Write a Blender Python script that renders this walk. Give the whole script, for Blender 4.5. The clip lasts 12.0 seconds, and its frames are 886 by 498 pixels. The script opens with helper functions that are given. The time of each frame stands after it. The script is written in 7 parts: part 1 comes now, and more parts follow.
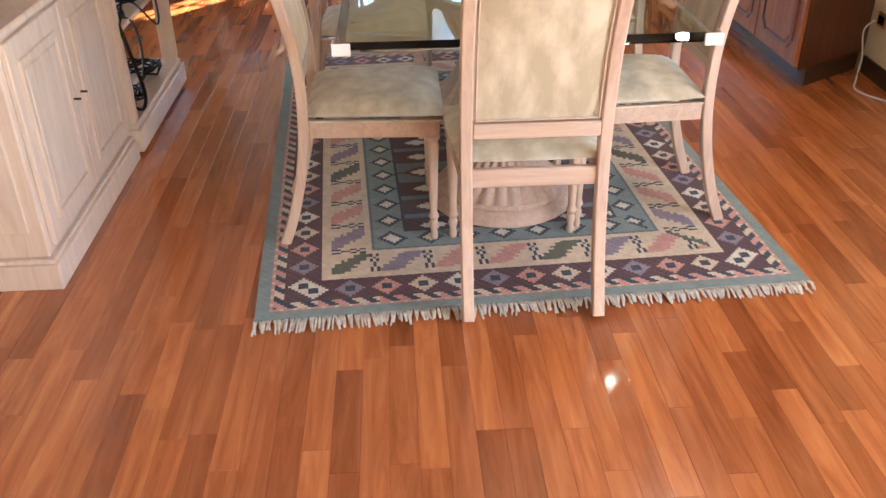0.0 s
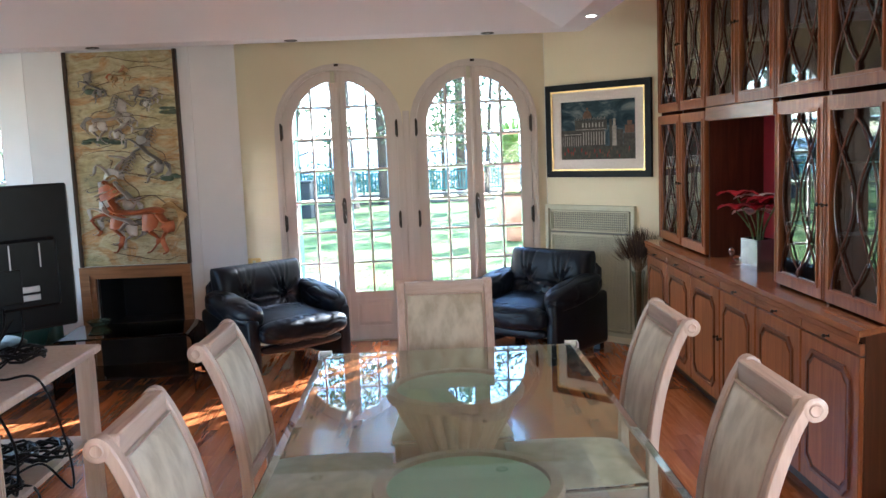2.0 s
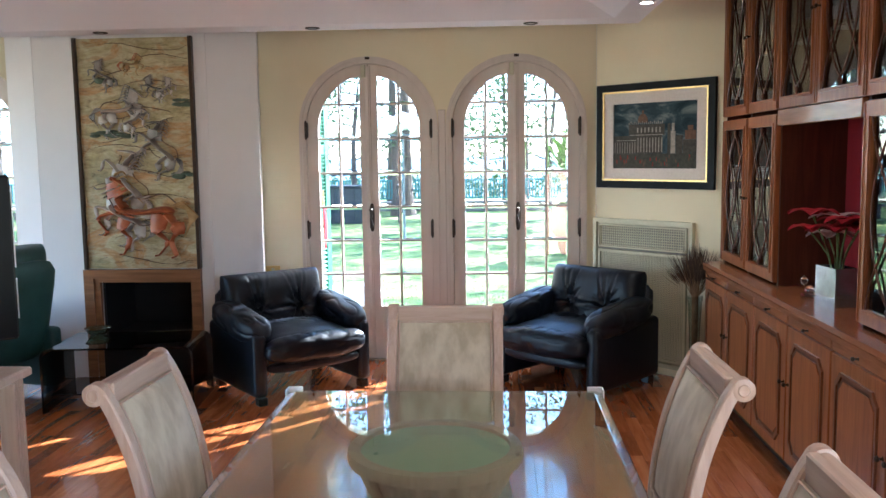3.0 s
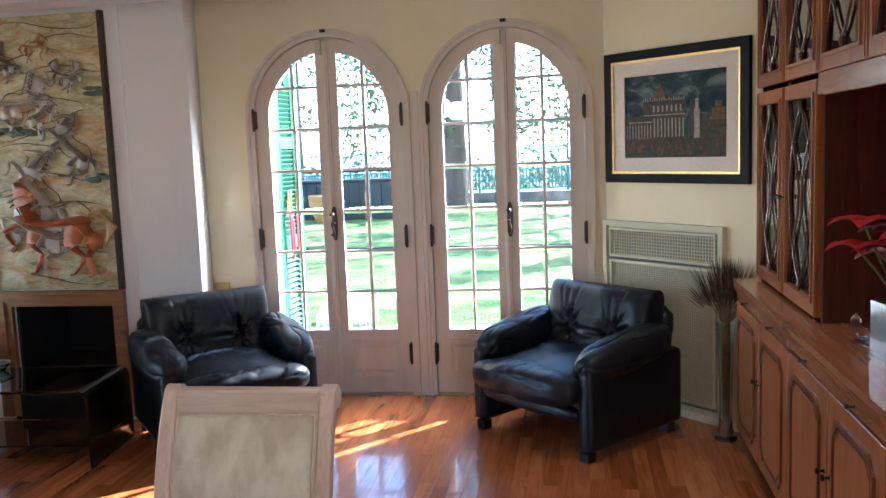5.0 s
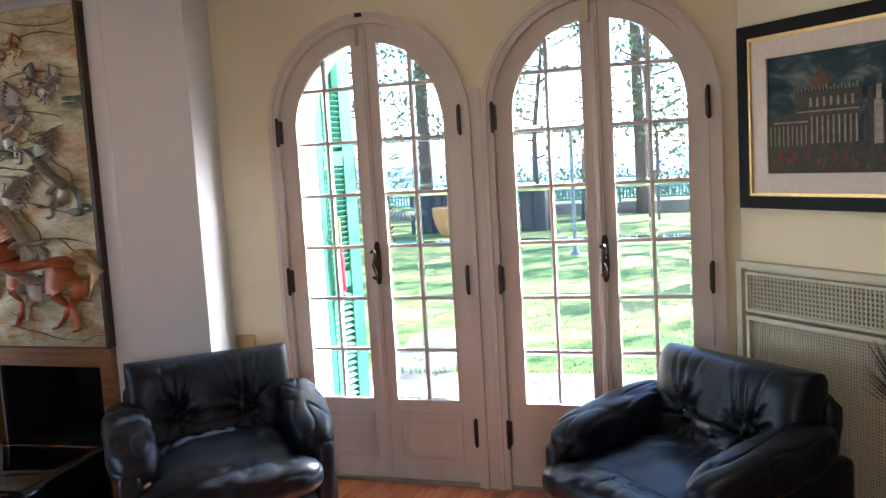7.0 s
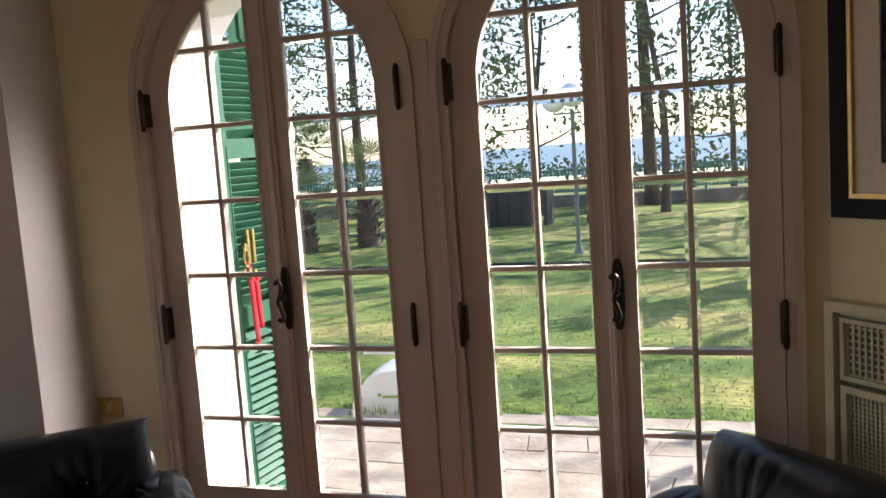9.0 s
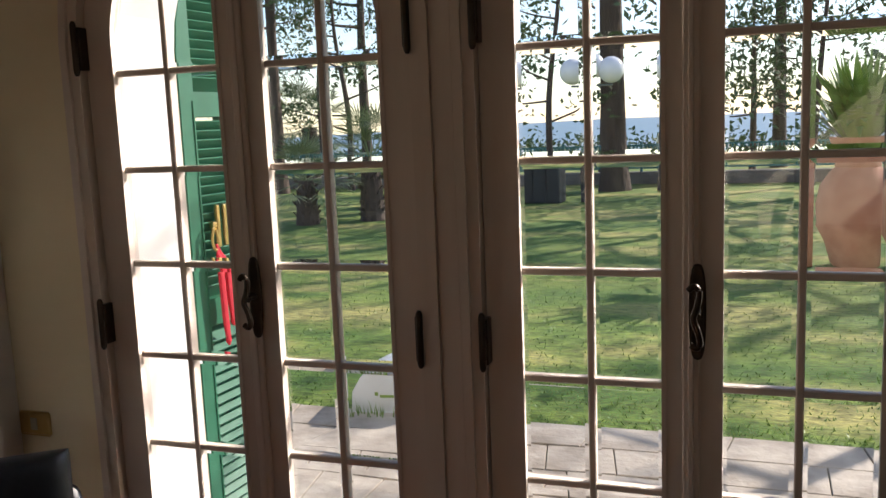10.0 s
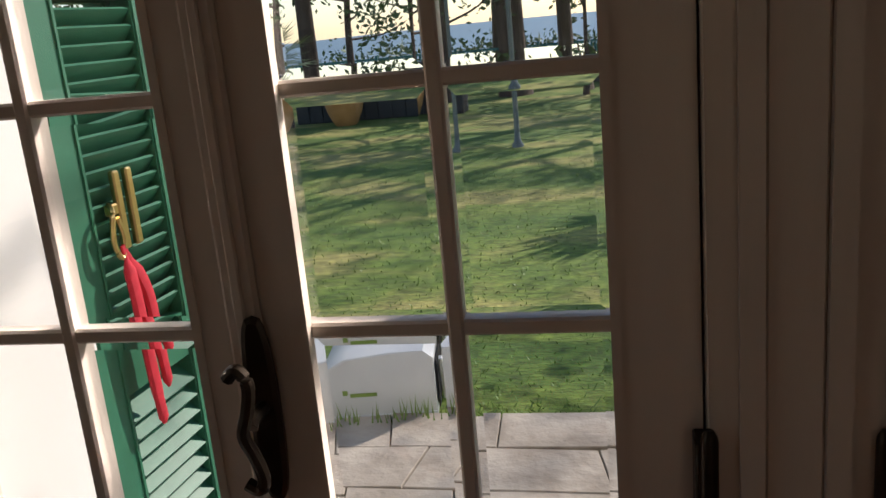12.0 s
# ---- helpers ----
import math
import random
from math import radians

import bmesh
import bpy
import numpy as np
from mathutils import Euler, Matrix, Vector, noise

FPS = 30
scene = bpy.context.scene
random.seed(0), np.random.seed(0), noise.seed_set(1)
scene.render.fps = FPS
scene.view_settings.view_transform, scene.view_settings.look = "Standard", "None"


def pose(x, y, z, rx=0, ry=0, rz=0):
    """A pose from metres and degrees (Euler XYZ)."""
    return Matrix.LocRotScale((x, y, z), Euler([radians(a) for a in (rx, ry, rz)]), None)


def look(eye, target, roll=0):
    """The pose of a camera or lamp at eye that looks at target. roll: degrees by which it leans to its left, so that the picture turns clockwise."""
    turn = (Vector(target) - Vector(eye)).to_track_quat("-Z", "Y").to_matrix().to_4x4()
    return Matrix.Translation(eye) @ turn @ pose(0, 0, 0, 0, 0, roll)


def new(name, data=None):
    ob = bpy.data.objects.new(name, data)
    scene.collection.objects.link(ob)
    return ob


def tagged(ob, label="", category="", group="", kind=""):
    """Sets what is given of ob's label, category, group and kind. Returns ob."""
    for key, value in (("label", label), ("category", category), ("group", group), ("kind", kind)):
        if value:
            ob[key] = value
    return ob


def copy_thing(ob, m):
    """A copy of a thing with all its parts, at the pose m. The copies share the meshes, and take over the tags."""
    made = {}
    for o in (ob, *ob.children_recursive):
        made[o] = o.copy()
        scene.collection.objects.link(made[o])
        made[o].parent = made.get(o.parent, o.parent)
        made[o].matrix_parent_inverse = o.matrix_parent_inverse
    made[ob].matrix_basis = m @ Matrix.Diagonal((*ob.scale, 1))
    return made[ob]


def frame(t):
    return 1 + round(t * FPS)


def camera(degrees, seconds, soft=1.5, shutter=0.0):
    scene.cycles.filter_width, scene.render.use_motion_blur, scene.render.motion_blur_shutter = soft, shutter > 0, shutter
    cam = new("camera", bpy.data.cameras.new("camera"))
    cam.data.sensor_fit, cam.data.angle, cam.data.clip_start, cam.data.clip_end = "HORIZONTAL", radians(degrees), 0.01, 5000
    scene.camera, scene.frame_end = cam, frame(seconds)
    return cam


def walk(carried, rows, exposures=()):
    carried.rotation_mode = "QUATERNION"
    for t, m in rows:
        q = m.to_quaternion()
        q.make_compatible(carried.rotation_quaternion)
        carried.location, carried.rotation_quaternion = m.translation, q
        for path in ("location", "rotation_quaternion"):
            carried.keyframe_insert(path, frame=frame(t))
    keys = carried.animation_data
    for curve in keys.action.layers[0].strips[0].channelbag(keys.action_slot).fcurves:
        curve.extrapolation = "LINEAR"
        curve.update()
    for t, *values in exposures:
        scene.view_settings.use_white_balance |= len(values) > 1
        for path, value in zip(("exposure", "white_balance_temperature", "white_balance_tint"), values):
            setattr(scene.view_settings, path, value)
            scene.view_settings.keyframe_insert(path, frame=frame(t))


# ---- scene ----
cam = camera(54.0, 12.0)
PATH = [
    (0, (0.603, 0.437, 1.455), (0.692, 2.16, 0.444), -0.8),
    (0.5, (0.618, 0.446, 1.435), (0.861, 2.249, 0.604), -0.0),
    (1, (0.716, 0.596, 1.515), (0.894, 2.526, 1.021), -0.7),
    (1.5, (0.832, 0.91, 1.558), (0.883, 2.89, 1.279), -0.9),
    (1.9, (0.905, 1.134, 1.573), (0.933, 3.121, 1.35), -3.6),
    (2, (0.89, 1.192, 1.583), (0.925, 3.177, 1.344), -2.3),
    (2.5, (1.011, 1.486, 1.562), (1.005, 3.472, 1.328), -2.2),
    (3, (1.126, 1.838, 1.539), (1.011, 3.823, 1.322), -0.8),
    (3.2, (1.177, 1.983, 1.519), (1.046, 3.968, 1.313), -0.9),
    (5, (1.706, 3.064, 1.536), (1.4, 5.026, 1.298), -2.2),
    (5.5, (1.862, 3.407, 1.547), (1.529, 5.366, 1.319), -2.7),
    (6, (1.861, 3.749, 1.579), (1.459, 5.694, 1.338), -3.1),
    (6.5, (1.861, 4.075, 1.568), (1.299, 5.984, 1.364), -3.6),
    (8.5, (1.727, 5.454, 1.55), (1.03, 7.314, 1.311), -3.4),
    (9, (1.654, 5.733, 1.532), (1.003, 7.61, 1.303), -4.0),
    (9.5, (1.593, 6.07, 1.524), (0.934, 7.943, 1.28), -3.3),
    (10, (1.411, 6.346, 1.501), (0.75, 8.211, 1.213), -2.3),
    (10.5, (1.231, 6.619, 1.45), (0.686, 8.513, 1.115), -3.5),
    (11, (1.101, 6.969, 1.458), (0.559, 8.841, 1.01), -3.9),
    (11.5, (0.855, 7.208, 1.427), (0.317, 9.079, 0.97), -3.7),
    (12, (0.605, 7.44, 1.457), (0.211, 9.335, 0.955), -5.4),
]
SUN_DIR = Vector((0.565, 0.67, 0.52))
EXPOSURES = [(0, 3.5, 6000, 10), (0.8, 3.65, 5600, 10), (1.4, 3.27, 5080, 8), (6.7, 2.95, 5250, 12), (8.4, 1.62, 6400, 18), (10, 0.60, 6500, 16), (12, 0.10, 6500, 16)]
walk(cam, [(t, look(eye, target, roll)) for t, eye, target, roll in PATH], EXPOSURES)

# ---- world, sun, lamps ----
world = bpy.data.worlds.new("sky_world")
scene.world = world
world.use_nodes = True
wn = world.node_tree.nodes
sky = wn.new("ShaderNodeTexSky")
sky.sky_type = "NISHITA"
sky.sun_disc = False
sky.dust_density = 0.2
sky.ozone_density = 2.0
sky.sun_elevation = math.asin(SUN_DIR.normalized().z)
sky.sun_rotation = math.atan2(SUN_DIR.x, SUN_DIR.y)
wn["Background"].inputs["Strength"].default_value = 0.15
world.node_tree.links.new(sky.outputs[0], wn["Background"].inputs["Color"])

sun_data = bpy.data.lights.new("sun", "SUN")
sun_data.energy, sun_data.angle, sun_data.color = 5.0, radians(0.5), (1.0, 0.93, 0.82)
sun = new("sun", sun_data)
sun.matrix_world = look((0, 0, 0), -SUN_DIR)
sun.location = (20, 20, 20)


def window_lamp(name, m, w, h, watts, colour=(0.85, 0.92, 1.0)):
    d = bpy.data.lights.new(name, "AREA")
    d.shape, d.size, d.size_y, d.energy, d.color = "RECTANGLE", w, h, watts, colour
    ob = new(name, d)
    ob.matrix_world = m
    return ob


# added fill lamps, as daylight from unseen openings in the east and west walls
window_lamp("east_fill_lamp", look((3.22, 0.1, 1.45), (-3, 1.6, 0.6)), 3.5, 1.65, 7.5, (1.0, 0.95, 0.88))
window_lamp("west_fill_lamp", look((-5.02, 5.4, 1.25), (3, 5.2, 0.8)), 2.9, 1.9, 1.6, (1.0, 0.95, 0.88))


def spot(x, y, z, watts):
    d = bpy.data.lights.new("downlight_lamp", "SPOT")
    d.energy, d.spot_size, d.spot_blend, d.shadow_soft_size, d.color = watts, radians(110), 0.6, 0.03, (1.0, 0.82, 0.6)
    ob = new("downlight_lamp", d)
    ob.location = (x, y, z)


DOWNLIGHTS_ON = [(1.965, 6.70), (1.965, 5.0), (1.965, 3.6), (1.965, 2.2)]
for x, y in DOWNLIGHTS_ON:
    spot(x, y, 2.325, 2.2)


# ---- materials ----
def mat(name):
    m = bpy.data.materials.new(name)
    m.use_nodes = True
    return m, m.node_tree, m.node_tree.nodes["Principled BSDF"]


def node(nt, kind, **inputs):
    n = nt.nodes.new(kind)
    for k, v in inputs.items():
        n.inputs[k.replace("_", " ")].default_value = v
    return n


def ramp(nt, fac, stops):
    r = nt.nodes.new("ShaderNodeValToRGB")
    e = r.color_ramp.elements
    while len(e) < len(stops):
        e.new(0.5)
    for el, (p, c) in zip(e, stops):
        el.position, el.color = p, (*c, 1)
    nt.links.new(fac, r.inputs["Fac"])
    return r.outputs["Color"]


def coords(nt, scale=(1, 1, 1), world_space=False, jitter=False):
    mp = nt.nodes.new("ShaderNodeMapping")
    mp.inputs["Scale"].default_value = scale
    if world_space:
        src = nt.nodes.new("ShaderNodeNewGeometry").outputs["Position"]
    else:
        src = nt.nodes.new("ShaderNodeTexCoord").outputs["Object"]
    nt.links.new(src, mp.inputs["Vector"])
    if jitter:
        a = nt.nodes.new("ShaderNodeVectorMath")
        a.operation = "SCALE"
        a.inputs["Scale"].default_value = 37.0
        cmb = nt.nodes.new("ShaderNodeCombineXYZ")
        rnd = random_value(nt)
        for k in range(3):
            nt.links.new(rnd, cmb.inputs[k])
        nt.links.new(cmb.outputs[0], a.inputs[0])
        nt.links.new(a.outputs[0], mp.inputs["Location"])
    return mp.outputs["Vector"]


def random_value(nt):
    a = nt.nodes.new("ShaderNodeObjectInfo").outputs["Random"]
    b = nt.nodes.new("ShaderNodeNewGeometry").outputs["Random Per Island"]
    m = nt.nodes.new("ShaderNodeMath")
    m.operation = "ADD"
    nt.links.new(a, m.inputs[0])
    nt.links.new(b, m.inputs[1])
    f = nt.nodes.new("ShaderNodeMath")
    f.operation = "FRACT"
    nt.links.new(m.outputs[0], f.inputs[0])
    return f.outputs[0]


def noise_tex(nt, vec, scale, detail=4, rough=0.55, distort=0.0):
    n = node(nt, "ShaderNodeTexNoise", Scale=scale, Detail=detail, Roughness=rough, Distortion=distort)
    nt.links.new(vec, n.inputs["Vector"])
    return n.outputs["Fac"]


def bump(nt, bsdf, fac, strength, distance):
    b = node(nt, "ShaderNodeBump", Strength=strength, Distance=distance)
    nt.links.new(fac, b.inputs["Height"])
    nt.links.new(b.outputs["Normal"], bsdf.inputs["Normal"])


def mottled(name, c1, c2, rough=0.6, scale=(1, 1, 1), s=6.0, bump_scale=60.0, bump_strength=0.15, dist=0.002, metal=0.0, coat=0.0, world_space=False, lo=0.3, hi=0.7, sheen=0.0):
    m, nt, b = mat(name)
    v = coords(nt, scale, world_space)
    col = ramp(nt, noise_tex(nt, v, s, 6), [(lo, c1), (hi, c2)])
    nt.links.new(col, b.inputs["Base Color"])
    b.inputs["Roughness"].default_value = rough
    b.inputs["Metallic"].default_value = metal
    b.inputs["Coat Weight"].default_value = coat
    b.inputs["Coat Roughness"].default_value = 0.08
    b.inputs["Sheen Weight"].default_value = sheen
    if bump_strength:
        bump(nt, b, noise_tex(nt, v, bump_scale, 3), bump_strength, dist)
    return m


def wood(name, c1, c2, c3, rough=0.35, along="z", s=1.0, coat=0.0, jitter=False, bump_strength=0.08):
    m, nt, b = mat(name)
    sc = {"x": (1.2, 14, 14), "y": (14, 1.2, 14), "z": (14, 14, 1.2)}[along]
    v = coords(nt, tuple(k * s for k in sc), False, jitter)
    n1 = noise_tex(nt, v, 1.6, 8, 0.6, 0.8)
    col = ramp(nt, n1, [(0.25, c1), (0.5, c2), (0.75, c3)])
    nt.links.new(col, b.inputs["Base Color"])
    b.inputs["Roughness"].default_value = rough
    b.inputs["Coat Weight"].default_value = coat
    b.inputs["Coat Roughness"].default_value = 0.06
    bump(nt, b, noise_tex(nt, v, 9.0, 4), bump_strength, 0.001)
    return m


def glass(name, tint=(1, 1, 1), rough=0.0, ior=1.45):
    m, nt, b = mat(name)
    b.inputs["Base Color"].default_value = (*tint, 1)
    b.inputs["Transmission Weight"].default_value = 1.0
    b.inputs["Roughness"].default_value = rough
    b.inputs["IOR"].default_value = ior
    return m


def emitter(name, colour, strength):
    m, nt, b = mat(name)
    b.inputs["Emission Color"].default_value = (*colour, 1)
    b.inputs["Emission Strength"].default_value = strength
    return m


WALL = mottled("cream_wall_paint", (0.74, 0.65, 0.44), (0.78, 0.70, 0.50), 0.85, s=1.2, bump_scale=90, bump_strength=0.12, world_space=True)
WHITE = mottled("white_wall_paint", (0.74, 0.72, 0.71), (0.80, 0.78, 0.77), 0.85, s=1.5, bump_scale=70, bump_strength=0.15, world_space=True)
OUTER = mottled("white_render", (0.76, 0.74, 0.70), (0.84, 0.82, 0.79), 0.9, s=2.5, bump_scale=50, bump_strength=0.2, world_space=True)
CEIL = mottled("ceiling_paint", (0.72, 0.70, 0.72), (0.76, 0.74, 0.76), 0.9, s=1.0, bump_scale=80, bump_strength=0.05, world_space=True)
DOORPAINT = mottled("off_white_door_paint", (0.58, 0.50, 0.43), (0.65, 0.57, 0.50), 0.42, scale=(1, 1, 0.12), s=14, bump_scale=30, bump_strength=0.1, world_space=True)
PALE = wood("pickled_pale_wood", (0.46, 0.315, 0.24), (0.56, 0.41, 0.325), (0.64, 0.50, 0.41), 0.4, s=2.0, jitter=True)
PALEX = wood("pickled_pale_wood_across", (0.46, 0.315, 0.24), (0.56, 0.41, 0.325), (0.64, 0.50, 0.41), 0.4, along="x", s=2.0, jitter=True)
PALEY = wood("pickled_pale_wood_long", (0.58, 0.43, 0.34), (0.68, 0.54, 0.44), (0.74, 0.62, 0.53), 0.42, along="z", s=2.0)
CHERRY = wood("cherry_wood", (0.17, 0.052, 0.018), (0.28, 0.095, 0.032), (0.39, 0.145, 0.050), 0.30, s=1.3, coat=0.08)
CHERRYY = wood("cherry_wood_long", (0.21, 0.075, 0.030), (0.30, 0.115, 0.047), (0.39, 0.155, 0.065), 0.24, along="y", s=1.3, coat=0.2)
# cherry darkened to paint the shading of the door mouldings
CHERRYM = wood("shaded_cherry_moulding", (0.09, 0.028, 0.012), (0.15, 0.050, 0.020), (0.21, 0.078, 0.032), 0.28, s=1.3, coat=0.2)
# darker cherry: glazing bars, and shade painted into the gaps, grooves and interior
CHERRYD = wood("dark_and_shaded_cherry", (0.05, 0.016, 0.008), (0.08, 0.026, 0.013), (0.12, 0.040, 0.020), 0.28, s=1.3, coat=0.3)
DARKWOOD = mottled("dark_skirting", (0.035, 0.02, 0.012), (0.06, 0.035, 0.02), 0.35, s=20)
SURROUND = wood("walnut_surround", (0.15, 0.062, 0.022), (0.24, 0.105, 0.040), (0.32, 0.150, 0.062), 0.35, along="x", s=1.5)
VELVET = mottled("beige_velvet", (0.44, 0.36, 0.25), (0.64, 0.56, 0.43), 0.8, scale=(2.2, 2.2, 0.9), s=7, bump_scale=300, bump_strength=0.1, dist=0.001, sheen=0.5, lo=0.38, hi=0.62)
LEATHER = mottled("black_leather", (0.003, 0.005, 0.009), (0.006, 0.009, 0.016), 0.40, s=8, bump_scale=34, bump_strength=0.25, dist=0.004)
TEAL = mottled("teal_upholstery", (0.02, 0.065, 0.06), (0.03, 0.09, 0.083), 0.5, s=8, bump_scale=25, bump_strength=0.3, dist=0.004)
BLACKM = mottled("black_plastic", (0.003, 0.003, 0.0033), (0.006, 0.006, 0.0063), 0.3, s=10, bump_strength=0.02)
SOOT = mottled("soot_and_shade_black", (0.003, 0.003, 0.003), (0.007, 0.0065, 0.006), 0.85, s=9)
BRONZE = mottled("dark_bronze", (0.025, 0.017, 0.012), (0.05, 0.034, 0.022), 0.38, s=25, metal=0.7)
BRASS = mottled("brass", (0.62, 0.42, 0.16), (0.75, 0.55, 0.24), 0.3, s=25, metal=1.0, bump_strength=0.03)
STEEL = mottled("brushed_steel", (0.55, 0.55, 0.57), (0.68, 0.68, 0.7), 0.28, s=25, metal=1.0, bump_strength=0.03)
REDPAINT = mottled("crimson_lining", (0.20, 0.004, 0.012), (0.27, 0.008, 0.018), 0.6, s=3)
GLASS = glass("clear_glass")
TABLEGLASS = glass("green_tinted_glass", (0.80, 0.93, 0.87), 0.0, 1.5)
SMOKE = glass("smoked_glass", (0.16, 0.17, 0.16))
CABGLASS = glass("cabinet_glass", (0.82, 0.88, 0.86))
PLASTIC = mottled("clear_corner_cap", (0.75, 0.78, 0.8), (0.85, 0.87, 0.88), 0.2, s=10, bump_strength=0)
SHUTTER = mottled("green_shutter_paint", (0.02, 0.13, 0.07), (0.03, 0.17, 0.095), 0.45, s=12, world_space=True)
REDCORD = mottled("red_tassel", (0.45, 0.01, 0.025), (0.6, 0.02, 0.04), 0.8, s=60, bump_scale=200)
CREAMMETAL = mottled("cream_metal", (0.50, 0.47, 0.32), (0.57, 0.54, 0.38), 0.5, s=8, bump_strength=0.05)
TERRA = mottled("terracotta", (0.42, 0.16, 0.09), (0.56, 0.26, 0.16), 0.85, s=5, bump_scale=40, bump_strength=0.4)
BARK = mottled("bark", (0.05, 0.035, 0.028), (0.13, 0.095, 0.075), 0.95, scale=(1, 1, 0.25), s=9, bump_scale=14, bump_strength=0.9, dist=0.05)
LEAF = mottled("leaf_green", (0.05, 0.09, 0.03), (0.12, 0.17, 0.07), 0.6, s=3, bump_strength=0, world_space=True)
LEAF2 = mottled("bright_leaf_green", (0.10, 0.19, 0.03), (0.22, 0.33, 0.07), 0.5, s=4, bump_strength=0, world_space=True)
PALMLEAF = mottled("palm_green", (0.12, 0.16, 0.07), (0.24, 0.28, 0.14), 0.5, s=4, bump_strength=0, world_space=True)
STONE = mottled("paving_stone", (0.25, 0.21, 0.165), (0.50, 0.44, 0.36), 0.9, s=4.5, bump_scale=22, bump_strength=0.7, dist=0.012, world_space=True)
FENCEPAINT = mottled("teal_fence_paint", (0.03, 0.16, 0.16), (0.05, 0.21, 0.20), 0.5, s=4)
WHITEPLASTIC = mottled("white_plastic", (0.50, 0.52, 0.52), (0.60, 0.62, 0.62), 0.4, s=4, bump_strength=0.02)
OPAL = mottled("opal_globe", (0.75, 0.75, 0.75), (0.82, 0.82, 0.82), 0.25, s=3, bump_strength=0)
PETAL = mottled("red_petal", (0.30, 0.006, 0.016), (0.50, 0.015, 0.03), 0.5, s=20, bump_strength=0)
PETALW = mottled("pale_petal", (0.7, 0.55, 0.55), (0.8, 0.72, 0.7), 0.5, s=20, bump_strength=0)
STEM = mottled("green_stem", (0.08, 0.14, 0.04), (0.12, 0.19, 0.06), 0.5, s=20, bump_strength=0)
TWIG = mottled("dried_grass_stem", (0.20, 0.12, 0.06), (0.32, 0.2, 0.1), 0.8, s=30, bump_strength=0)
TWIGD = mottled("dried_grass_head", (0.035, 0.02, 0.012), (0.08, 0.045, 0.03), 0.9, s=30, bump_strength=0)
GREENTOP = mottled("green_felt_disc", (0.42, 0.60, 0.45), (0.47, 0.65, 0.50), 0.6, s=6, bump_strength=0.03)
LAMPON = emitter("lit_lamp_face", (1.0, 0.85, 0.65), 14)


def floor_wood():
    m, nt, b = mat("lacquered_parquet")
    v = coords(nt, (16, 1.3, 16), True, True)
    n1 = noise_tex(nt, v, 1.5, 9, 0.62, 1.2)
    grain = ramp(nt, n1, [(0.25, (0.30, 0.085, 0.024)), (0.52, (0.47, 0.155, 0.048)), (0.78, (0.60, 0.235, 0.085))])
    tone = ramp(nt, random_value(nt), [(0.0, (0.62, 0.52, 0.48)), (0.35, (0.85, 0.78, 0.74)), (1.0, (1.15, 1.14, 1.12))])
    mx = nt.nodes.new("ShaderNodeMix")
    mx.data_type, mx.blend_type = "RGBA", "MULTIPLY"
    mx.inputs["Factor"].default_value = 1.0
    nt.links.new(grain, mx.inputs["A"])
    nt.links.new(tone, mx.inputs["B"])
    nt.links.new(mx.outputs["Result"], b.inputs["Base Color"])
    b.inputs["Roughness"].default_value = 0.22
    b.inputs["Coat Weight"].default_value = 0.6
    b.inputs["Coat Roughness"].default_value = 0.05
    w = coords(nt, (1, 1, 1), True)
    bump(nt, b, noise_tex(nt, w, 7, 3), 0.05, 0.01)
    return m


FLOOR = floor_wood()
for m, level in ((BLACKM, 0.25), (CHERRY, 0.3), (CHERRYD, 0.35), (DARKWOOD, 0.3), (LEATHER, 0.34)):
    m.node_tree.nodes["Principled BSDF"].inputs["Specular IOR Level"].default_value = level


def grass_ground():
    m, nt, b = mat("lawn")
    v = coords(nt, (0.6, 1.3, 1), True)
    # yellow against dark green paints sunlit and shaded streaks into the grass
    a = ramp(nt, noise_tex(nt, v, 0.8, 5), [(0.40, (0.08, 0.16, 0.022)), (0.50, (0.16, 0.235, 0.04)), (0.62, (0.36, 0.34, 0.11))])
    c = ramp(nt, noise_tex(nt, v, 22, 6, 0.7), [(0.32, (0.30, 0.30, 0.26)), (0.5, (0.85, 0.85, 0.8)), (0.68, (1.5, 1.4, 1.2))])
    mx = nt.nodes.new("ShaderNodeMix")
    mx.data_type, mx.blend_type = "RGBA", "MULTIPLY"
    mx.inputs["Factor"].default_value = 1.0
    nt.links.new(a, mx.inputs["A"])
    nt.links.new(c, mx.inputs["B"])
    nt.links.new(mx.outputs["Result"], b.inputs["Base Color"])
    b.inputs["Roughness"].default_value = 0.95
    bump(nt, b, noise_tex(nt, v, 40, 4), 0.5, 0.02)
    return m


LAWN = grass_ground()


# ---- mesh helpers ----
def part(name, bm, material, parent=None, label=""):
    me = bpy.data.meshes.new(name)
    bmesh.ops.recalc_face_normals(bm, faces=bm.faces)
    bm.to_mesh(me)
    bm.free()
    for m in material if isinstance(material, (list, tuple)) else (material,):
        me.materials.append(m)
    ob = new(name, me)
    if parent:
        ob.parent = parent
    if label:
        ob["label"] = label
    return ob


def smooth(ob, angle=40):
    me = ob.data
    me.shade_smooth()
    me.set_sharp_from_angle(angle=radians(angle))
    return ob


def empty(name, m=None, label="", category="", group="", kind=""):
    ob = new(name)
    ob.matrix_world = m or Matrix()
    return tagged(ob, label, category, group, kind)


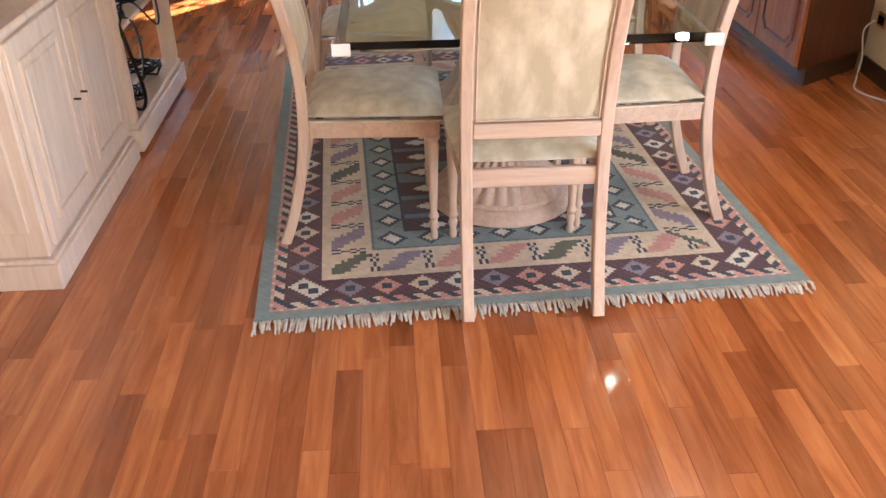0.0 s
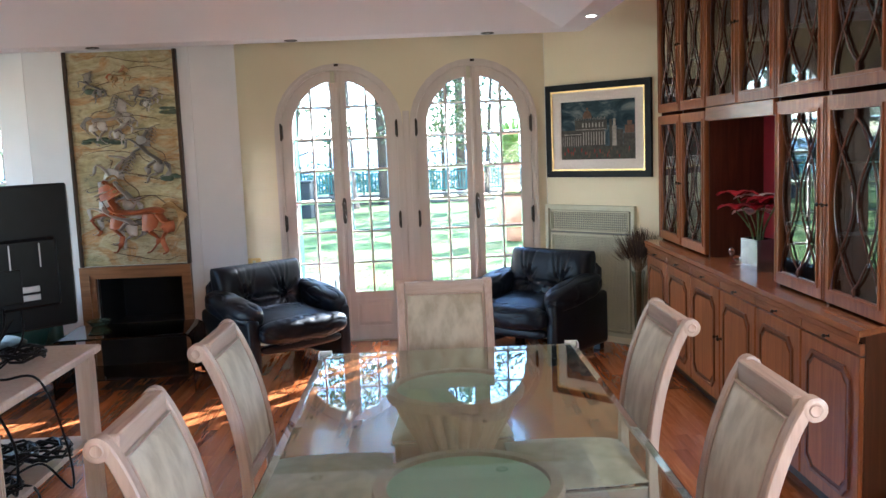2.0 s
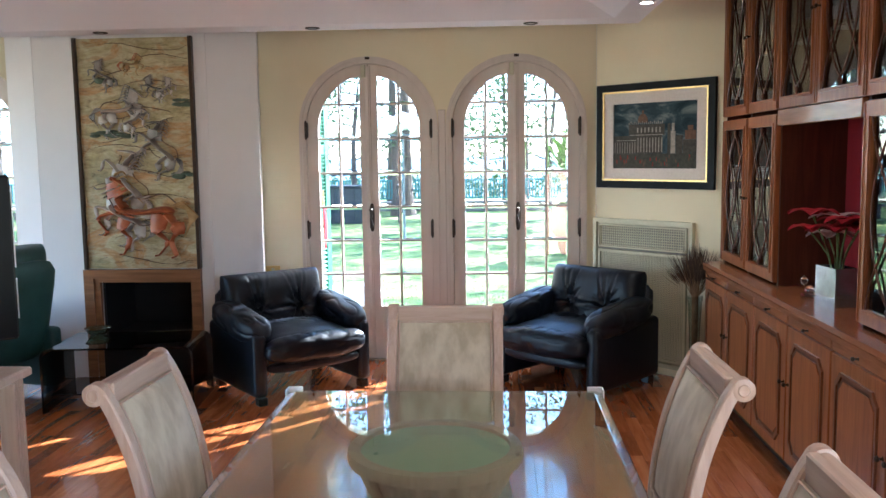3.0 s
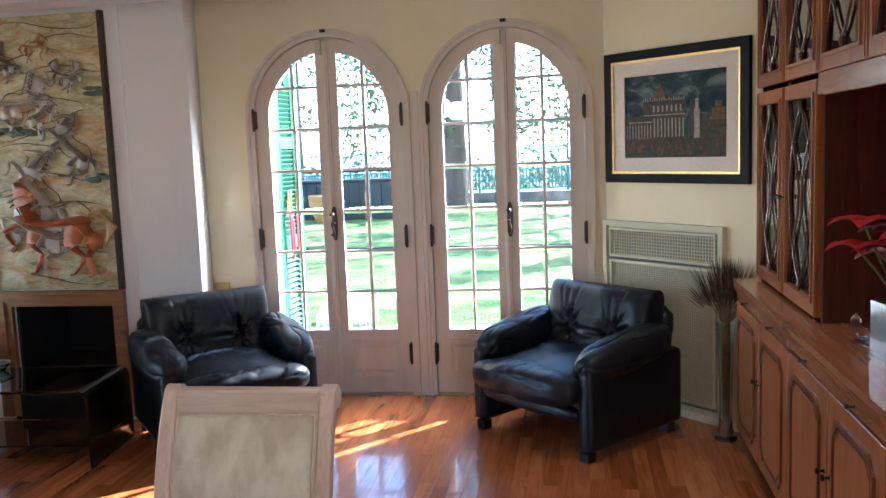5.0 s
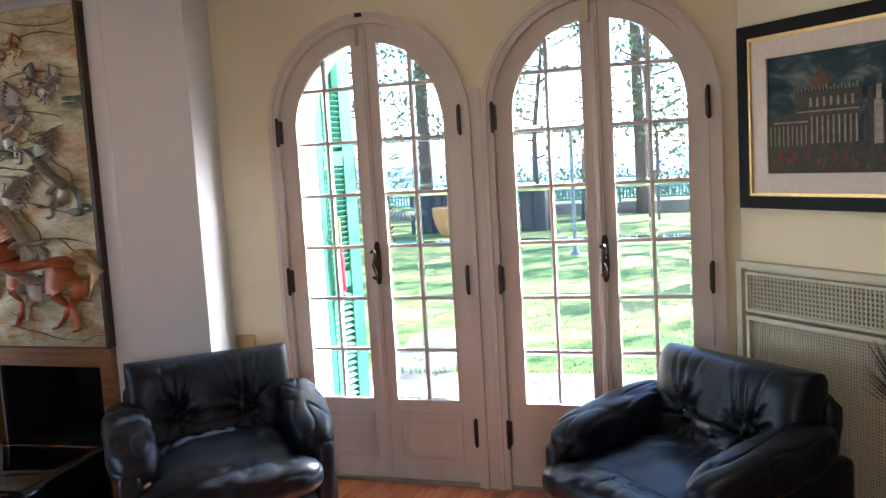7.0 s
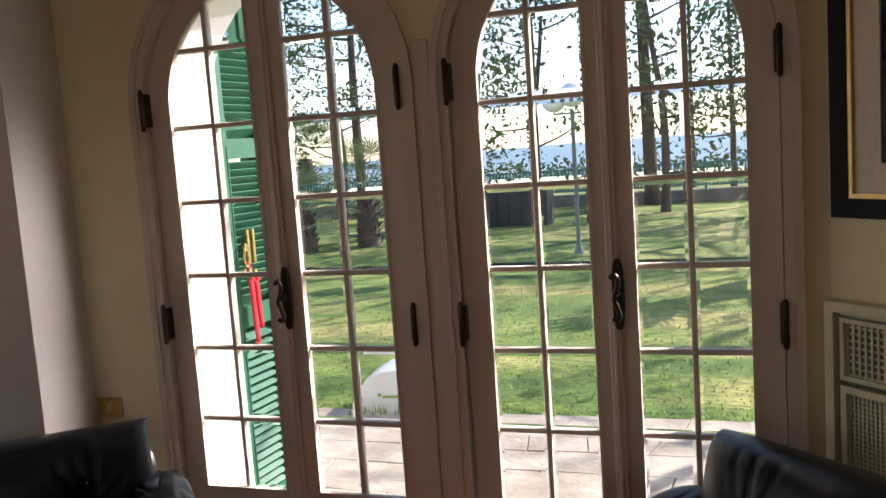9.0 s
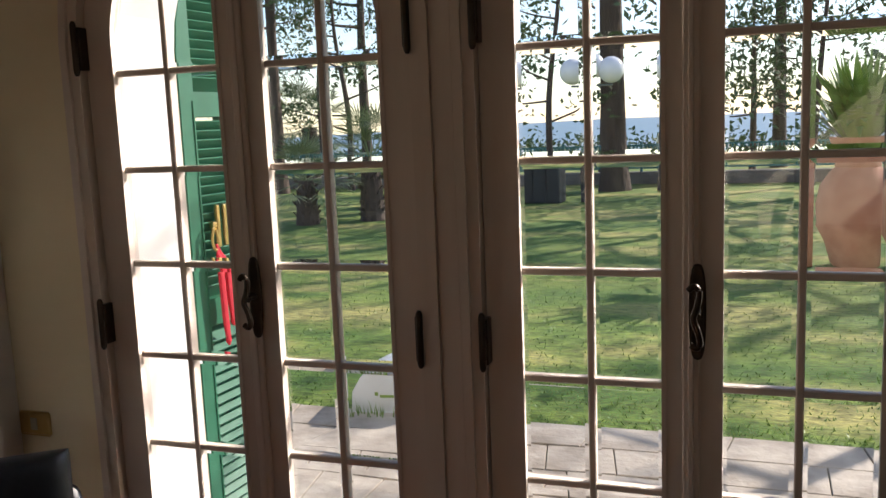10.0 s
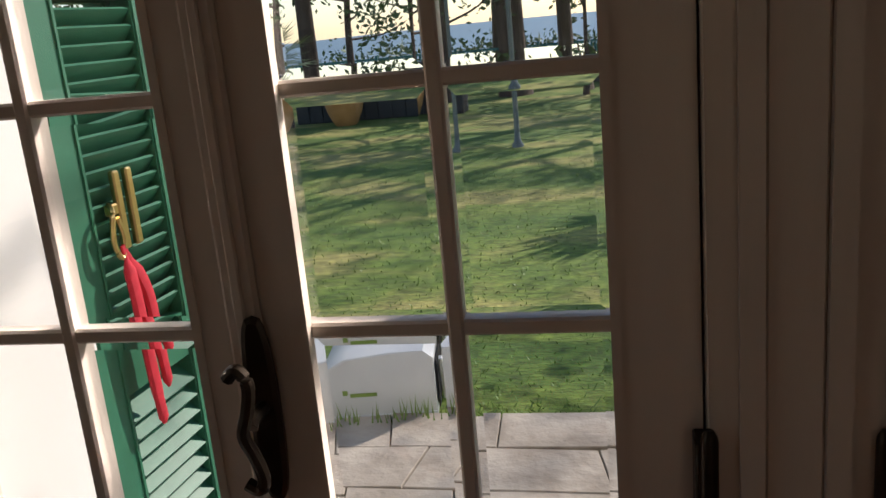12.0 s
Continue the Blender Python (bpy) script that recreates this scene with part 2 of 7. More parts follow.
def box(bm, x0, x1, y0, y1, z0, z1, bevel=0.0, m=None, seg=1):
    r = bmesh.ops.create_cube(bm, size=1.0)
    vs = r["verts"]
    for v in vs:
        v.co = Vector((x0 + (v.co.x + 0.5) * (x1 - x0), y0 + (v.co.y + 0.5) * (y1 - y0), z0 + (v.co.z + 0.5) * (z1 - z0)))
    if m:
        for v in vs:
            v.co = m @ v.co
    if bevel:
        es = list({e for v in vs for e in v.link_edges})
        bmesh.ops.bevel(bm, geom=es, offset=bevel, segments=seg, affect="EDGES", profile=0.6)
    return bm


def boxes(*specs):
    bm = bmesh.new()
    for s in specs:
        box(bm, *s)
    return bm


def lathe(bm, prof, seg=24, c=(0, 0), flute=0, depth=0.0, frange=(0, 99), m=None):
    """Turns a profile of (radius, z). flute: number of flutes between the heights in frange."""
    rings = []
    for r, z in prof:
        ring = []
        for k in range(seg):
            a = 2 * math.pi * k / seg
            rr = r
            if flute and frange[0] <= z <= frange[1]:
                rr = r * (1 - depth * (0.5 + 0.5 * math.cos(flute * a)) ** 2)
            p = Vector((c[0] + rr * math.cos(a), c[1] + rr * math.sin(a), z))
            ring.append(bm.verts.new(m @ p if m else p))
        rings.append(ring)
    for a, b in zip(rings, rings[1:]):
        for k in range(seg):
            bm.faces.new((a[k], a[(k + 1) % seg], b[(k + 1) % seg], b[k]))
    bm.faces.new(rings[0])
    bm.faces.new(rings[-1])
    return bm


def tube(bm, pts, radius, seg=8, flat=1.0):
    pts = [Vector(p) for p in pts]
    rings = []
    for i, p in enumerate(pts):
        d = (pts[min(i + 1, len(pts) - 1)] - pts[max(i - 1, 0)]).normalized()
        ref = Vector((0, 0, 1)) if abs(d.z) < 0.9 else Vector((0, 1, 0))
        u = d.cross(ref).normalized()
        v = d.cross(u).normalized()
        r = float(radius[i] if isinstance(radius, (list, tuple)) else radius)
        rings.append([bm.verts.new(p + r * (math.cos(2 * math.pi * k / seg) * u + flat * math.sin(2 * math.pi * k / seg) * v)) for k in range(seg)])
    for a, b in zip(rings, rings[1:]):
        for k in range(seg):
            bm.faces.new((a[k], a[(k + 1) % seg], b[(k + 1) % seg], b[k]))
    bm.faces.new(rings[0])
    bm.faces.new(rings[-1])
    return bm


def bezier(pts, n=6):
    """A smooth line through points (Catmull-Rom)."""
    P = [Vector(p) for p in pts]
    P = [P[0]] + P + [P[-1]]
    out = []
    for i in range(1, len(P) - 2):
        for k in range(n):
            t = k / n
            a, b, c, d = P[i - 1], P[i], P[i + 1], P[i + 2]
            out.append(0.5 * ((2 * b) + (c - a) * t + (2 * a - 5 * b + 4 * c - d) * t * t + (3 * b - a - 3 * c + d) * t ** 3))
    out.append(P[-2])
    return out


def ring_prism(bm, outer, inner, y0, y1, closed=True):
    """A plate in the xz plane between two matching outlines, from y0 to y1."""
    n = len(outer)
    V = [[bm.verts.new((p[0], y, p[1])) for p in path] for path in (outer, inner) for y in (y0, y1)]
    o0, o1, i0, i1 = V
    rng = range(n) if closed else range(n - 1)
    for k in rng:
        j = (k + 1) % n
        for q in ((o0[k], o0[j], i0[j], i0[k]), (o1[k], i1[k], i1[j], o1[j]), (o0[k], o1[k], o1[j], o0[j]), (i0[k], i0[j], i1[j], i1[k])):
            if len({tuple(v.co) for v in q}) == 4:
                bm.faces.new(q)
    if not closed:
        for k in (0, n - 1):
            bm.faces.new((o0[k], i0[k], i1[k], o1[k]))
    return bm


def prism(bm, poly, y0, y1, inset=0.0, proud=0.0, m=None):
    """A plate of polygon outline in xz, from y0 to y1; with inset, its rim is bevelled thinner."""
    c = Vector((sum(p[0] for p in poly) / len(poly), sum(p[1] for p in poly) / len(poly)))
    def lay(pts, y):
        vs = [Vector((p[0], y, p[1])) for p in pts]
        return [bm.verts.new(m @ v if m else v) for v in vs]
    a, b = lay(poly, y0), lay(poly, y1)
    n = len(poly)
    for k in range(n):
        bm.faces.new((a[k], a[(k + 1) % n], b[(k + 1) % n], b[k]))
    if inset:
        w = max(abs(p[0] - c.x) for p in poly)
        h = max(abs(p[1] - c.y) for p in poly)
        ins = [(c.x + (p[0] - c.x) * (1 - inset / w), c.y + (p[1] - c.y) * (1 - inset / h)) for p in poly]
        d = lay(ins, y0 - proud)
        for k in range(n):
            bm.faces.new((a[k], a[(k + 1) % n], d[(k + 1) % n], d[k]))
        bm.faces.new(d)
    else:
        bm.faces.new(a)
    bm.faces.new(b)
    return bm


# ---- the shell of the room ----
WY0, WY1, WTOP = 8.23, 8.65, 2.95
SPRING, RLEAF, RHOLE, RGLASS = 1.74, 0.46, 0.50, 0.385
NARC = 16


def arch(xc, r, z0, x_from=None):
    pts = [(xc - r, z0)]
    for k in range(NARC + 1):
        a = math.pi * (1 - k / NARC)
        pts.append((xc + r * math.cos(a), SPRING + r * math.sin(a)))
    pts.append((xc + r, z0))
    return pts


def cell_outline(xc, x0, x1, top):
    pts = [(x0, 0.0)]
    for k in range(NARC + 1):
        a = math.pi * (1 - k / NARC)
        c, s = math.cos(a), math.sin(a)
        w = (xc - x0) if c < 0 else (x1 - xc)
        t = min(w / abs(c) if abs(c) > 1e-6 else 1e9, (top - SPRING) / s if s > 1e-6 else 1e9)
        pts.append((xc + t * c, SPRING + t * s))
    pts.append((x1, 0.0))
    # corners are filled by snapping the points next to them
    def snap(cx, cz):
        k = min(range(1, len(pts) - 1), key=lambda i: (pts[i][0] - cx) ** 2 + (pts[i][1] - cz) ** 2)
        pts[k] = (cx, cz)
    snap(x0, top)
    snap(x1, top)
    return pts


DOORS = {"a": 0.22, "b": 1.298, "c": -2.82}
bm = bmesh.new()
for xc, x0, x1 in ((0.22, -0.60, 0.759), (1.298, 0.759, 1.875), (-2.82, -3.4, -2.2)):
    ring_prism(bm, cell_outline(xc, x0, x1, WTOP), arch(xc, RHOLE, 0.0), WY0, WY1, closed=False)
box(bm, -2.2, -0.60, WY0, WY1, 0, WTOP)
box(bm, -5.0, -3.4, WY0, WY1, 0, WTOP)
wall_north = tagged(part("wall_north", bm, WALL), "cream painted wall with arched glazed doors in it", "wall", kind="structure")
# outer leaf of the same wall and its white reveals
bm = bmesh.new()
for xc, x0, x1 in ((0.22, -0.60, 0.759), (1.298, 0.759, 1.875), (-2.82, -3.4, -2.2)):
    ring_prism(bm, arch(xc, RHOLE, 0.0), arch(xc, RHOLE - 0.006, 0.0), 8.315, WY1 + 0.004, closed=False)
    ring_prism(bm, cell_outline(xc, x0, x1, 3.3), arch(xc, RHOLE - 0.006, 0.0), WY1 + 0.004, WY1 + 0.03, closed=False)
box(bm, -2.2, -0.60, WY1 + 0.004, WY1 + 0.03, 0, 3.3)
box(bm, -5.0, -3.4, WY1 + 0.004, WY1 + 0.03, 0, 3.3)
box(bm, 1.875, 6.0, WY1 + 0.004, WY1 + 0.03, 0, 3.3)
outer_wall = tagged(part("wall_outside", bm, OUTER), "white rendered outside wall with arched door reveals", "wall", kind="structure")


def wall_piece(name, p, q, z0, z1, thick, material, label):
    """A wall from p to q, its thickness to the right hand of the way."""
    d = Vector((q[0] - p[0], q[1] - p[1], 0))
    m = Matrix.Translation((p[0], p[1], 0)) @ Matrix.Rotation(math.atan2(d.y, d.x), 4, "Z")
    bm = bmesh.new()
    box(bm, 0, d.length, -thick, 0, z0, z1, m=m)
    return tagged(part(name, bm, material), label, "wall", kind="structure")


S45 = (1.875, 8.23)
E45 = (2.93, 7.175)
wall_piece("wall_corner", (2.93, 7.165), (1.878, 8.228), 0, WTOP, 0.42, WALL, "slanted cream painted wall behind the radiator cover")
wall_piece("wall_east", (2.93, 4.66), (2.93, 7.175), 0, WTOP, 0.3, WALL, "cream painted wall behind the bookcase")
bm = bmesh.new()
bend = [[bm.verts.new((x, y, z)) for x, y in ((3.499, 4.20), (2.90, 4.20), (2.931, 4.659), (3.499, 4.659))] for z in (0, WTOP - 0.004)]
bm.faces.new(bend[0]), bm.faces.new(bend[1])
for k in range(4):
    bm.faces.new((bend[0][k], bend[0][(k + 1) % 4], bend[1][(k + 1) % 4], bend[1][k]))
tagged(part("wall_east_bend", bm, WALL), "cream painted wall corner with sockets beside the bookcase", "wall", kind="structure")
# the opening here is unseen, added to go with the east fill lamp
bm = boxes((3.20, 3.5, -2.0, -1.75, 0, WTOP), (3.20, 3.5, 1.95, 4.20, 0, WTOP), (3.20, 3.5, -1.75, 1.95, 0, 0.6), (3.20, 3.5, -1.75, 1.95, 2.3, WTOP))
tagged(part("wall_east_south", bm, WALL), "cream painted wall with a wide unseen opening added for fill light", "wall", kind="structure")
# likewise an added opening out of view, for the west fill lamp
bm = boxes((-5.3, -5.0, -2.3, 3.9, 0, WTOP), (-5.3, -5.0, 6.9, 8.65, 0, WTOP), (-5.3, -5.0, 3.9, 6.9, 0, 0.25), (-5.3, -5.0, 3.9, 6.9, 2.25, WTOP))
tagged(part("wall_west", bm, WALL), "cream painted wall with a wide unseen opening added for fill light", "wall", kind="structure")
bm = boxes((-5.0, 3.5, -2.3, -2.0, 0, WTOP))
tagged(part("wall_south", bm, WALL), "plain cream painted wall", "wall", kind="structure")

# ceiling with a lower beam ring round a raised tray
bm = boxes((-5.3, 3.6, -2.3, 8.65, WTOP, WTOP + 0.2))
tagged(part("ceiling", bm, CEIL), "plain white painted ceiling", "ceiling", kind="structure")
BZ = 2.342
# a flat ring with the ceiling sloping up from its inner edge
bm = bmesh.new()
BI, BO, BT, RUN = (1.87, 7.26), (2.05, 7.50), 2.946, 1.43
P = {k: bm.verts.new(v) for k, v in {
    "a": (-5.0, BO[1], BZ), "b": (BO[0], BO[1], BZ), "c": (BI[0], BI[1], BZ), "d": (-5.0, BI[1], BZ),
    "e": (-5.0, BI[1] - RUN, BT), "f": (BI[0] - RUN, BI[1] - RUN, BT), "g": (BI[0] - RUN, -2.0, BT), "h": (BI[0], -2.0, BZ), "i": (BO[0], -2.0, BZ),
    "A": (-5.0, BO[1], BT), "B": (BO[0], BO[1], BT), "I": (BO[0], -2.0, BT)}.items()}
for q in ("abcd", "bihc", "dcfe", "chgf", "aABb", "bBIi", "ABfe", "BIgf", "adeA", "ihgI"):
    bm.faces.new([P[k] for k in q])
tagged(part("ceiling_beam", bm, CEIL), "white ceiling ring with small recessed lamps and sloping soffits", "ceiling beam", kind="structure")


def downlight(x, y, lit):
    e = empty("ceiling_downlight", Matrix.Translation((x, y, BZ)), "round recessed lamp, lit, in the white ceiling beam" if lit else "round recessed lamp, unlit, in the white ceiling beam", "ceiling lamp", "recessed lamps in the ceiling beam")
    bm = bmesh.new()
    lathe(bm, [(0.046, -0.001), (0.046, -0.006), (0.034, -0.008), (0.032, -0.001)], 20)
    part("rim", bm, BRONZE if not lit else WHITEPLASTIC, e)
    bm = bmesh.new()
    lathe(bm, [(0.031, -0.0005), (0.031, -0.003)], 20)
    part("lamp_face", bm, LAMPON if lit else WHITEPLASTIC, e)


for x, y in DOWNLIGHTS_ON:
    downlight(x, y, True)
for x in (-1.37, 0.0, 1.37):
    downlight(x, 7.38, False)

# chimney breast
bm = bmesh.new()
ring_prism(bm, [(-2.0, 0), (-2.0, WTOP - 0.005), (-0.80, WTOP - 0.005), (-0.80, 0)], [(-1.60, 0), (-1.60, 0.69), (-0.955, 0.69), (-0.955, 0)], 7.70, 8.226, closed=False)
tagged(part("chimney_breast", bm, WHITE), "white painted chimney breast round the fireplace", "chimney breast", kind="structure")
bm = bmesh.new()
vs = []
for z in (0, WTOP - 0.006):
    vs.append([bm.verts.new((x, y, z)) for x, y in ((-0.797, 7.70), (-0.503, 7.893), (-0.580, 8.226), (-0.797, 8.226))])
bm.faces.new(vs[0]), bm.faces.new(vs[1])
for k in range(4):
    bm.faces.new((vs[0][k], vs[0][(k + 1) % 4], vs[1][(k + 1) % 4], vs[1][k]))
tagged(part("chimney_flank", bm, WHITE), "white painted slanted side of the chimney breast", "chimney breast", kind="structure")
bm = bmesh.new()
vs = []
for z in (0, WTOP - 0.006):
    vs.append([bm.verts.new((x, y, z)) for x, y in ((-2.003, 7.70), (-2.297, 7.893), (-2.220, 8.226), (-2.003, 8.226))])
bm.faces.new(vs[0]), bm.faces.new(vs[1])
for k in range(4):
    bm.faces.new((vs[0][k], vs[0][(k + 1) % 4], vs[1][(k + 1) % 4], vs[1][k]))
tagged(part("chimney_flank", bm, WHITE), "white painted slanted side of the chimney breast", "chimney breast", kind="structure")


# ---- arched doors ----
def door(key, xc, knob_side):
    e = empty("door_" + key, Matrix(), "tall arched double door with bevelled panes, off-white, closed", "door", "arched glazed doors", "structure")
    bm = bmesh.new()
    ring_prism(bm, arch(xc, RHOLE - 0.008, 0.0), arch(xc, RLEAF + 0.003, 0.0), 8.222, 8.312, closed=False)
    ring_prism(bm, arch(xc, RHOLE + 0.012, 0.0), arch(xc, RHOLE - 0.010, 0.0), 8.212, 8.2285, closed=False)
    ring_prism(bm, arch(xc, RLEAF + 0.0025, 0.0), arch(xc, RLEAF - 0.014, 0.0), 8.300, 8.312, closed=False)
    part("door_frame", bm, DOORPAINT, e)
    for side in (-1, 1):
        # outlines of one leaf
        gi, go = 0.056, RGLASS          # glass runs from gi to go off the middle
        if side < 0:
            gi = 0.053
        outer = [(xc + side * RLEAF, 0.012)]
        inner = [(xc + side * go, 0.40)]
        a1 = math.acos(gi / RGLASS)
        a2 = math.acos(0.002 / RLEAF)
        for k in range(NARC + 1):
            t = k / NARC
            outer.append((xc + side * RLEAF * math.cos(a2 * t), SPRING + RLEAF * math.sin(a2 * t)))
            inner.append((xc + side * RGLASS * math.cos(a1 * t), SPRING + RGLASS * math.sin(a1 * t)))
        outer.append((xc + side * 0.002, 0.012))
        inner.append((xc + side * gi, 0.40))
        leaf_bm = bmesh.new()
        ring_prism(leaf_bm, outer, inner, 8.250, 8.298)
        leaf = part("door_leaf", leaf_bm, DOORPAINT, e)
        # moulding round the glass
        bm = bmesh.new()
        c = Vector((xc + side * (gi + go) / 2, 1.15))
        inner2 = []
        for (x, z) in inner:
            inner2.append((x + (0.010 if x < c.x else -0.010), z + (0.010 if z < 0.6 else (-0.010 if z > SPRING else 0))))
        ring_prism(bm, [(x, z) for x, z in inner], inner2, 8.2465, 8.262)
        part("glazing_bead", bm, DOORPAINT, leaf)
        # lower panel with its moulding
        bm = bmesh.new()
        xa, xb = sorted((xc + side * 0.06, xc + side * 0.385))
        ring_prism(bm, [(xa, 0.105), (xb, 0.105), (xb, 0.345), (xa, 0.345)], [(xa + 0.018, 0.123), (xb - 0.018, 0.123), (xb - 0.018, 0.327), (xa + 0.018, 0.327)], 8.243, 8.2495)
        prism(bm, [(xa + 0.03, 0.135), (xb - 0.03, 0.135), (xb - 0.03, 0.315), (xa + 0.03, 0.315)], 8.2485, 8.2495, 0.02, 0.005)
        part("lower_panel", bm, DOORPAINT, leaf)
        # glazing bars
        xm = xc + side * (gi + go) / 2
        bm = bmesh.new()
        ztop = SPRING + math.sqrt(RGLASS ** 2 - (xm - xc) ** 2)
        box(bm, xm - 0.0085, xm + 0.0085, 8.256, 8.292, 0.40, ztop, 0.003)
        zs = [0.40 + 0.252 * k for k in range(1, 7)]
        for z in zs:
            far = RGLASS if z < SPRING else math.sqrt(RGLASS ** 2 - (z - SPRING) ** 2)
            xa, xb = sorted((xc + side * gi, xc + side * far))
            box(bm, xa, xb, 8.2585, 8.2895, z - 0.0085, z + 0.0085, 0.003)
        part("glazing_bars", bm, DOORPAINT, leaf)
        # panes
        rows = [0.40] + zs + [9.0]
        for c0, c1 in ((gi, abs(xm - xc)), (abs(xm - xc), go)):
            for z0, z1 in zip(rows, rows[1:]):
                a, b, lo = c0 + 0.0, c1 - 0.0, z0
                def top(u):
                    return min(z1, SPRING + math.sqrt(max(0.0, RGLASS ** 2 - u * u)))
                us = [a + (b - a) * k / 6 for k in range(7)]
                poly = [(u, top(u)) for u in us if top(u) > lo + 0.01]
                if len(poly) < 2:
                    continue
                if len(poly) < 7:
                    edge = math.sqrt(max(0, RGLASS ** 2 - (lo - SPRING) ** 2))
                    poly.append((min(b, edge), lo + 0.0005))
                if all(abs(p[1] - z1) < 1e-6 for p in poly):
                    poly = [poly[0], poly[-1]]
                pts = [(poly[0][0], lo)] + poly
                if poly[-1][1] > lo + 0.01:
                    pts.append((poly[-1][0], lo))
                pts = [(xc + side * u, z) for u, z in pts]
                bm = bmesh.new()
                prism(bm, pts, 8.2700, 8.2735, 0.019, 0.0030)
                p = part("pane", bm, GLASS, leaf)
                p.visible_shadow = False
        # hinges
        for z in (0.268, 0.995, 1.727):
            bm = bmesh.new()
            lathe(bm, [(0.004, z - 0.070), (0.0075, z - 0.064), (0.0085, z - 0.058), (0.0085, z + 0.058), (0.0075, z + 0.064), (0.004, z + 0.070)], 12, c=(xc + side * 0.462, 8.214))
            box(bm, xc + side * 0.455 - 0.006, xc + side * 0.455 + 0.006, 8.216, 8.2495, z - 0.055, z + 0.055, 0.002)
            smooth(part("hinge", bm, BRONZE, e, "dark bronze hinge"))
    # meeting strip and handle
    bm = bmesh.new()
    box(bm, xc - 0.019, xc + 0.019, 8.238, 8.2495, 0.02, 2.185, 0.004)
    box(bm, xc - 0.006, xc + 0.006, 8.233, 8.2385, 0.02, 2.18, 0.002)
    part("meeting_strip", bm, DOORPAINT, e)
    hx = xc + 0.014
    handle = empty("door_handle")
    handle.parent = e
    handle.location = (0, 0, 0.110)
    bm = bmesh.new()
    pl = [(hx + 0.018 * math.copysign(abs(math.cos(a)) ** 0.6, math.cos(a)), 0.97 + 0.105 * math.copysign(abs(math.sin(a)) ** 0.85, math.sin(a))) for a in [2 * math.pi * k / 24 for k in range(24)]]
    prism(bm, pl, 8.2285, 8.2325, 0.006, 0.002)
    part("back_plate", bm, BRONZE, handle)
    bm = bmesh.new()
    tube(bm, bezier([(hx, 8.228, 0.975), (hx, 8.200, 0.975), (hx, 8.190, 0.970)], 5), 0.008)
    k = knob_side
    pts = bezier([(hx + k * 0.016, 8.188, 1.024), (hx + k * 0.004, 8.186, 1.034), (hx - k * 0.006, 8.186, 1.018), (hx - k * 0.001, 8.186, 0.99), (hx + k * 0.006, 8.184, 0.965), (hx - k * 0.002, 8.186, 0.94), (hx - k * 0.008, 8.186, 0.915), (hx - k * 0.001, 8.187, 0.902), (hx + k * 0.012, 8.188, 0.908)], 5)
    tube(bm, pts, 0.0072)
    smooth(part("lever", bm, BRONZE, handle))
    # small latch block at the top of the arch
    bm = boxes((xc - 0.045, xc - 0.014, 8.205, 8.2495, 2.10, 2.19, 0.003))
    part("top_latch", bm, CREAMMETAL, e)
    bm = boxes((xc - 0.012, xc + 0.022, 8.20, 8.211, 2.228, 2.246, 0.002))
    part("top_catch", bm, BRONZE, e)
    return e


tagged(part("door_post", boxes((0.7325, 0.7855, 8.219, 8.2285, 0.0, 1.86, 0.003)), DOORPAINT), "off-white post between the two arched doors", "door post", kind="structure")
door("a", DOORS["a"], -1)
door("b", DOORS["b"], -1)
door("c", DOORS["c"], 1)
bm = boxes((-0.28, 0.72, 8.23, 8.66, -0.06, 0.011), (0.798, 1.798, 8.23, 8.66, -0.06, 0.011), (-3.32, -2.32, 8.23, 8.66, -0.06, 0.011))
tagged(part("door_sill", bm, STONE), "pale stone door sill", "sill", kind="structure")

# floor base
bm = boxes((-5.3, 3.6, -2.3, 8.228, -0.12, -0.012))
tagged(part("floor", bm, DARKWOOD), "glossy reddish brown parquet floor", "floor", kind="structure")
floor_base = bpy.data.objects["floor"]


# ---- dining chairs ----
def stile_line(x):
    return bezier([(x, -0.305, 0.0), (x, -0.262, 0.12), (x, -0.225, 0.28), (x, -0.208, 0.45), (x, -0.215, 0.62), (x, -0.245, 0.78), (x, -0.292, 0.91), (x, -0.326, 0.972)], 4)


def sweep_rect(bm, pts, w, d, w2=None, d2=None):
    """A rectangular bar along a line in a yz plane. w across x, d along the line's normal."""
    rings = []
    n = len(pts)
    for i, p in enumerate(pts):
        t = (pts[min(i + 1, n - 1)] - pts[max(i - 1, 0)]).normalized()
        nrm = Vector((0, -t.z, t.y))
        k = i / (n - 1)
        ww, dd = w + ((w2 or w) - w) * k, d + ((d2 or d) - d) * k
        c = 0.25
        rings.append([bm.verts.new(p + Vector((ww * a / 2, 0, 0)) + nrm * dd * b / 2) for a, b in ((-1, -1 + c), (-1, 1 - c), (-1 + c, 1), (1 - c, 1), (1, 1 - c), (1, -1 + c), (1 - c, -1), (-1 + c, -1))])
    for a, b in zip(rings, rings[1:]):
        for k in range(8):
            bm.faces.new((a[k], a[(k + 1) % 8], b[(k + 1) % 8], b[k]))
    bm.faces.new(rings[0]), bm.faces.new(rings[-1])


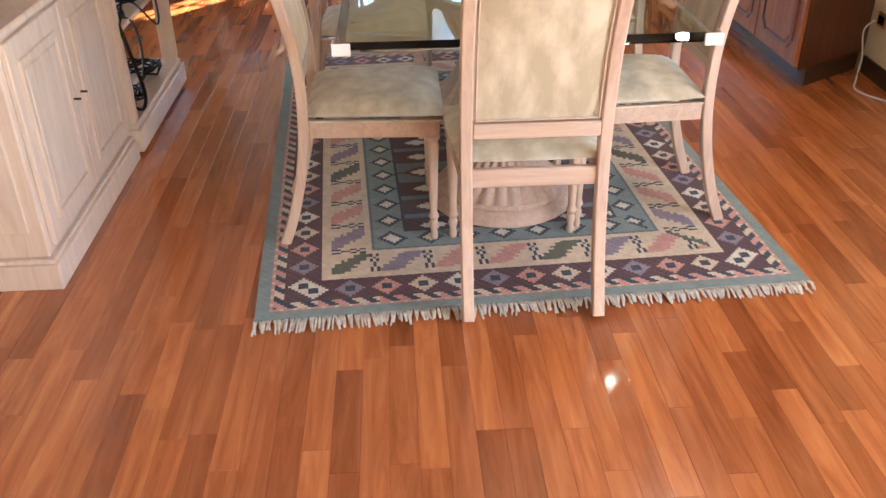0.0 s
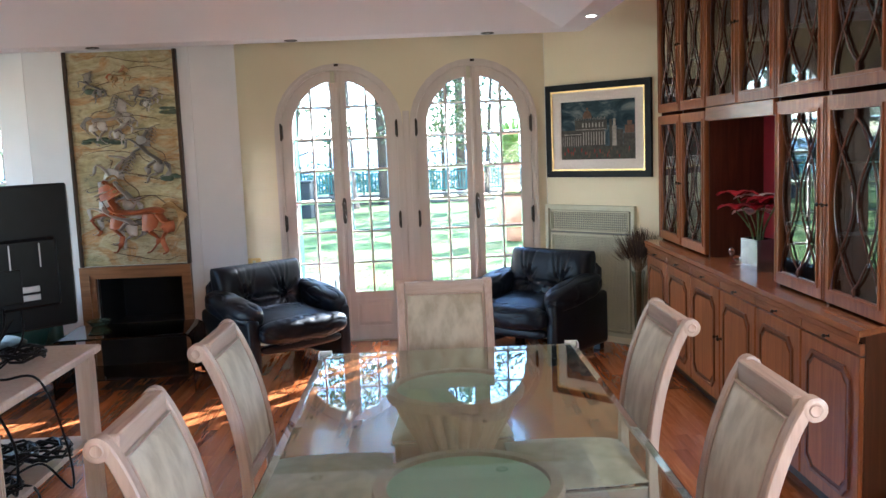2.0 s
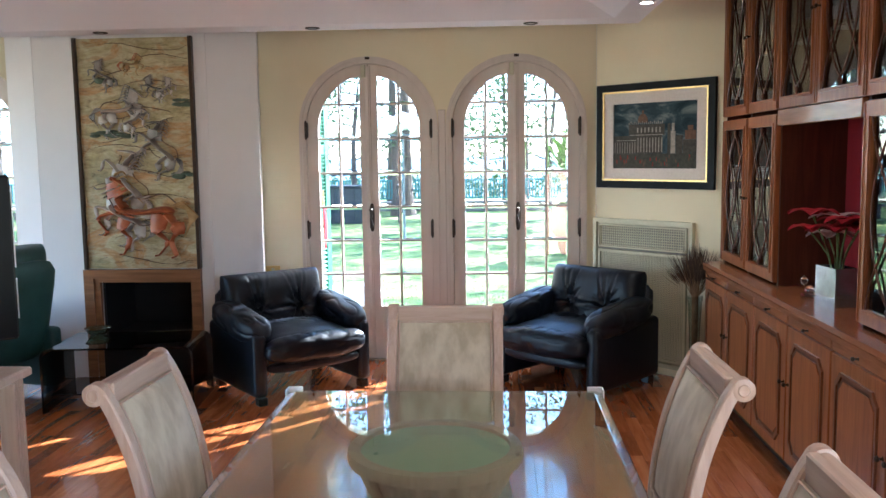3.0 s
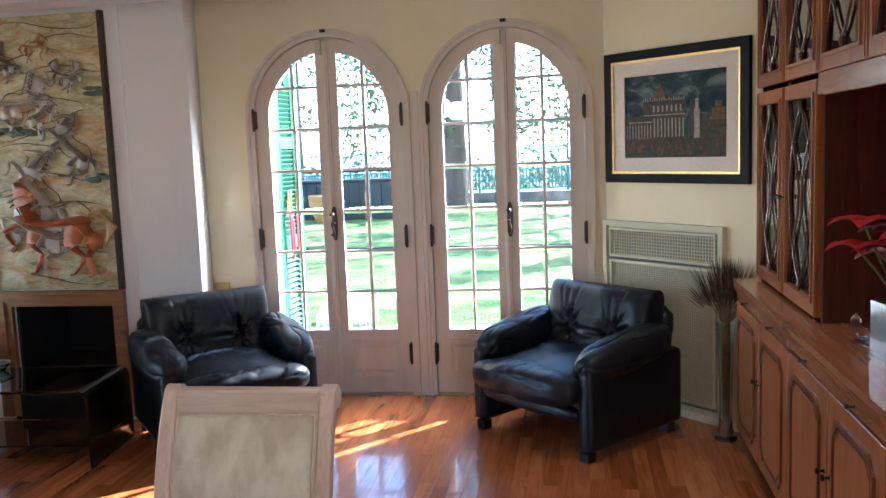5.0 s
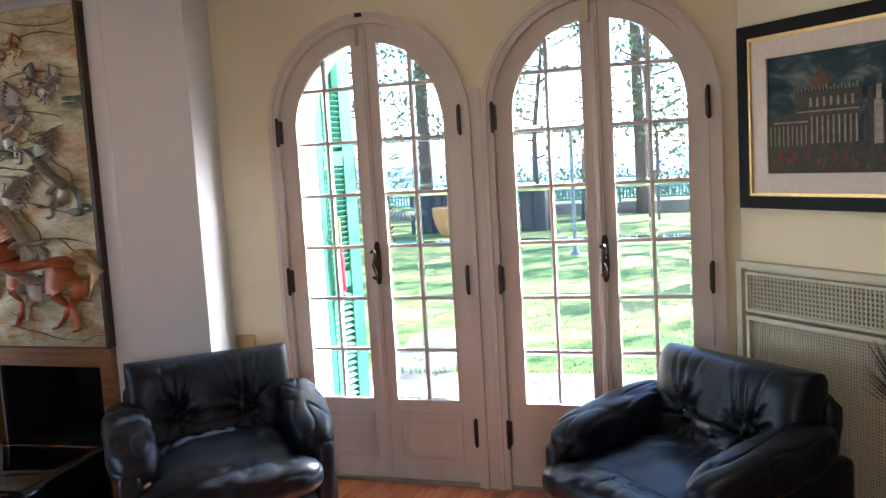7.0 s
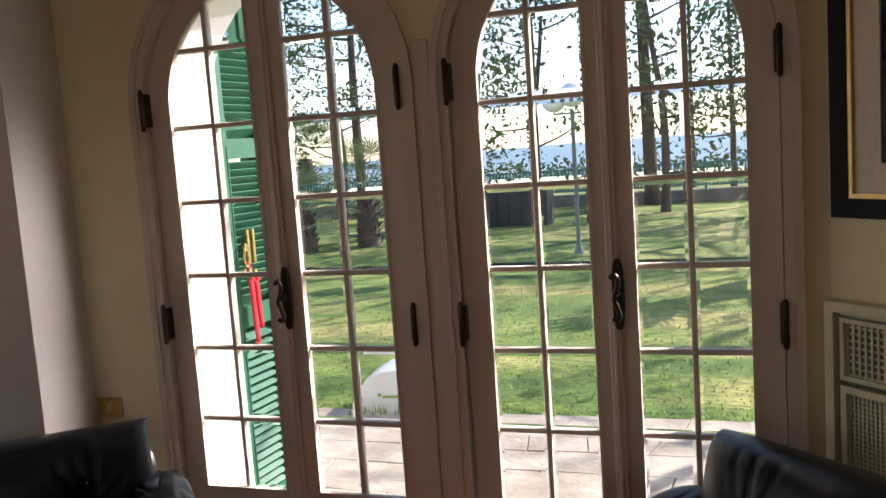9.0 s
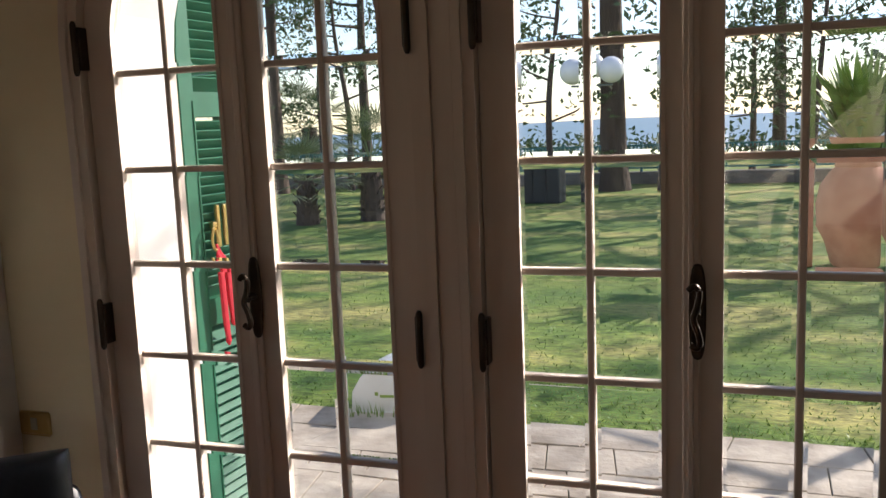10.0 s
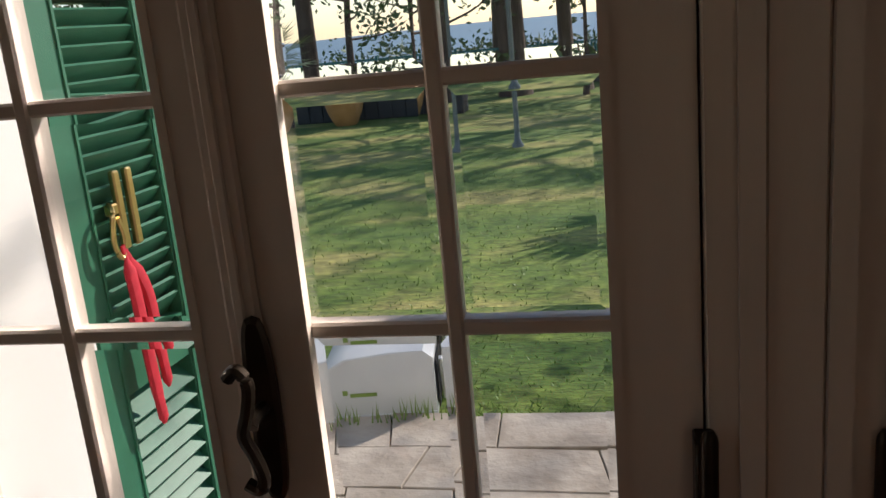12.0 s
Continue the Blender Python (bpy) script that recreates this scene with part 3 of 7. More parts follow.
def cushion(bm, x0, x1, y0, y1, z0, z1, taper=0.0, n=10, crown=0.02, edge=0.35):
    """A soft pad with rounded rim; taper narrows it towards y0."""
    for side in (0, 1):
        grid = []
        for j in range(n + 1):
            row = []
            for i in range(n + 1):
                u, v = -1 + 2 * i / n, -1 + 2 * j / n
                f = (1 - abs(u) ** 5) ** edge * (1 - abs(v) ** 5) ** edge
                w = 1 - taper * (1 - (v + 1) / 2)
                x = (x0 + x1) / 2 + (x1 - x0) / 2 * u * w
                y = (y0 + y1) / 2 + (y1 - y0) / 2 * v
                mid = (z0 + z1) / 2
                z = mid + ((z1 - mid) * f + crown * f * (1 - u * u) * (1 - v * v)) if side else mid - (mid - z0) * f
                row.append(bm.verts.new((x, y, z)))
            grid.append(row)
        for j in range(n):
            for i in range(n):
                q = (grid[j][i], grid[j][i + 1], grid[j + 1][i + 1], grid[j + 1][i])
                bm.faces.new(q if side else q[::-1])
    bmesh.ops.remove_doubles(bm, verts=bm.verts, dist=0.0004)


def dining_chair():
    e = empty("dining_chair", Matrix(), "pickled wood dining chair with scrolled back and beige velvet pads", "chair", "chairs round the glass table")
    for x in (-0.188, 0.188):
        bm = bmesh.new()
        sweep_rect(bm, stile_line(x), 0.034, 0.036, 0.036, 0.030)
        # the scroll at the top
        m = Matrix.Translation((x, -0.336, 0.962)) @ Matrix.Rotation(radians(90), 4, "Y")
        lathe(bm, [(0.010, -0.0205), (0.013, -0.022), (0.016, -0.019), (0.024, -0.019), (0.028, -0.017), (0.028, 0.017), (0.024, 0.019), (0.016, 0.019), (0.013, 0.022), (0.010, 0.0205)], 18, m=m)
        smooth(part("back_post", bm, PALE, e), 35)
    bm = bmesh.new()
    m = Matrix.Translation((0, -0.336, 0.962)) @ Matrix.Rotation(radians(90), 4, "Y")
    lathe(bm, [(0.022, -0.169), (0.022, 0.169)], 16, m=m)
    box(bm, -0.171, 0.171, -0.325, -0.300, 0.925, 0.985, 0.004, m=Matrix.Translation((0, 0, 0)))
    smooth(part("top_rail", bm, PALEX, e), 35)
    bm = bmesh.new()
    box(bm, -0.171, 0.171, -0.228, -0.202, 0.525, 0.568, 0.004)
    part("lower_rail", bm, PALEX, e)
    # padded back following the curve
    line = [p for p in stile_line(0) if 0.565 <= p.z <= 0.935]
    for name, off, mt, lb in (("backrest", 0.0, VELVET, "beige velvet padded back"),):
        bm = bmesh.new()
        n = 8
        for sgn in (-1, 1):
            rows = []
            for j, p in enumerate(line):
                t = (line[min(j + 1, len(line) - 1)] - line[max(j - 1, 0)]).normalized()
                nrm = Vector((0, -t.z, t.y))
                v = -1 + 2 * j / (len(line) - 1)
                row = []
                for i in range(n + 1):
                    u = -1 + 2 * i / n
                    f = (1 - abs(u) ** 6) ** 0.4 * (1 - abs(v) ** 8) ** 0.4
                    row.append(bm.verts.new(p + Vector((0.171 * u, 0, 0)) + nrm * sgn * (0.006 + 0.010 * f)))
                rows.append(row)
            for a, b in zip(rows, rows[1:]):
                for i in range(n):
                    bm.faces.new((a[i], a[i + 1], b[i + 1], b[i]))
        back = smooth(part(name, bm, mt, e, lb), 60)
        bm = bmesh.new()
        for x in (-0.163, 0.163):
            for sgn in (-1, 1):
                tube(bm, [p + Vector((x, sgn * 0.014, 0)) for p in line], 0.0028, 5)
        for p in (line[0], line[-1]):
            for sgn in (-1, 1):
                tube(bm, [p + Vector((-0.163, sgn * 0.014, 0)), p + Vector((0.163, sgn * 0.014, 0))], 0.0028, 5)
        smooth(part("piping", bm, PALE, back, "pale wooden bead round the velvet"))
    # seat
    bm = boxes((-0.200, 0.200, 0.190, 0.215, 0.375, 0.43, 0.005), (-0.19, 0.19, -0.215, -0.19, 0.375, 0.43, 0.005))
    for s in (-1, 1):
        vs = []
        for z in (0.375, 0.43):
            vs.append([bm.verts.new(p) for p in ((s * 0.178, -0.19, z), (s * 0.200, -0.19, z), (s * 0.222, 0.20, z), (s * 0.200, 0.20, z))])
        bm.faces.new(vs[0]), bm.faces.new(vs[1])
        for k in range(4):
            bm.faces.new((vs[0][k], vs[0][(k + 1) % 4], vs[1][(k + 1) % 4], vs[1][k]))
    part("seat_frame", bm, PALEX, e)
    bm = bmesh.new()
    cushion(bm, -0.235, 0.235, -0.20, 0.228, 0.425, 0.475, 0.12, crown=0.016)
    seat = smooth(part("seat", bm, VELVET, e, "beige velvet seat pad"), 60)
    bm = bmesh.new()
    tube(bm, [(-0.205, -0.19, 0.432), (-0.232, 0.218, 0.432), (0.232, 0.218, 0.432), (0.205, -0.19, 0.432)], 0.004, 6)
    part("piping", bm, VELVET, seat)
    for x in (-0.198, 0.198):
        bm = bmesh.new()
        lathe(bm, [(0.011, 0.0), (0.013, 0.012), (0.010, 0.03), (0.016, 0.055), (0.011, 0.07), (0.018, 0.085), (0.0125, 0.10), (0.0175, 0.27), (0.021, 0.34), (0.017, 0.352), (0.024, 0.362), (0.024, 0.372)], 14, c=(x, 0.19))
        box(bm, x - 0.022, x + 0.022, 0.168, 0.212, 0.372, 0.428, 0.003)
        smooth(part("leg", bm, PALE, e), 35)
    return e


RUG_T = 0.012
chair = dining_chair()
CHAIRS = [(0.967, 2.79, 0), (0.953, 4.60, 180), (0.515, 3.17, -90), (0.505, 4.02, -91), (1.385, 3.22, 90), (1.375, 4.075, 91)]
for k, (x, y, a) in enumerate(CHAIRS):
    m = pose(x, y, RUG_T, 0, 0, a)
    if k == 0:
        chair.matrix_world = m
        chair.matrix_basis = m
    else:
        copy_thing(chair, m)

# ---- glass table on two fluted pedestals ----
TX0, TX1, TY0, TY1, TZ = 0.437, 1.479, 2.70, 4.672, 0.76
table = empty("glass_table", Matrix(), "dining table with thick greenish glass top and two fluted pedestals", "dining table")
bm = bmesh.new()
T0 = 0.741
prof = [(0.0, T0), (0.0, 0.748), (0.030, TZ)]
loops = []
for ins, z in [(0.004, T0)] + prof[0:1] + prof[1:2] + prof[2:]:
    loops.append([bm.verts.new(p) for p in ((TX0 + ins, TY0 + ins, z), (TX1 - ins, TY0 + ins, z), (TX1 - ins, TY1 - ins, z), (TX0 + ins, TY1 - ins, z))])
loops.pop(1)
for a, b in zip(loops, loops[1:]):
    for k in range(4):
        bm.faces.new((a[k], a[(k + 1) % 4], b[(k + 1) % 4], b[k]))
bm.faces.new(loops[0]), bm.faces.new(loops[-1])
part("tabletop", bm, TABLEGLASS, table, "thick greenish bevelled glass plate")
for x, sx in ((TX0, 1), (TX1, -1)):
    for y, sy in ((TY0, 1), (TY1, -1)):
        bm = bmesh.new()
        box(bm, min(x - sx * 0.006, x + sx * 0.045), max(x - sx * 0.006, x + sx * 0.045), min(y - sy * 0.006, y + sy * 0.004), max(y - sy * 0.006, y + sy * 0.004) - 0.0, 0.733, 0.766, 0.002)
        box(bm, min(x - sx * 0.006, x + sx * -0.001), max(x - sx * 0.006, x + sx * -0.001), min(y + sy * 0.005, y + sy * 0.045), max(y + sy * 0.005, y + sy * 0.045), 0.733, 0.766, 0.002)
        part("corner_guard", bm, PLASTIC, table, "clear plastic corner guard")
for y in (3.262, 4.13):
    bm = bmesh.new()
    lathe(bm, [(0.245, RUG_T), (0.262, 0.025), (0.262, 0.045), (0.245, 0.062), (0.232, 0.066), (0.236, 0.075), (0.225, 0.085)], 48, c=(0.965, y))
    foot = smooth(part("pedestal_foot", bm, PALE, table), 35)
    bm = bmesh.new()
    lathe(bm, [(0.222, 0.085), (0.21, 0.10), (0.165, 0.135), (0.115, 0.19), (0.088, 0.26), (0.080, 0.33), (0.088, 0.40), (0.112, 0.48), (0.150, 0.56), (0.190, 0.63), (0.212, 0.68), (0.215, 0.70)], 144, c=(0.965, y), flute=24, depth=0.10, frange=(0.09, 0.69))
    smooth(part("pedestal_column", bm, PALE, table, "fluted trumpet-shaped pale column"), 60)
    bm = bmesh.new()
    lathe(bm, [(0.215, 0.70), (0.236, 0.705), (0.240, 0.722), (0.236, 0.737), (0.205, 0.7385), (0.2, 0.70)], 48, c=(0.965, y))
    smooth(part("pedestal_rim", bm, PALE, table), 35)
    bm = bmesh.new()
    lathe(bm, [(0.203, 0.712), (0.203, 0.728)], 48, c=(0.965, y))
    part("pedestal_disc", bm, GREENTOP, table, "pale green disc under the glass")

# ---- rug, woven in squares ----
RUGW, RUGL, CELL = 1.69, 2.46, 0.0102
RC = {}
RCOL = {"g": (0.20, 0.26, 0.26), "m": (0.085, 0.035, 0.045), "n": (0.03, 0.045, 0.075), "c": (0.62, 0.52, 0.40), "p": (0.55, 0.28, 0.24), "v": (0.24, 0.20, 0.27), "o": (0.10, 0.11, 0.08), "w": (0.66, 0.62, 0.54), "s": (0.13, 0.17, 0.20)}
for k, c in RCOL.items():
    RC[k] = mottled("rug_wool_" + k, tuple(0.85 * v for v in c), tuple(1.12 * v for v in c), 0.95, s=40, bump_scale=260, bump_strength=0.6, dist=0.003, sheen=0.2)
ORDER = list(RCOL)
NX, NY = int(RUGW / CELL), int(RUGL / CELL)


def star(u, v, r):
    a, b = abs(u), abs(v)
    return a + b <= r or max(a, b) <= r * 0.68


def rug_cell(i, j):
    d = min(i, j, NX - 1 - i, NY - 1 - j)
    along = j if min(i, NX - 1 - i) < min(j, NY - 1 - j) else i
    if d < 4:
        return "g"
    if d < 5:
        return "p" if along % 4 < 3 else "c"
    if d < 8:
        return "n" if ((along + (d - 5)) // 3) % 2 else ("c" if (along // 9) % 2 else "p")
    if d < 19:
        k = along % 11 - 5
        h = d - 13
        if star(k, h, 4.3):
            if max(abs(k), abs(h)) <= 1:
                return "n"
            return "cpvw"[(along // 11 * 7) % 4]
        return "m"
    if d < 20:
        return "c"
    if d < 35:
        k, h = along % 17, d - 20
        panel = (along // 17) % 4
        if k < 3:
            if (h in (2, 3, 4) and k in (0, 2)) or (h in (5, 6) and k == 1) or (h in (8, 9) and k != 1) or (h == 7 and k == 1) or (h in (11, 12) and k in (0, 2)) or (h == 10 and k == 1):
                return "n"
            return "c"
        s = (k - 3) + h - 14
        q = (k - 3) - h
        step = (abs(q) // 2) * 2
        if abs(h - 7) <= 5 and abs((k - 9.5) - (h - 7) * 0.8) <= 3.2 + h % 2:
            return "povp"[panel]
        return "c"
    if d < 36:
        return "s"
    if d < 46:
        k, h = along % 12 - 6, d - 41
        if abs(k) + abs(h) < 5:
            return "w" if abs(k) + abs(h) < 3 else "n"
        return "g"
    if d < 47:
        return "n"
    k, h = i % 16 - 8, j % 14 - 7
    if abs(h) > 5:
        return "s"
    if abs(k) * 0.6 + abs(h) < 3:
        return "w"
    if abs(k) * 0.6 + abs(h) < 5:
        return "m"
    return "mmsm"[(j // 14) % 4]


bm = bmesh.new()
grid = [[bm.verts.new((i * CELL - RUGW / 2, j * CELL, RUG_T + 0.0006 * ((i * 7 + j * 13) % 3))) for i in range(NX + 1)] for j in range(NY + 1)]
for j in range(NY):
    for i in range(NX):
        f = bm.faces.new((grid[j][i], grid[j][i + 1], grid[j + 1][i + 1], grid[j + 1][i]))
        f.material_index = ORDER.index(rug_cell(i, j))
low = [[bm.verts.new((x, y, 0.001)) for x, y in ((-RUGW / 2, 0), (-RUGW / 2 + NX * CELL, 0), (-RUGW / 2 + NX * CELL, NY * CELL), (-RUGW / 2, NY * CELL))]][0]
edges = [[grid[0][i] for i in range(NX + 1)], [grid[j][NX] for j in range(NY + 1)], [grid[NY][NX - i] for i in range(NX + 1)], [grid[NY - j][0] for j in range(NY + 1)]]
for k, line in enumerate(edges):
    bm.faces.new([low[k], low[(k + 1) % 4]] + line[::-1])
rug = empty("rug", pose(1.005, 2.575, 0, 0, 0, 3.2), "flat woven rug with maroon star border and cream panels", "rug")
part("rug_field", bm, [RC[k] for k in ORDER], rug)
bm = bmesh.new()
rr = random.Random(5)
for y0, sgn in ((0, -1), (NY * CELL, 1)):
    x = -RUGW / 2
    while x < RUGW / 2 - 0.008:
        w = rr.uniform(0.007, 0.014)
        L = rr.uniform(0.035, 0.065)
        dx = rr.uniform(-0.012, 0.012)
        pts = [(x, y0, 0.010), (x + dx * 0.4, y0 + sgn * L * 0.5, 0.011 + rr.uniform(0, 0.004)), (x + dx, y0 + sgn * L, 0.004)]
        tube(bm, pts, [0.003, w * 0.42, w * 0.30], 5, 0.5)
        x += w * 0.72
tagged(part("fringe", bm, mottled("fringe_cotton", (0.42, 0.38, 0.34), (0.66, 0.61, 0.55), 0.95, s=60), rug), kind="stuff")


# ---- armchairs ----
def puff(bm, centre, size, m, power=3.2, n=22, dent=(), wrinkle=0.0, seed=0):
    """A soft rounded block; dent: (x, z, depth, width) buttons on its front (+y) side."""
    rings = []
    cx, cy, cz = centre
    for j in range(n + 1):
        ph = -math.pi / 2 + math.pi * j / n
        ring = []
        for i in range(2 * n):
            th = math.pi * i / n
            d = Vector((math.cos(ph) * math.cos(th), math.cos(ph) * math.sin(th), math.sin(ph)))
            s = (abs(d.x) ** power + abs(d.y) ** power + abs(d.z) ** power) ** (-1 / power)
            p = Vector((d.x * s * size[0] / 2, d.y * s * size[1] / 2, d.z * s * size[2] / 2))
            if wrinkle:
                fold = max(0.0, 0.14 - abs(noise.noise(Vector((p.x * 13, p.y * 5, p.z * 13)) + Vector((seed, seed, 0))))) / 0.14
                p += d * wrinkle * (0.8 * noise.noise(p * 8 + Vector((seed, 0, 0))) - 0.55 * fold)
            for bx, bz, dep, wd in dent:
                if d.y > 0:
                    q = ((p.x - bx) ** 2 + (p.z - bz) ** 2) ** 0.5
                    ang = math.atan2(p.z - bz, p.x - bx)
                    p.y -= dep * math.exp(-(q / wd) ** 1.3) * (1 + 0.75 * math.cos(8 * ang + bx * 9) * min(1, q / wd))
            ring.append(bm.verts.new(m @ (p + Vector(centre))))
        rings.append(ring)
    k2 = 2 * n
    for a, b in zip(rings, rings[1:]):
        for i in range(k2):
            bm.faces.new((a[i], a[(i + 1) % k2], b[(i + 1) % k2], b[i]))
    bmesh.ops.remove_doubles(bm, verts=bm.verts, dist=0.0003)


def buttoned_pad(bm, w, h, t, m, nx, nz, buttons=(), creases=(), seed=0):
    """A stuffed pad standing in xz, its front towards +y. buttons: (x, z); creases: (x0, z0, x1, z1, depth, width)."""
    for side in (1, -1):
        grid = []
        for j in range(nz + 1):
            row = []
            for i in range(nx + 1):
                u, v = math.sin(math.pi / 2 * (2 * i / nx - 1)), math.sin(math.pi / 2 * (2 * j / nz - 1))
                f = max(0.0, (1 - abs(u) ** 7) * (1 - abs(v) ** 7)) ** 0.38
                x, z = u * w / 2 * (1 - 0.02 * (1 - f)), v * h / 2
                y = t / 2 * f * (0.86 + 0.14 * (1 - u * u) * (1 - v * v))
                if side > 0:
                    y += f * 0.012 * noise.noise(Vector((x * 6 + seed, z * 6, 0)))
                    for bx, bz in buttons:
                        q = math.hypot(x - bx, z - bz)
                        y -= 0.060 * math.exp(-(q / 0.060) ** 1.3)
                    for x0, z0, x1, z1, dep, wd in creases:
                        dx, dz = x1 - x0, z1 - z0
                        k = min(1.0, max(0.0, ((x - x0) * dx + (z - z0) * dz) / (dx * dx + dz * dz)))
                        q = math.hypot(x - x0 - k * dx, z - z0 - k * dz)
                        if q < 4 * wd:
                            y -= f * dep * (1 - 0.75 * k) * (math.exp(-(q / wd) ** 2) - 0.4 * math.exp(-((q - 1.9 * wd) / wd) ** 2))
                row.append(bm.verts.new(m @ Vector((x, side * y, z))))
            grid.append(row)
        for j in range(nz):
            for i in range(nx):
                q = (grid[j][i], grid[j][i + 1], grid[j + 1][i + 1], grid[j + 1][i])
                bm.faces.new(q if side < 0 else q[::-1])
    bmesh.ops.remove_doubles(bm, verts=bm.verts, dist=0.0003)


def armchair(m, material, label, high=0.0, seed=0):
    e = empty("armchair", m, label, "armchair", "" if high else "black armchairs")
    rr = random.Random(seed)
    H = 0.45 + high
    buttons = [(-0.15, -0.035), (0.15, -0.035)]
    creases = [(-0.10, -0.035, 0.10, -0.035, 0.012, 0.012), (0.10, -0.035, -0.10, -0.040, 0.010, 0.012)]
    for bx, bz in buttons:
        for k in range(11):
            a = 2 * math.pi * k / 11 + rr.uniform(-0.2, 0.2)
            L = rr.uniform(0.08, 0.15)
            creases.append((bx, bz, bx + L * math.cos(a), bz + L * math.sin(a), rr.uniform(0.016, 0.028), rr.uniform(0.006, 0.010)))
        for k in range(3):
            dx = (k - 1) * 0.07 + rr.uniform(-0.02, 0.02)
            creases.append((bx + dx * 0.3, bz + 0.04, bx + dx, H / 2 - 0.02, rr.uniform(0.010, 0.016), 0.008))
    tilt = Matrix.Translation((0, -0.25, 0.53 + high / 2)) @ Matrix.Rotation(radians(13), 4, "X")
    bm = bmesh.new()
    buttoned_pad(bm, 0.72, H, 0.25, tilt, 96, 64, buttons, creases, seed)
    back = smooth(part("backrest", bm, material, e), 80)
    for bx, bz in buttons:
        bm = bmesh.new()
        puff(bm, (bx, 0.060, bz), (0.03, 0.014, 0.03), tilt, 2.2, 8)
        smooth(part("button", bm, material, back), 80)
    bm = bmesh.new()
    puff(bm, (0, -0.10, -0.05), (0.74, 0.09, 0.42 + high), tilt, 7.0, 16)
    smooth(part("back_shell", bm, material, e), 80)
    bm = bmesh.new()
    lay = Matrix.Translation((0, 0.05, 0.345)) @ Matrix.Rotation(radians(87), 4, "X")
    folds = [(rr.uniform(-0.2, 0.2), 0.30, rr.uniform(-0.26, 0.26), rr.uniform(-0.02, 0.16), rr.uniform(0.010, 0.018), rr.uniform(0.008, 0.013)) for _ in range(9)]
    folds += [(s * 0.29, rr.uniform(-0.1, 0.25), s * rr.uniform(0.08, 0.2), rr.uniform(-0.05, 0.2), 0.014, 0.010) for s in (-1, 1) for _ in range(3)]
    buttoned_pad(bm, 0.60, 0.64, 0.19, lay, 64, 64, (), folds, seed + 3)
    seat = smooth(part("seat", bm, material, e), 80)
    bm = bmesh.new()
    puff(bm, (0, 0.350, 0.340), (0.70, 0.20, 0.175), Matrix(), 3.0, 48, wrinkle=0.013, seed=seed + 4)
    smooth(part("front_roll", bm, material, seat), 80)
    bm = bmesh.new()
    puff(bm, (0, 0.315, 0.225), (0.655, 0.09, 0.075), Matrix(), 3.4, 16)
    smooth(part("lower_rail", bm, material, e), 80)
    for s in (-1, 1):
        bm = bmesh.new()
        slope = Matrix.Translation((s * 0.360, 0.01, 0.487)) @ Matrix.Rotation(radians(-8), 4, "X") @ Matrix.Rotation(radians(s * 3), 4, "Z")
        puff(bm, (0, 0, 0), (0.20, 0.64, 0.185), slope, 2.9, 52, wrinkle=0.014, seed=seed + 7 * s)
        smooth(part("armrest", bm, material, e), 80)
        bm = bmesh.new()
        box(bm, s * 0.372 - 0.045, s * 0.372 + 0.045, -0.40, 0.335, 0.05, 0.45, 0.040, seg=4)
        smooth(part("side_panel", bm, material, e), 60)
        for y in (-0.33, 0.30):
            part("foot", boxes((s * 0.365 - 0.03, s * 0.365 + 0.03, y - 0.03, y + 0.03, 0.0, 0.05, 0.005)), BLACKM, e)
    bm = bmesh.new()
    box(bm, -0.30, 0.30, -0.03, 0.03, 0.12, 0.17, 0.006)
    box(bm, -0.035, 0.035, -0.3, 0.3, 0.17, 0.22, 0.006)
    part("cross_bar", bm, SURROUND, e, "dark wooden cross bar under the seat")
    return e


armchair(pose(1.66, 7.60, 0, 0, 0, 138.5), LEATHER, "black buttoned leather armchair beside the radiator cover", seed=1)
armchair(pose(-0.23, 7.50, 0, 0, 0, 220), LEATHER, "black buttoned leather armchair beside the fireplace, sunlit", seed=11)
armchair(pose(-2.21, 7.04, 0, 0, 0, 75), TEAL, "dark teal leather armchair with its back to the dining table", high=0.25, seed=21)

# ---- coffee table of bent smoked glass ----
ct = empty("coffee_table", pose(-1.18, 7.12, 0, 0, 0, 5), "low coffee table of one bent sheet of smoked glass", "coffee table")
bm = bmesh.new()
path = [(-0.46, 0.0)] + [(-0.46 + 0.06 * (1 - math.cos(a)), 0.34 + 0.06 * math.sin(a)) for a in [math.pi / 2 * k / 6 for k in range(7)]]
path = path + [(-x, z) for x, z in path[::-1]]
inn = []
for k, (x, z) in enumerate(path):
    a, b = Vector(path[max(k - 1, 0)]), Vector(path[min(k + 1, len(path) - 1)])
    t = (b - a).normalized()
    inn.append((x + t.y * 0.012, z - t.x * 0.012))
ring_prism(bm, path, inn, -0.24, 0.26, closed=False)
smooth(part("glass_sheet", bm, SMOKE, ct), 40)
bm = bmesh.new()
box(bm, -0.42, 0.42, -0.20, 0.22, 0.10, 0.11, 0.003)
part("lower_shelf", bm, SMOKE, ct)
bowl = empty("glass_dish", pose(-1.45, 7.28, 0.40), "small greenish glass dish on the smoked coffee table", "dish")
bm = bmesh.new()
lathe(bm, [(0.03, 0.001), (0.05, 0.004), (0.075, 0.035), (0.085, 0.045), (0.081, 0.046), (0.070, 0.036), (0.045, 0.008)], 28)
smooth(part("dish_bowl", bm, glass("sea_green_glass", (0.55, 0.85, 0.78), 0.15), bowl), 60)

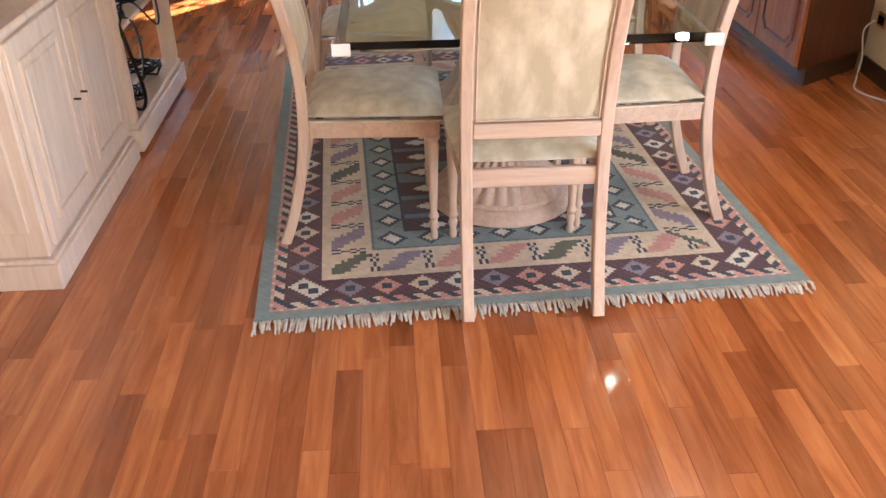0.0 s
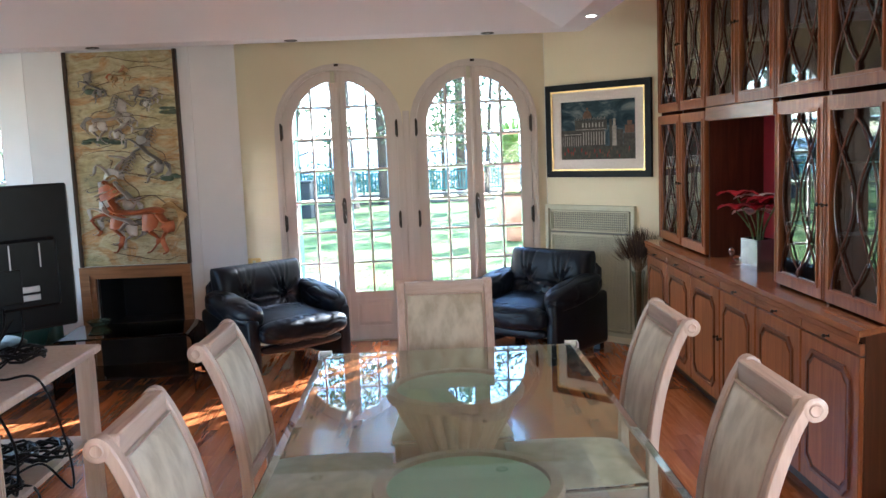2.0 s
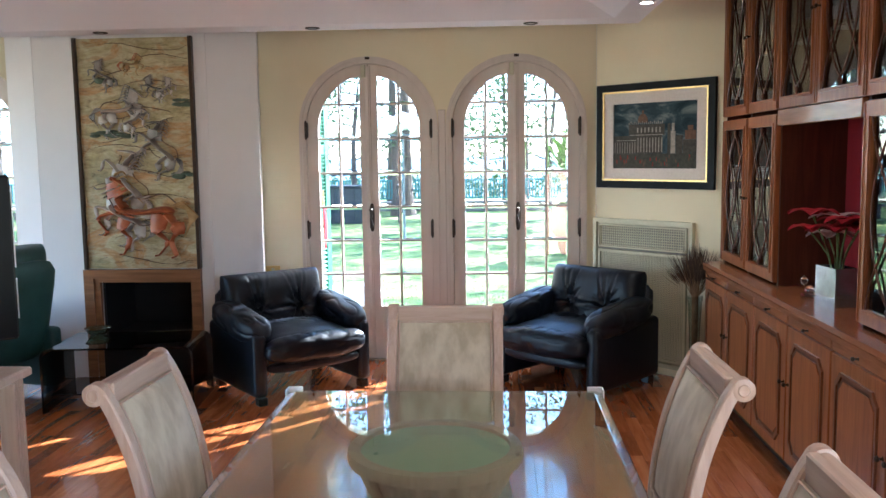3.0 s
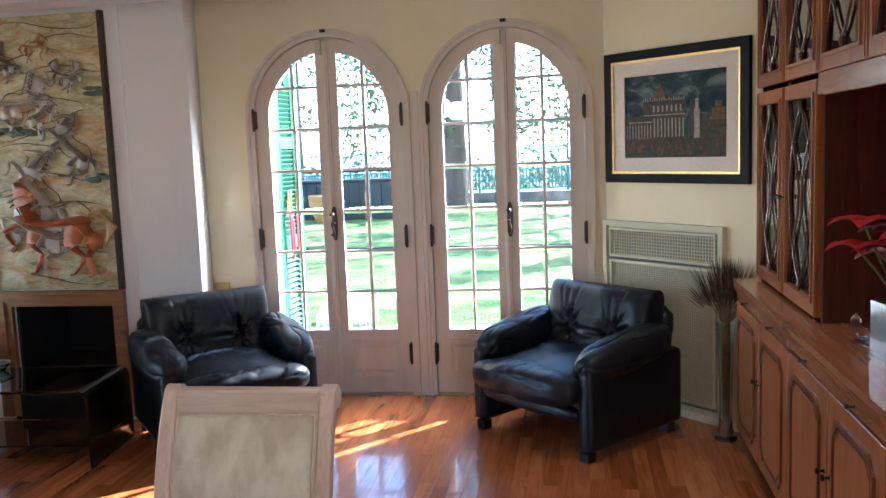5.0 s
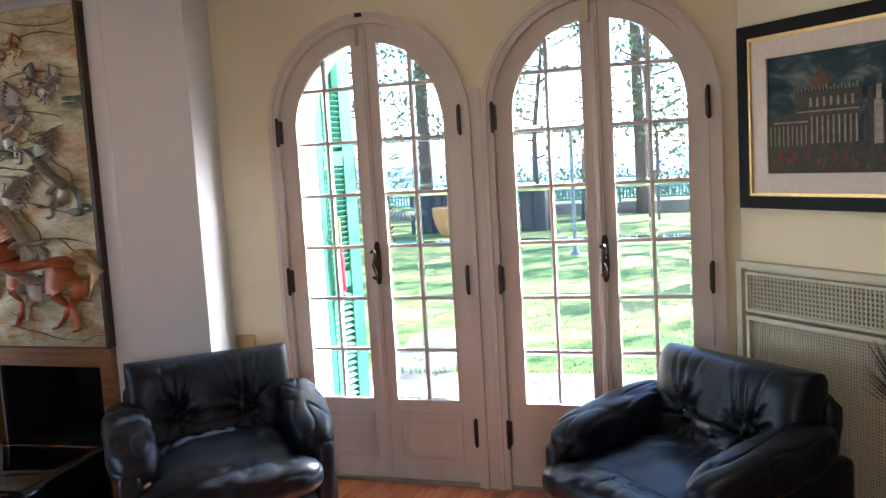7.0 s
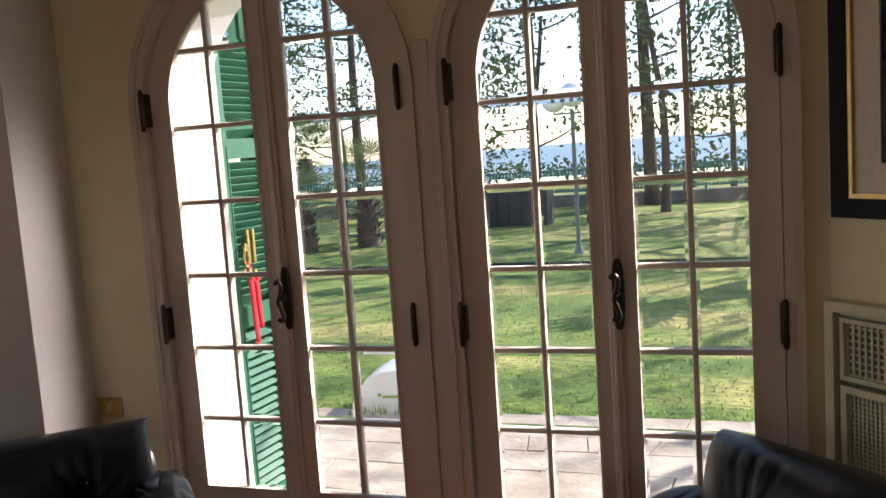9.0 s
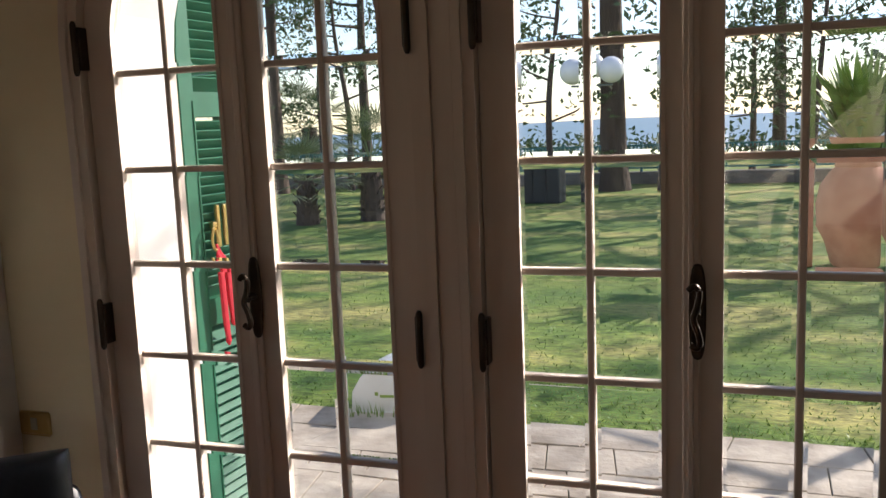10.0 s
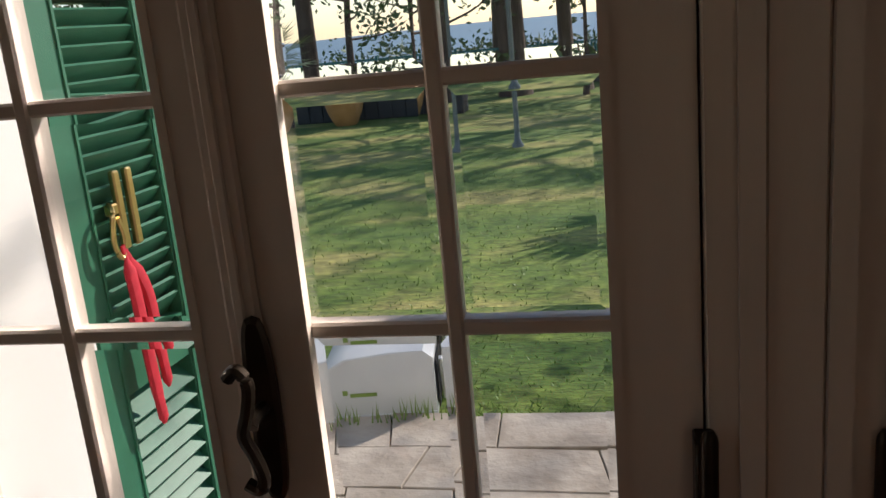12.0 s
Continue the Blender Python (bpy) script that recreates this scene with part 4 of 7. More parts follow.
# ---- fireplace and relief ----
fp = empty("fireplace", Matrix(), "fireplace with brown stepped frame and black sooty opening", "fireplace")
bm = bmesh.new()
fo = [(-1.71, 0.02), (-1.71, 0.775), (-0.885, 0.775), (-0.885, 0.02)]
fi = [(-1.64, 0.02), (-1.64, 0.715), (-0.95, 0.715), (-0.95, 0.02)]
ring_prism(bm, fo, fi, 7.655, 7.698, closed=False)
part("frame", bm, SURROUND, fp)
bm = bmesh.new()
ring_prism(bm, fi, [(-1.60, 0.02), (-1.60, 0.685), (-0.957, 0.685), (-0.957, 0.02)], 7.670, 7.699, closed=False)
part("inner_frame", bm, SURROUND, fp)
part("fireback", boxes((-1.598, -0.957, 8.20, 8.224, 0.005, 0.688)), SOOT, fp)
part("firebox_side", boxes((-1.598, -1.58, 7.71, 8.199, 0.301, 0.688)), SOOT, fp)
part("firebox_side", boxes((-0.975, -0.957, 7.71, 8.199, 0.301, 0.688)), SOOT, fp)
part("hearth", boxes((-1.598, -0.957, 7.71, 8.199, 0.02, 0.30)), SOOT, fp)
bm = boxes((-1.64, -0.95, 7.675, 7.698, 0.0, 0.28))
part("base_panel", bm, SOOT, fp)

RX0, RX1, RZ0, RZ1 = -1.675, -0.905, 0.782, 2.345
relief = empty("ceramic_relief", Matrix(), "tall glazed relief panel of horses in ochre hills over the fireplace", "wall relief")
bm = boxes((-1.70, -1.676, 7.655, 7.698, 0.778, 2.35, 0.002), (-0.904, -0.88, 7.655, 7.698, 0.778, 2.35, 0.002))
part("frame", bm, DARKWOOD, relief)
m, nt, b = mat("glazed_landscape")
v = coords(nt, (1, 1, 1.9), True)
n1 = noise_tex(nt, v, 3.0, 5, 0.6, 1.2)
c1 = ramp(nt, n1, [(0.25, (0.16, 0.17, 0.10)), (0.40, (0.38, 0.33, 0.17)), (0.52, (0.46, 0.42, 0.27)), (0.60, (0.40, 0.24, 0.09)), (0.68, (0.44, 0.40, 0.28)), (0.80, (0.27, 0.28, 0.23))])
v2 = coords(nt, (1, 1, 3.2), True)
c2 = ramp(nt, noise_tex(nt, v2, 7.0, 9, 0.7, 1.8), [(0.30, (0.30, 0.24, 0.18)), (0.42, (0.78, 0.72, 0.62)), (0.56, (1.05, 1.0, 0.95)), (0.72, (1.2, 1.2, 1.15))])
mx = nt.nodes.new("ShaderNodeMix")
mx.data_type, mx.blend_type = "RGBA", "MULTIPLY"
mx.inputs["Factor"].default_value = 1.0
nt.links.new(c1, mx.inputs["A"])
nt.links.new(c2, mx.inputs["B"])
nt.links.new(mx.outputs["Result"], b.inputs["Base Color"])
b.inputs["Roughness"].default_value = 0.42
bump(nt, b, noise_tex(nt, v, 12, 5), 0.5, 0.01)
LAND = m
bm = bmesh.new()
nx, nz = 40, 80
rows = []
for j in range(nz + 1):
    row = []
    for i in range(nx + 1):
        x, z = RX0 + (RX1 - RX0) * i / nx, RZ0 + (RZ1 - RZ0) * j / nz
        h = 0.010 + 0.010 * noise.noise(Vector((x * 5, 3.0, z * 9))) + 0.005 * abs(math.sin(z * 19 + 2.2 * math.sin(x * 7)))
        row.append(bm.verts.new((x, 7.690 - h, z)))
    rows.append(row)
for a, b2 in zip(rows, rows[1:]):
    for i in range(nx):
        bm.faces.new((a[i], a[i + 1], b2[i + 1], b2[i]))
smooth(part("landscape", bm, LAND, relief), 60)
# ridge lines of the hills
UMBER = mottled("umber_line", (0.06, 0.035, 0.02), (0.13, 0.07, 0.035), 0.5, s=20)
rr = random.Random(8)
for k in range(18):
    z0 = 0.83 + 0.085 * k
    xa = RX0 + rr.uniform(0, 0.35)
    xb = min(RX1, xa + rr.uniform(0.3, 0.7))
    pts = []
    ph = rr.uniform(0, 6)
    for i in range(12):
        x = xa + (xb - xa) * i / 11
        pts.append((x, 7.674, z0 + 0.035 * math.sin(x * 8 + ph) + (x - xa) * rr.uniform(0.02, 0.05)))
    bm = bmesh.new()
    tube(bm, pts, [0.0022 * (0.35 + math.sin(math.pi * (i + 0.5) / 12)) for i in range(12)], 5)
    smooth(part("ridge_line", bm, UMBER, relief))


def horse(cx, cz, s, face, material, mane, lean=0.0, layer=0, back=False):
    """A horse in low relief, built of rounded masses with a mane, a tail and a drawn contour; face: -1 looks to -x."""
    bm = bmesh.new()
    y = 7.670 - 0.004 * layer
    def P(x, z, dy=0.0):
        return Vector((cx + s * (face * (x * math.cos(lean) - z * math.sin(lean))), y - dy, cz + s * (x * math.sin(lean) + z * math.cos(lean))))
    F = 0.22
    tube(bm, bezier([P(-0.46, 0.0), P(-0.30, 0.04), P(0.0, 0.0), P(0.25, 0.03), P(0.40, 0.10)], 5), [s * r for r in np.interp(np.linspace(0, 1, 21), [0, 0.06, 0.18, 0.5, 0.8, 1], [0.08, 0.17, 0.235, 0.19, 0.23, 0.13])], 12, F)
    tube(bm, bezier([P(0.26, 0.06), P(0.38, 0.26), P(0.42, 0.46), P(0.46, 0.52)], 5), [s * r for r in np.linspace(0.22, 0.10, 16)], 10, F)
    tube(bm, bezier([P(0.46, 0.53), P(0.34, 0.46), P(0.20, 0.35), P(0.13, 0.29)] if back else [P(0.40, 0.53), P(0.52, 0.44), P(0.64, 0.31), P(0.69, 0.26)], 5), [s * r for r in np.interp(np.linspace(0, 1, 16), [0, 0.25, 0.7, 1], [0.07, 0.115, 0.065, 0.045])], 10, F * 1.2)
    for pts, r0 in (([P(-0.36, -0.02), P(-0.50, -0.25), P(-0.40, -0.44), P(-0.46, -0.64), P(-0.40, -0.68)], 0.15), ([P(-0.26, -0.02), P(-0.20, -0.28), P(-0.34, -0.44), P(-0.22, -0.62), P(-0.15, -0.65)], 0.14), ([P(0.26, -0.02), P(0.34, -0.24), P(0.24, -0.38), P(0.32, -0.60), P(0.39, -0.63)], 0.11), ([P(0.32, 0.0), P(0.56, -0.02), P(0.70, -0.10), P(0.58, -0.28), P(0.62, -0.34)], 0.105)):
        tube(bm, bezier(pts, 5), [s * r for r in np.interp(np.linspace(0, 1, 21), [0, 0.3, 0.5, 0.85, 1], [r0 * 1.1, r0 * 0.75, 0.045, 0.032, 0.042])], 8, 0.35)
    fig = smooth(part("horse_figure", bm, material, relief), 60)
    bm = bmesh.new()
    for k in range(6):
        o = 0.03 * k
        tube(bm, bezier([P(-0.44, 0.10, 0.004), P(-0.62 - o, 0.14 - o, 0.004), P(-0.70 - o * 0.5, -0.12, 0.003), P(-0.60 - o * 0.3, -0.38 + o, 0.002)], 4), [s * r for r in np.interp(np.linspace(0, 1, 13), [0, 0.5, 1], [0.02, 0.034, 0.006])], 5, 0.5)
        t = k / 5
        q = P(0.40 - 0.16 * t, 0.56 - 0.36 * t, 0.004 + s * 0.03)
        tube(bm, bezier([q, q + s * Vector((-face * 0.12, 0, 0.05)), q + s * Vector((-face * (0.20 + 0.05 * t), 0, -0.06))], 4), [s * r for r in np.linspace(0.05, 0.008, 9)], 5, 0.5)
    tagged(smooth(part("mane_and_tail", bm, mane, fig)), kind="stuff")
    bm = bmesh.new()
    for pts in ([P(-0.5, 0.13, 0.003), P(-0.3, 0.27, 0.003), P(0.0, 0.20, 0.003), P(0.22, 0.25, 0.003), P(0.24, 0.42, 0.003), P(0.36, 0.62, 0.003)], [P(-0.22, -0.14, 0.004), P(0.0, -0.20, 0.004), P(0.22, -0.16, 0.004)], [P(0.42, 0.02, 0.004), P(0.54, 0.24, 0.004), P(0.60, 0.22, 0.004)]):
        tube(bm, bezier(pts, 4), 0.007 * s + 0.0006, 5)
    smooth(part("contour_line", bm, UMBER, fig))
    return fig


HR = mottled("russet_glaze", (0.26, 0.055, 0.016), (0.46, 0.14, 0.045), 0.45, s=10)
HW = mottled("grey_white_glaze", (0.30, 0.26, 0.23), (0.54, 0.49, 0.42), 0.35, s=9)
HG = mottled("grey_glaze", (0.13, 0.12, 0.11), (0.36, 0.32, 0.27), 0.35, s=10)
OCHRE = mottled("ochre_glaze", (0.30, 0.17, 0.06), (0.52, 0.36, 0.15), 0.35, s=14)
horse(-1.36, 1.36, 0.33, -1, HW, HW, 0.95, 0)
horse(-1.40, 1.14, 0.30, -1, HW, HG, 0.45, 0)
horse(-1.26, 1.17, 0.46, -1, HR, OCHRE, 0.0, 2, True)
horse(-1.13, 1.60, 0.27, -1, HG, HG, 0.75, 0)
horse(-1.40, 1.86, 0.26, 1, HW, HG, 0.12, 0)
horse(-1.30, 1.80, 0.16, 1, HW, HW, 0.5, 1)
horse(-1.15, 2.01, 0.13, -1, HG, HG, 0.3, 0)
horse(-1.08, 2.00, 0.12, 1, HW, HG, 0.4, 1)
horse(-1.50, 2.10, 0.15, -1, HG, HG, 0.5, 0)
horse(-1.30, 2.17, 0.12, 1, OCHRE, HR, 0.0, 0)
FOLI = mottled("dark_green_glaze", (0.035, 0.055, 0.03), (0.08, 0.10, 0.06), 0.3, s=14)
bm = bmesh.new()
for x, z, w in ((-1.52, 1.700, 0.13), (-1.40, 1.690, 0.12), (-0.96, 1.91, 0.07), (-0.98, 1.42, 0.10), (-1.5, 2.06, 0.10)):
    for k in range(7):
        puff(bm, (x + rr.uniform(-w, w) * 0.6, 7.672, z + rr.uniform(-0.018, 0.018)), (0.08, 0.016, 0.018 + 0.014 * rr.random()), Matrix(), 2.2, 5)
tagged(smooth(part("bushes", bm, FOLI, relief)), kind="stuff")

# ---- framed picture on the slanted wall ----
def on_slant(s, off, z):
    """The pose at s metres along the slanted wall from the door corner, off metres clear of it."""
    d = Vector((0.7071, -0.7071, 0))
    n = Vector((-0.7071, -0.7071, 0))
    p = Vector((1.875, 8.23, 0)) + d * s + n * off + Vector((0, 0, z))
    return Matrix.Translation(p) @ Matrix.Rotation(radians(-45), 4, "Z")


pic = empty("framed_picture", on_slant(0.03, 0.0, 1.285), "framed oil painting of a domed church square, black and gold frame", "picture")
PW, PH = 0.945, 0.72


def rect(x0, x1, z0, z1):
    return [(x0, z0), (x1, z0), (x1, z1), (x0, z1)]


def frame_ring(bm, x0, x1, z0, z1, w, y0, y1):
    ring_prism(bm, rect(x0, x1, z0, z1), rect(x0 + w, x1 - w, z0 + w, z1 - w), y0, y1)


bm = bmesh.new()
frame_ring(bm, 0, PW, 0, PH, 0.05, -0.032, -0.002)
fr = part("frame", bm, mottled("black_lacquer", (0.008, 0.009, 0.011), (0.014, 0.015, 0.018), 0.4, s=9), pic, "black lacquered frame")
bm = bmesh.new()
frame_ring(bm, 0.05, PW - 0.05, 0.05, PH - 0.05, 0.012, -0.028, -0.003)
part("gold_slip", bm, mottled("dull_gold", (0.62, 0.42, 0.16), (0.78, 0.56, 0.24), 0.35, s=30, metal=0.7), fr)
bm = bmesh.new()
frame_ring(bm, 0.062, PW - 0.062, 0.062, PH - 0.062, 0.075, -0.018, -0.004)
part("mount", bm, mottled("linen_mount", (0.62, 0.56, 0.50), (0.70, 0.64, 0.58), 0.9, s=60, bump_scale=200), pic)
m, nt, b = mat("oil_paint_sky")
v = coords(nt, (1, 1, 2.2))
cc = ramp(nt, noise_tex(nt, v, 5, 6, 0.6, 0.8), [(0.34, (0.012, 0.025, 0.034)), (0.5, (0.035, 0.06, 0.072)), (0.64, (0.17, 0.19, 0.18))])
nt.links.new(cc, b.inputs["Base Color"])
b.inputs["Roughness"].default_value = 0.6
OILSKY = m
cx0, cx1, cz0, cz1 = 0.137, PW - 0.137, 0.137, PH - 0.137
bm = boxes((cx0 - 0.001, cx1 + 0.001, -0.010, -0.005, cz0 - 0.001, cz1 + 0.001))
part("canvas", bm, OILSKY, pic)
OILS = {k: mottled("oil_" + k, tuple(0.7 * c for c in v), tuple(1.2 * c for c in v), 0.45, s=50, bump_scale=120, bump_strength=0.3) for k, v in {"umber": (0.075, 0.066, 0.054), "ground": (0.07, 0.065, 0.05), "pale": (0.33, 0.30, 0.25), "blue": (0.06, 0.09, 0.11), "red": (0.30, 0.03, 0.02), "brick": (0.15, 0.085, 0.055)}.items()}


def daubs(key, rects):
    bm = bmesh.new()
    for x, z, w, h in rects:
        box(bm, cx0 + x, cx0 + x + w, -0.0125 - 0.0006 * (len(rects) % 3), -0.0101, cz0 + z, cz0 + z + h)
    return tagged(part("paint_" + key, bm, OILS[key], pic), kind="stuff")


W, H = cx1 - cx0, cz1 - cz0
daubs("ground", [(0, 0, W, 0.10)])
bm = bmesh.new()
box(bm, cx0, cx0 + 0.40, -0.0118, -0.0102, cz0 + 0.101, cz0 + 0.225)
box(bm, cx0 + 0.13, cx0 + 0.42, -0.0118, -0.0102, cz0 + 0.2255, cz0 + 0.30)
part("paint_facade", bm, OILS["umber"], pic)
for m in list(OILS.values()) + [OILSKY, fr.data.materials[0]]:
    m.node_tree.nodes["Principled BSDF"].inputs["Specular IOR Level"].default_value = 0.08
# the painted square: colonnade, church front with statues and dome, towers, a crowd
rr = random.Random(12)
daubs("pale", [(0.012 + 0.021 * k, 0.105, 0.0045, 0.075) for k in range(9)] + [(0.205 + 0.024 * k, 0.11, 0.007, 0.10) for k in range(9)] + [(0.13 + 0.016 * k, 0.302, 0.004, 0.012 + 0.008 * (k % 2)) for k in range(18)] + [(0.47, 0.10, 0.035, 0.15), (0.478, 0.252, 0.02, 0.05), (0.03, 0.19, 0.16, 0.006), (0.14, 0.226, 0.27, 0.005)] + [(0.20 + 0.03 * k, 0.245, 0.010, 0.034) for k in range(7)])
daubs("umber", [(0.015 + 0.042 * k, 0.182, 0.018, 0.03) for k in range(3)] + [(0.51, 0.10, 0.05, 0.12), (0.445, 0.10, 0.022, 0.20), (0.565, 0.10, 0.10, 0.09)])
bm = bmesh.new()
prism(bm, [(cx0 + 0.245 + 0.042 * math.cos(a), cz0 + 0.312 + 0.062 * math.sin(a)) for a in [math.pi * k / 12 for k in range(13)]], -0.0128, -0.0103)
box(bm, cx0 + 0.238, cx0 + 0.252, -0.0126, -0.0103, cz0 + 0.375, cz0 + 0.395)
part("paint_dome", bm, OILS["brick"], pic)
daubs("red", [(rr.uniform(0.02, 0.62), rr.uniform(0.01, 0.07), 0.009, 0.026) for k in range(16)])
daubs("brick", [(0.58, 0.192, 0.08, 0.06), (0.60, 0.254, 0.04, 0.03)] + [(rr.uniform(0.02, 0.62), rr.uniform(0.01, 0.07), 0.011, 0.022) for k in range(14)])
daubs("blue", [(rr.uniform(0.02, 0.63), rr.uniform(0.008, 0.08), 0.008, 0.028) for k in range(26)] + [(0.43, 0.03, 0.012, 0.17)])

# ---- radiator cover with perforated sheets ----
rc = empty("radiator_cover", on_slant(0.012, 0.0, 0.0), "cream metal radiator cover with perforated grilles on the slanted wall", "radiator cover")
RW, RH, RD = 0.82, 1.066, 0.045
bm = bmesh.new()
frame_ring(bm, 0, RW, 0.06, RH, 0.028, -RD, -0.002)
frame_ring(bm, 0.045, RW - 0.045, 0.86, 1.025, 0.012, -RD + 0.004, -0.012)
frame_ring(bm, 0.045, RW - 0.045, 0.10, 0.845, 0.018, -RD + 0.004, -0.012)
box(bm, 0.028, RW - 0.028, -0.018, -0.012, 1.0255, RH - 0.029)
part("frame", bm, CREAMMETAL, rc)


def mesh_sheet(name, x0, x1, z0, z1, step, bar, mt):
    bm = bmesh.new()
    x = x0
    while x < x1:
        box(bm, x, x + bar, -0.030, -0.027, z0, z1)
        x += step
    z = z0
    while z < z1:
        box(bm, x0, x1, -0.0265, -0.0238, z, z + bar)
        z += step
    return part(name, bm, mt, rc)


mesh_sheet("lower_grille", 0.063, RW - 0.063, 0.118, 0.827, 0.0125, 0.0055, CREAMMETAL)
mesh_sheet("upper_grille", 0.057, RW - 0.057, 0.872, 1.013, 0.018, 0.006, CREAMMETAL)
bm = boxes((0.03, RW - 0.03, -0.010, -0.004, 0.09, RH - 0.03))
part("backing", bm, mottled("grey_backing", (0.16, 0.16, 0.15), (0.22, 0.22, 0.20), 0.9, s=5), rc)

# light switch
sw = empty("light_switch", pose(-0.522, 8.2285, 0.69), "brass light switch plate on the cream wall", "switch")
bm = boxes((-0.055, 0.055, -0.008, 0, -0.036, 0.036, 0.006))
part("plate", bm, BRASS, sw)
bm = boxes((-0.012, 0.012, -0.012, -0.0085, -0.018, 0.018, 0.002))
part("button", bm, CREAMMETAL, sw)

# ---- bookcase ----
BX, UX, Y0, PITCH = 2.45, 2.545, 4.26, 0.51
YS = [Y0 + PITCH * k for k in range(7)]
YE = YS[-1]


def plan_prism(bm, pts, z0, z1):
    vs = [[bm.verts.new((x, y, z)) for x, y in pts] for z in (z0, z1)]
    bm.faces.new(vs[0]), bm.faces.new(vs[1])
    n = len(pts)
    for k in range(n):
        bm.faces.new((vs[0][k], vs[0][(k + 1) % n], vs[1][(k + 1) % n], vs[1][k]))


def shaped(y0, y1, z0, z1, c, deep=0.0):
    """The outline in yz of a raised door panel with notched corners."""
    pts = []
    for (cy, cz, sy, sz) in ((y0, z0, 1, 1), (y1, z0, -1, 1), (y1, z1, -1, -1), (y0, z1, 1, -1)):
        arc = [(cy + sy * c * 0.45, cz + sz * 0.0), (cy + sy * c * 0.45, cz + sz * c * 0.3), (cy + sy * c * 0.1, cz + sz * c * 0.62), (cy, cz + sz * c)]
        arc = [(cy + sy * c, cz), (cy + sy * c * 0.72, cz + sz * c * 0.35), (cy + sy * c * 0.35, cz + sz * c * 0.72), (cy, cz + sz * c)]
        pts += arc if sy * sz < 0 else arc[::-1]
    return pts


def yz_prism(bm, poly, x0, x1):
    vs = [[bm.verts.new((x, y, z)) for y, z in poly] for x in (x0, x1)]
    bm.faces.new(vs[0]), bm.faces.new(vs[1])
    n = len(poly)
    for k in range(n):
        bm.faces.new((vs[0][k], vs[0][(k + 1) % n], vs[1][(k + 1) % n], vs[1][k]))


def yz_ring(bm, outer, inner, x0, x1):
    n = len(outer)
    V = [[bm.verts.new((x, p[0], p[1])) for p in path] for path in (outer, inner) for x in (x0, x1)]
    o0, o1, i0, i1 = V
    for k in range(n):
        j = (k + 1) % n
        for q in ((o0[k], o0[j], i0[j], i0[k]), (o1[k], i1[k], i1[j], o1[j]), (o0[k], o1[k], o1[j], o0[j]), (i0[k], i0[j], i1[j], i1[k])):
            bm.faces.new(q)


def knob(bm, x, y, z, r=0.011):
    m = Matrix.Translation((x, y, z)) @ Matrix.Rotation(radians(-90), 4, "Y")
    lathe(bm, [(r * 0.9, 0.0), (r * 0.4, 0.004), (r * 0.4, 0.012), (r, 0.017), (r * 0.95, 0.024), (r * 0.4, 0.028)], 12, m=m)


bc = empty("bookcase", Matrix(), "wide cherry wood bookcase, glazed doors over panelled cupboards, red-lined niche", "bookcase")
bm = bmesh.new()
# body coloured darker than the doors, so the gaps between them read as shaded
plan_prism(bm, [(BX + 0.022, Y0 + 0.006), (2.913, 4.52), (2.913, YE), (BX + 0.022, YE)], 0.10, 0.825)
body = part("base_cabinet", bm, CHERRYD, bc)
bm = bmesh.new()
plan_prism(bm, [(BX + 0.09, Y0 + 0.06), (2.905, 4.55), (2.905, YE - 0.01), (BX + 0.09, YE - 0.01)], 0.0, 0.0995)
part("plinth", bm, DARKWOOD, bc)
bm = bmesh.new()
plan_prism(bm, [(BX - 0.012, Y0 - 0.012), (2.916, 4.50), (2.916, YE + 0.012), (BX - 0.012, YE + 0.012)], 0.8255, 0.850)
part("worktop", bm, CHERRYY, bc)
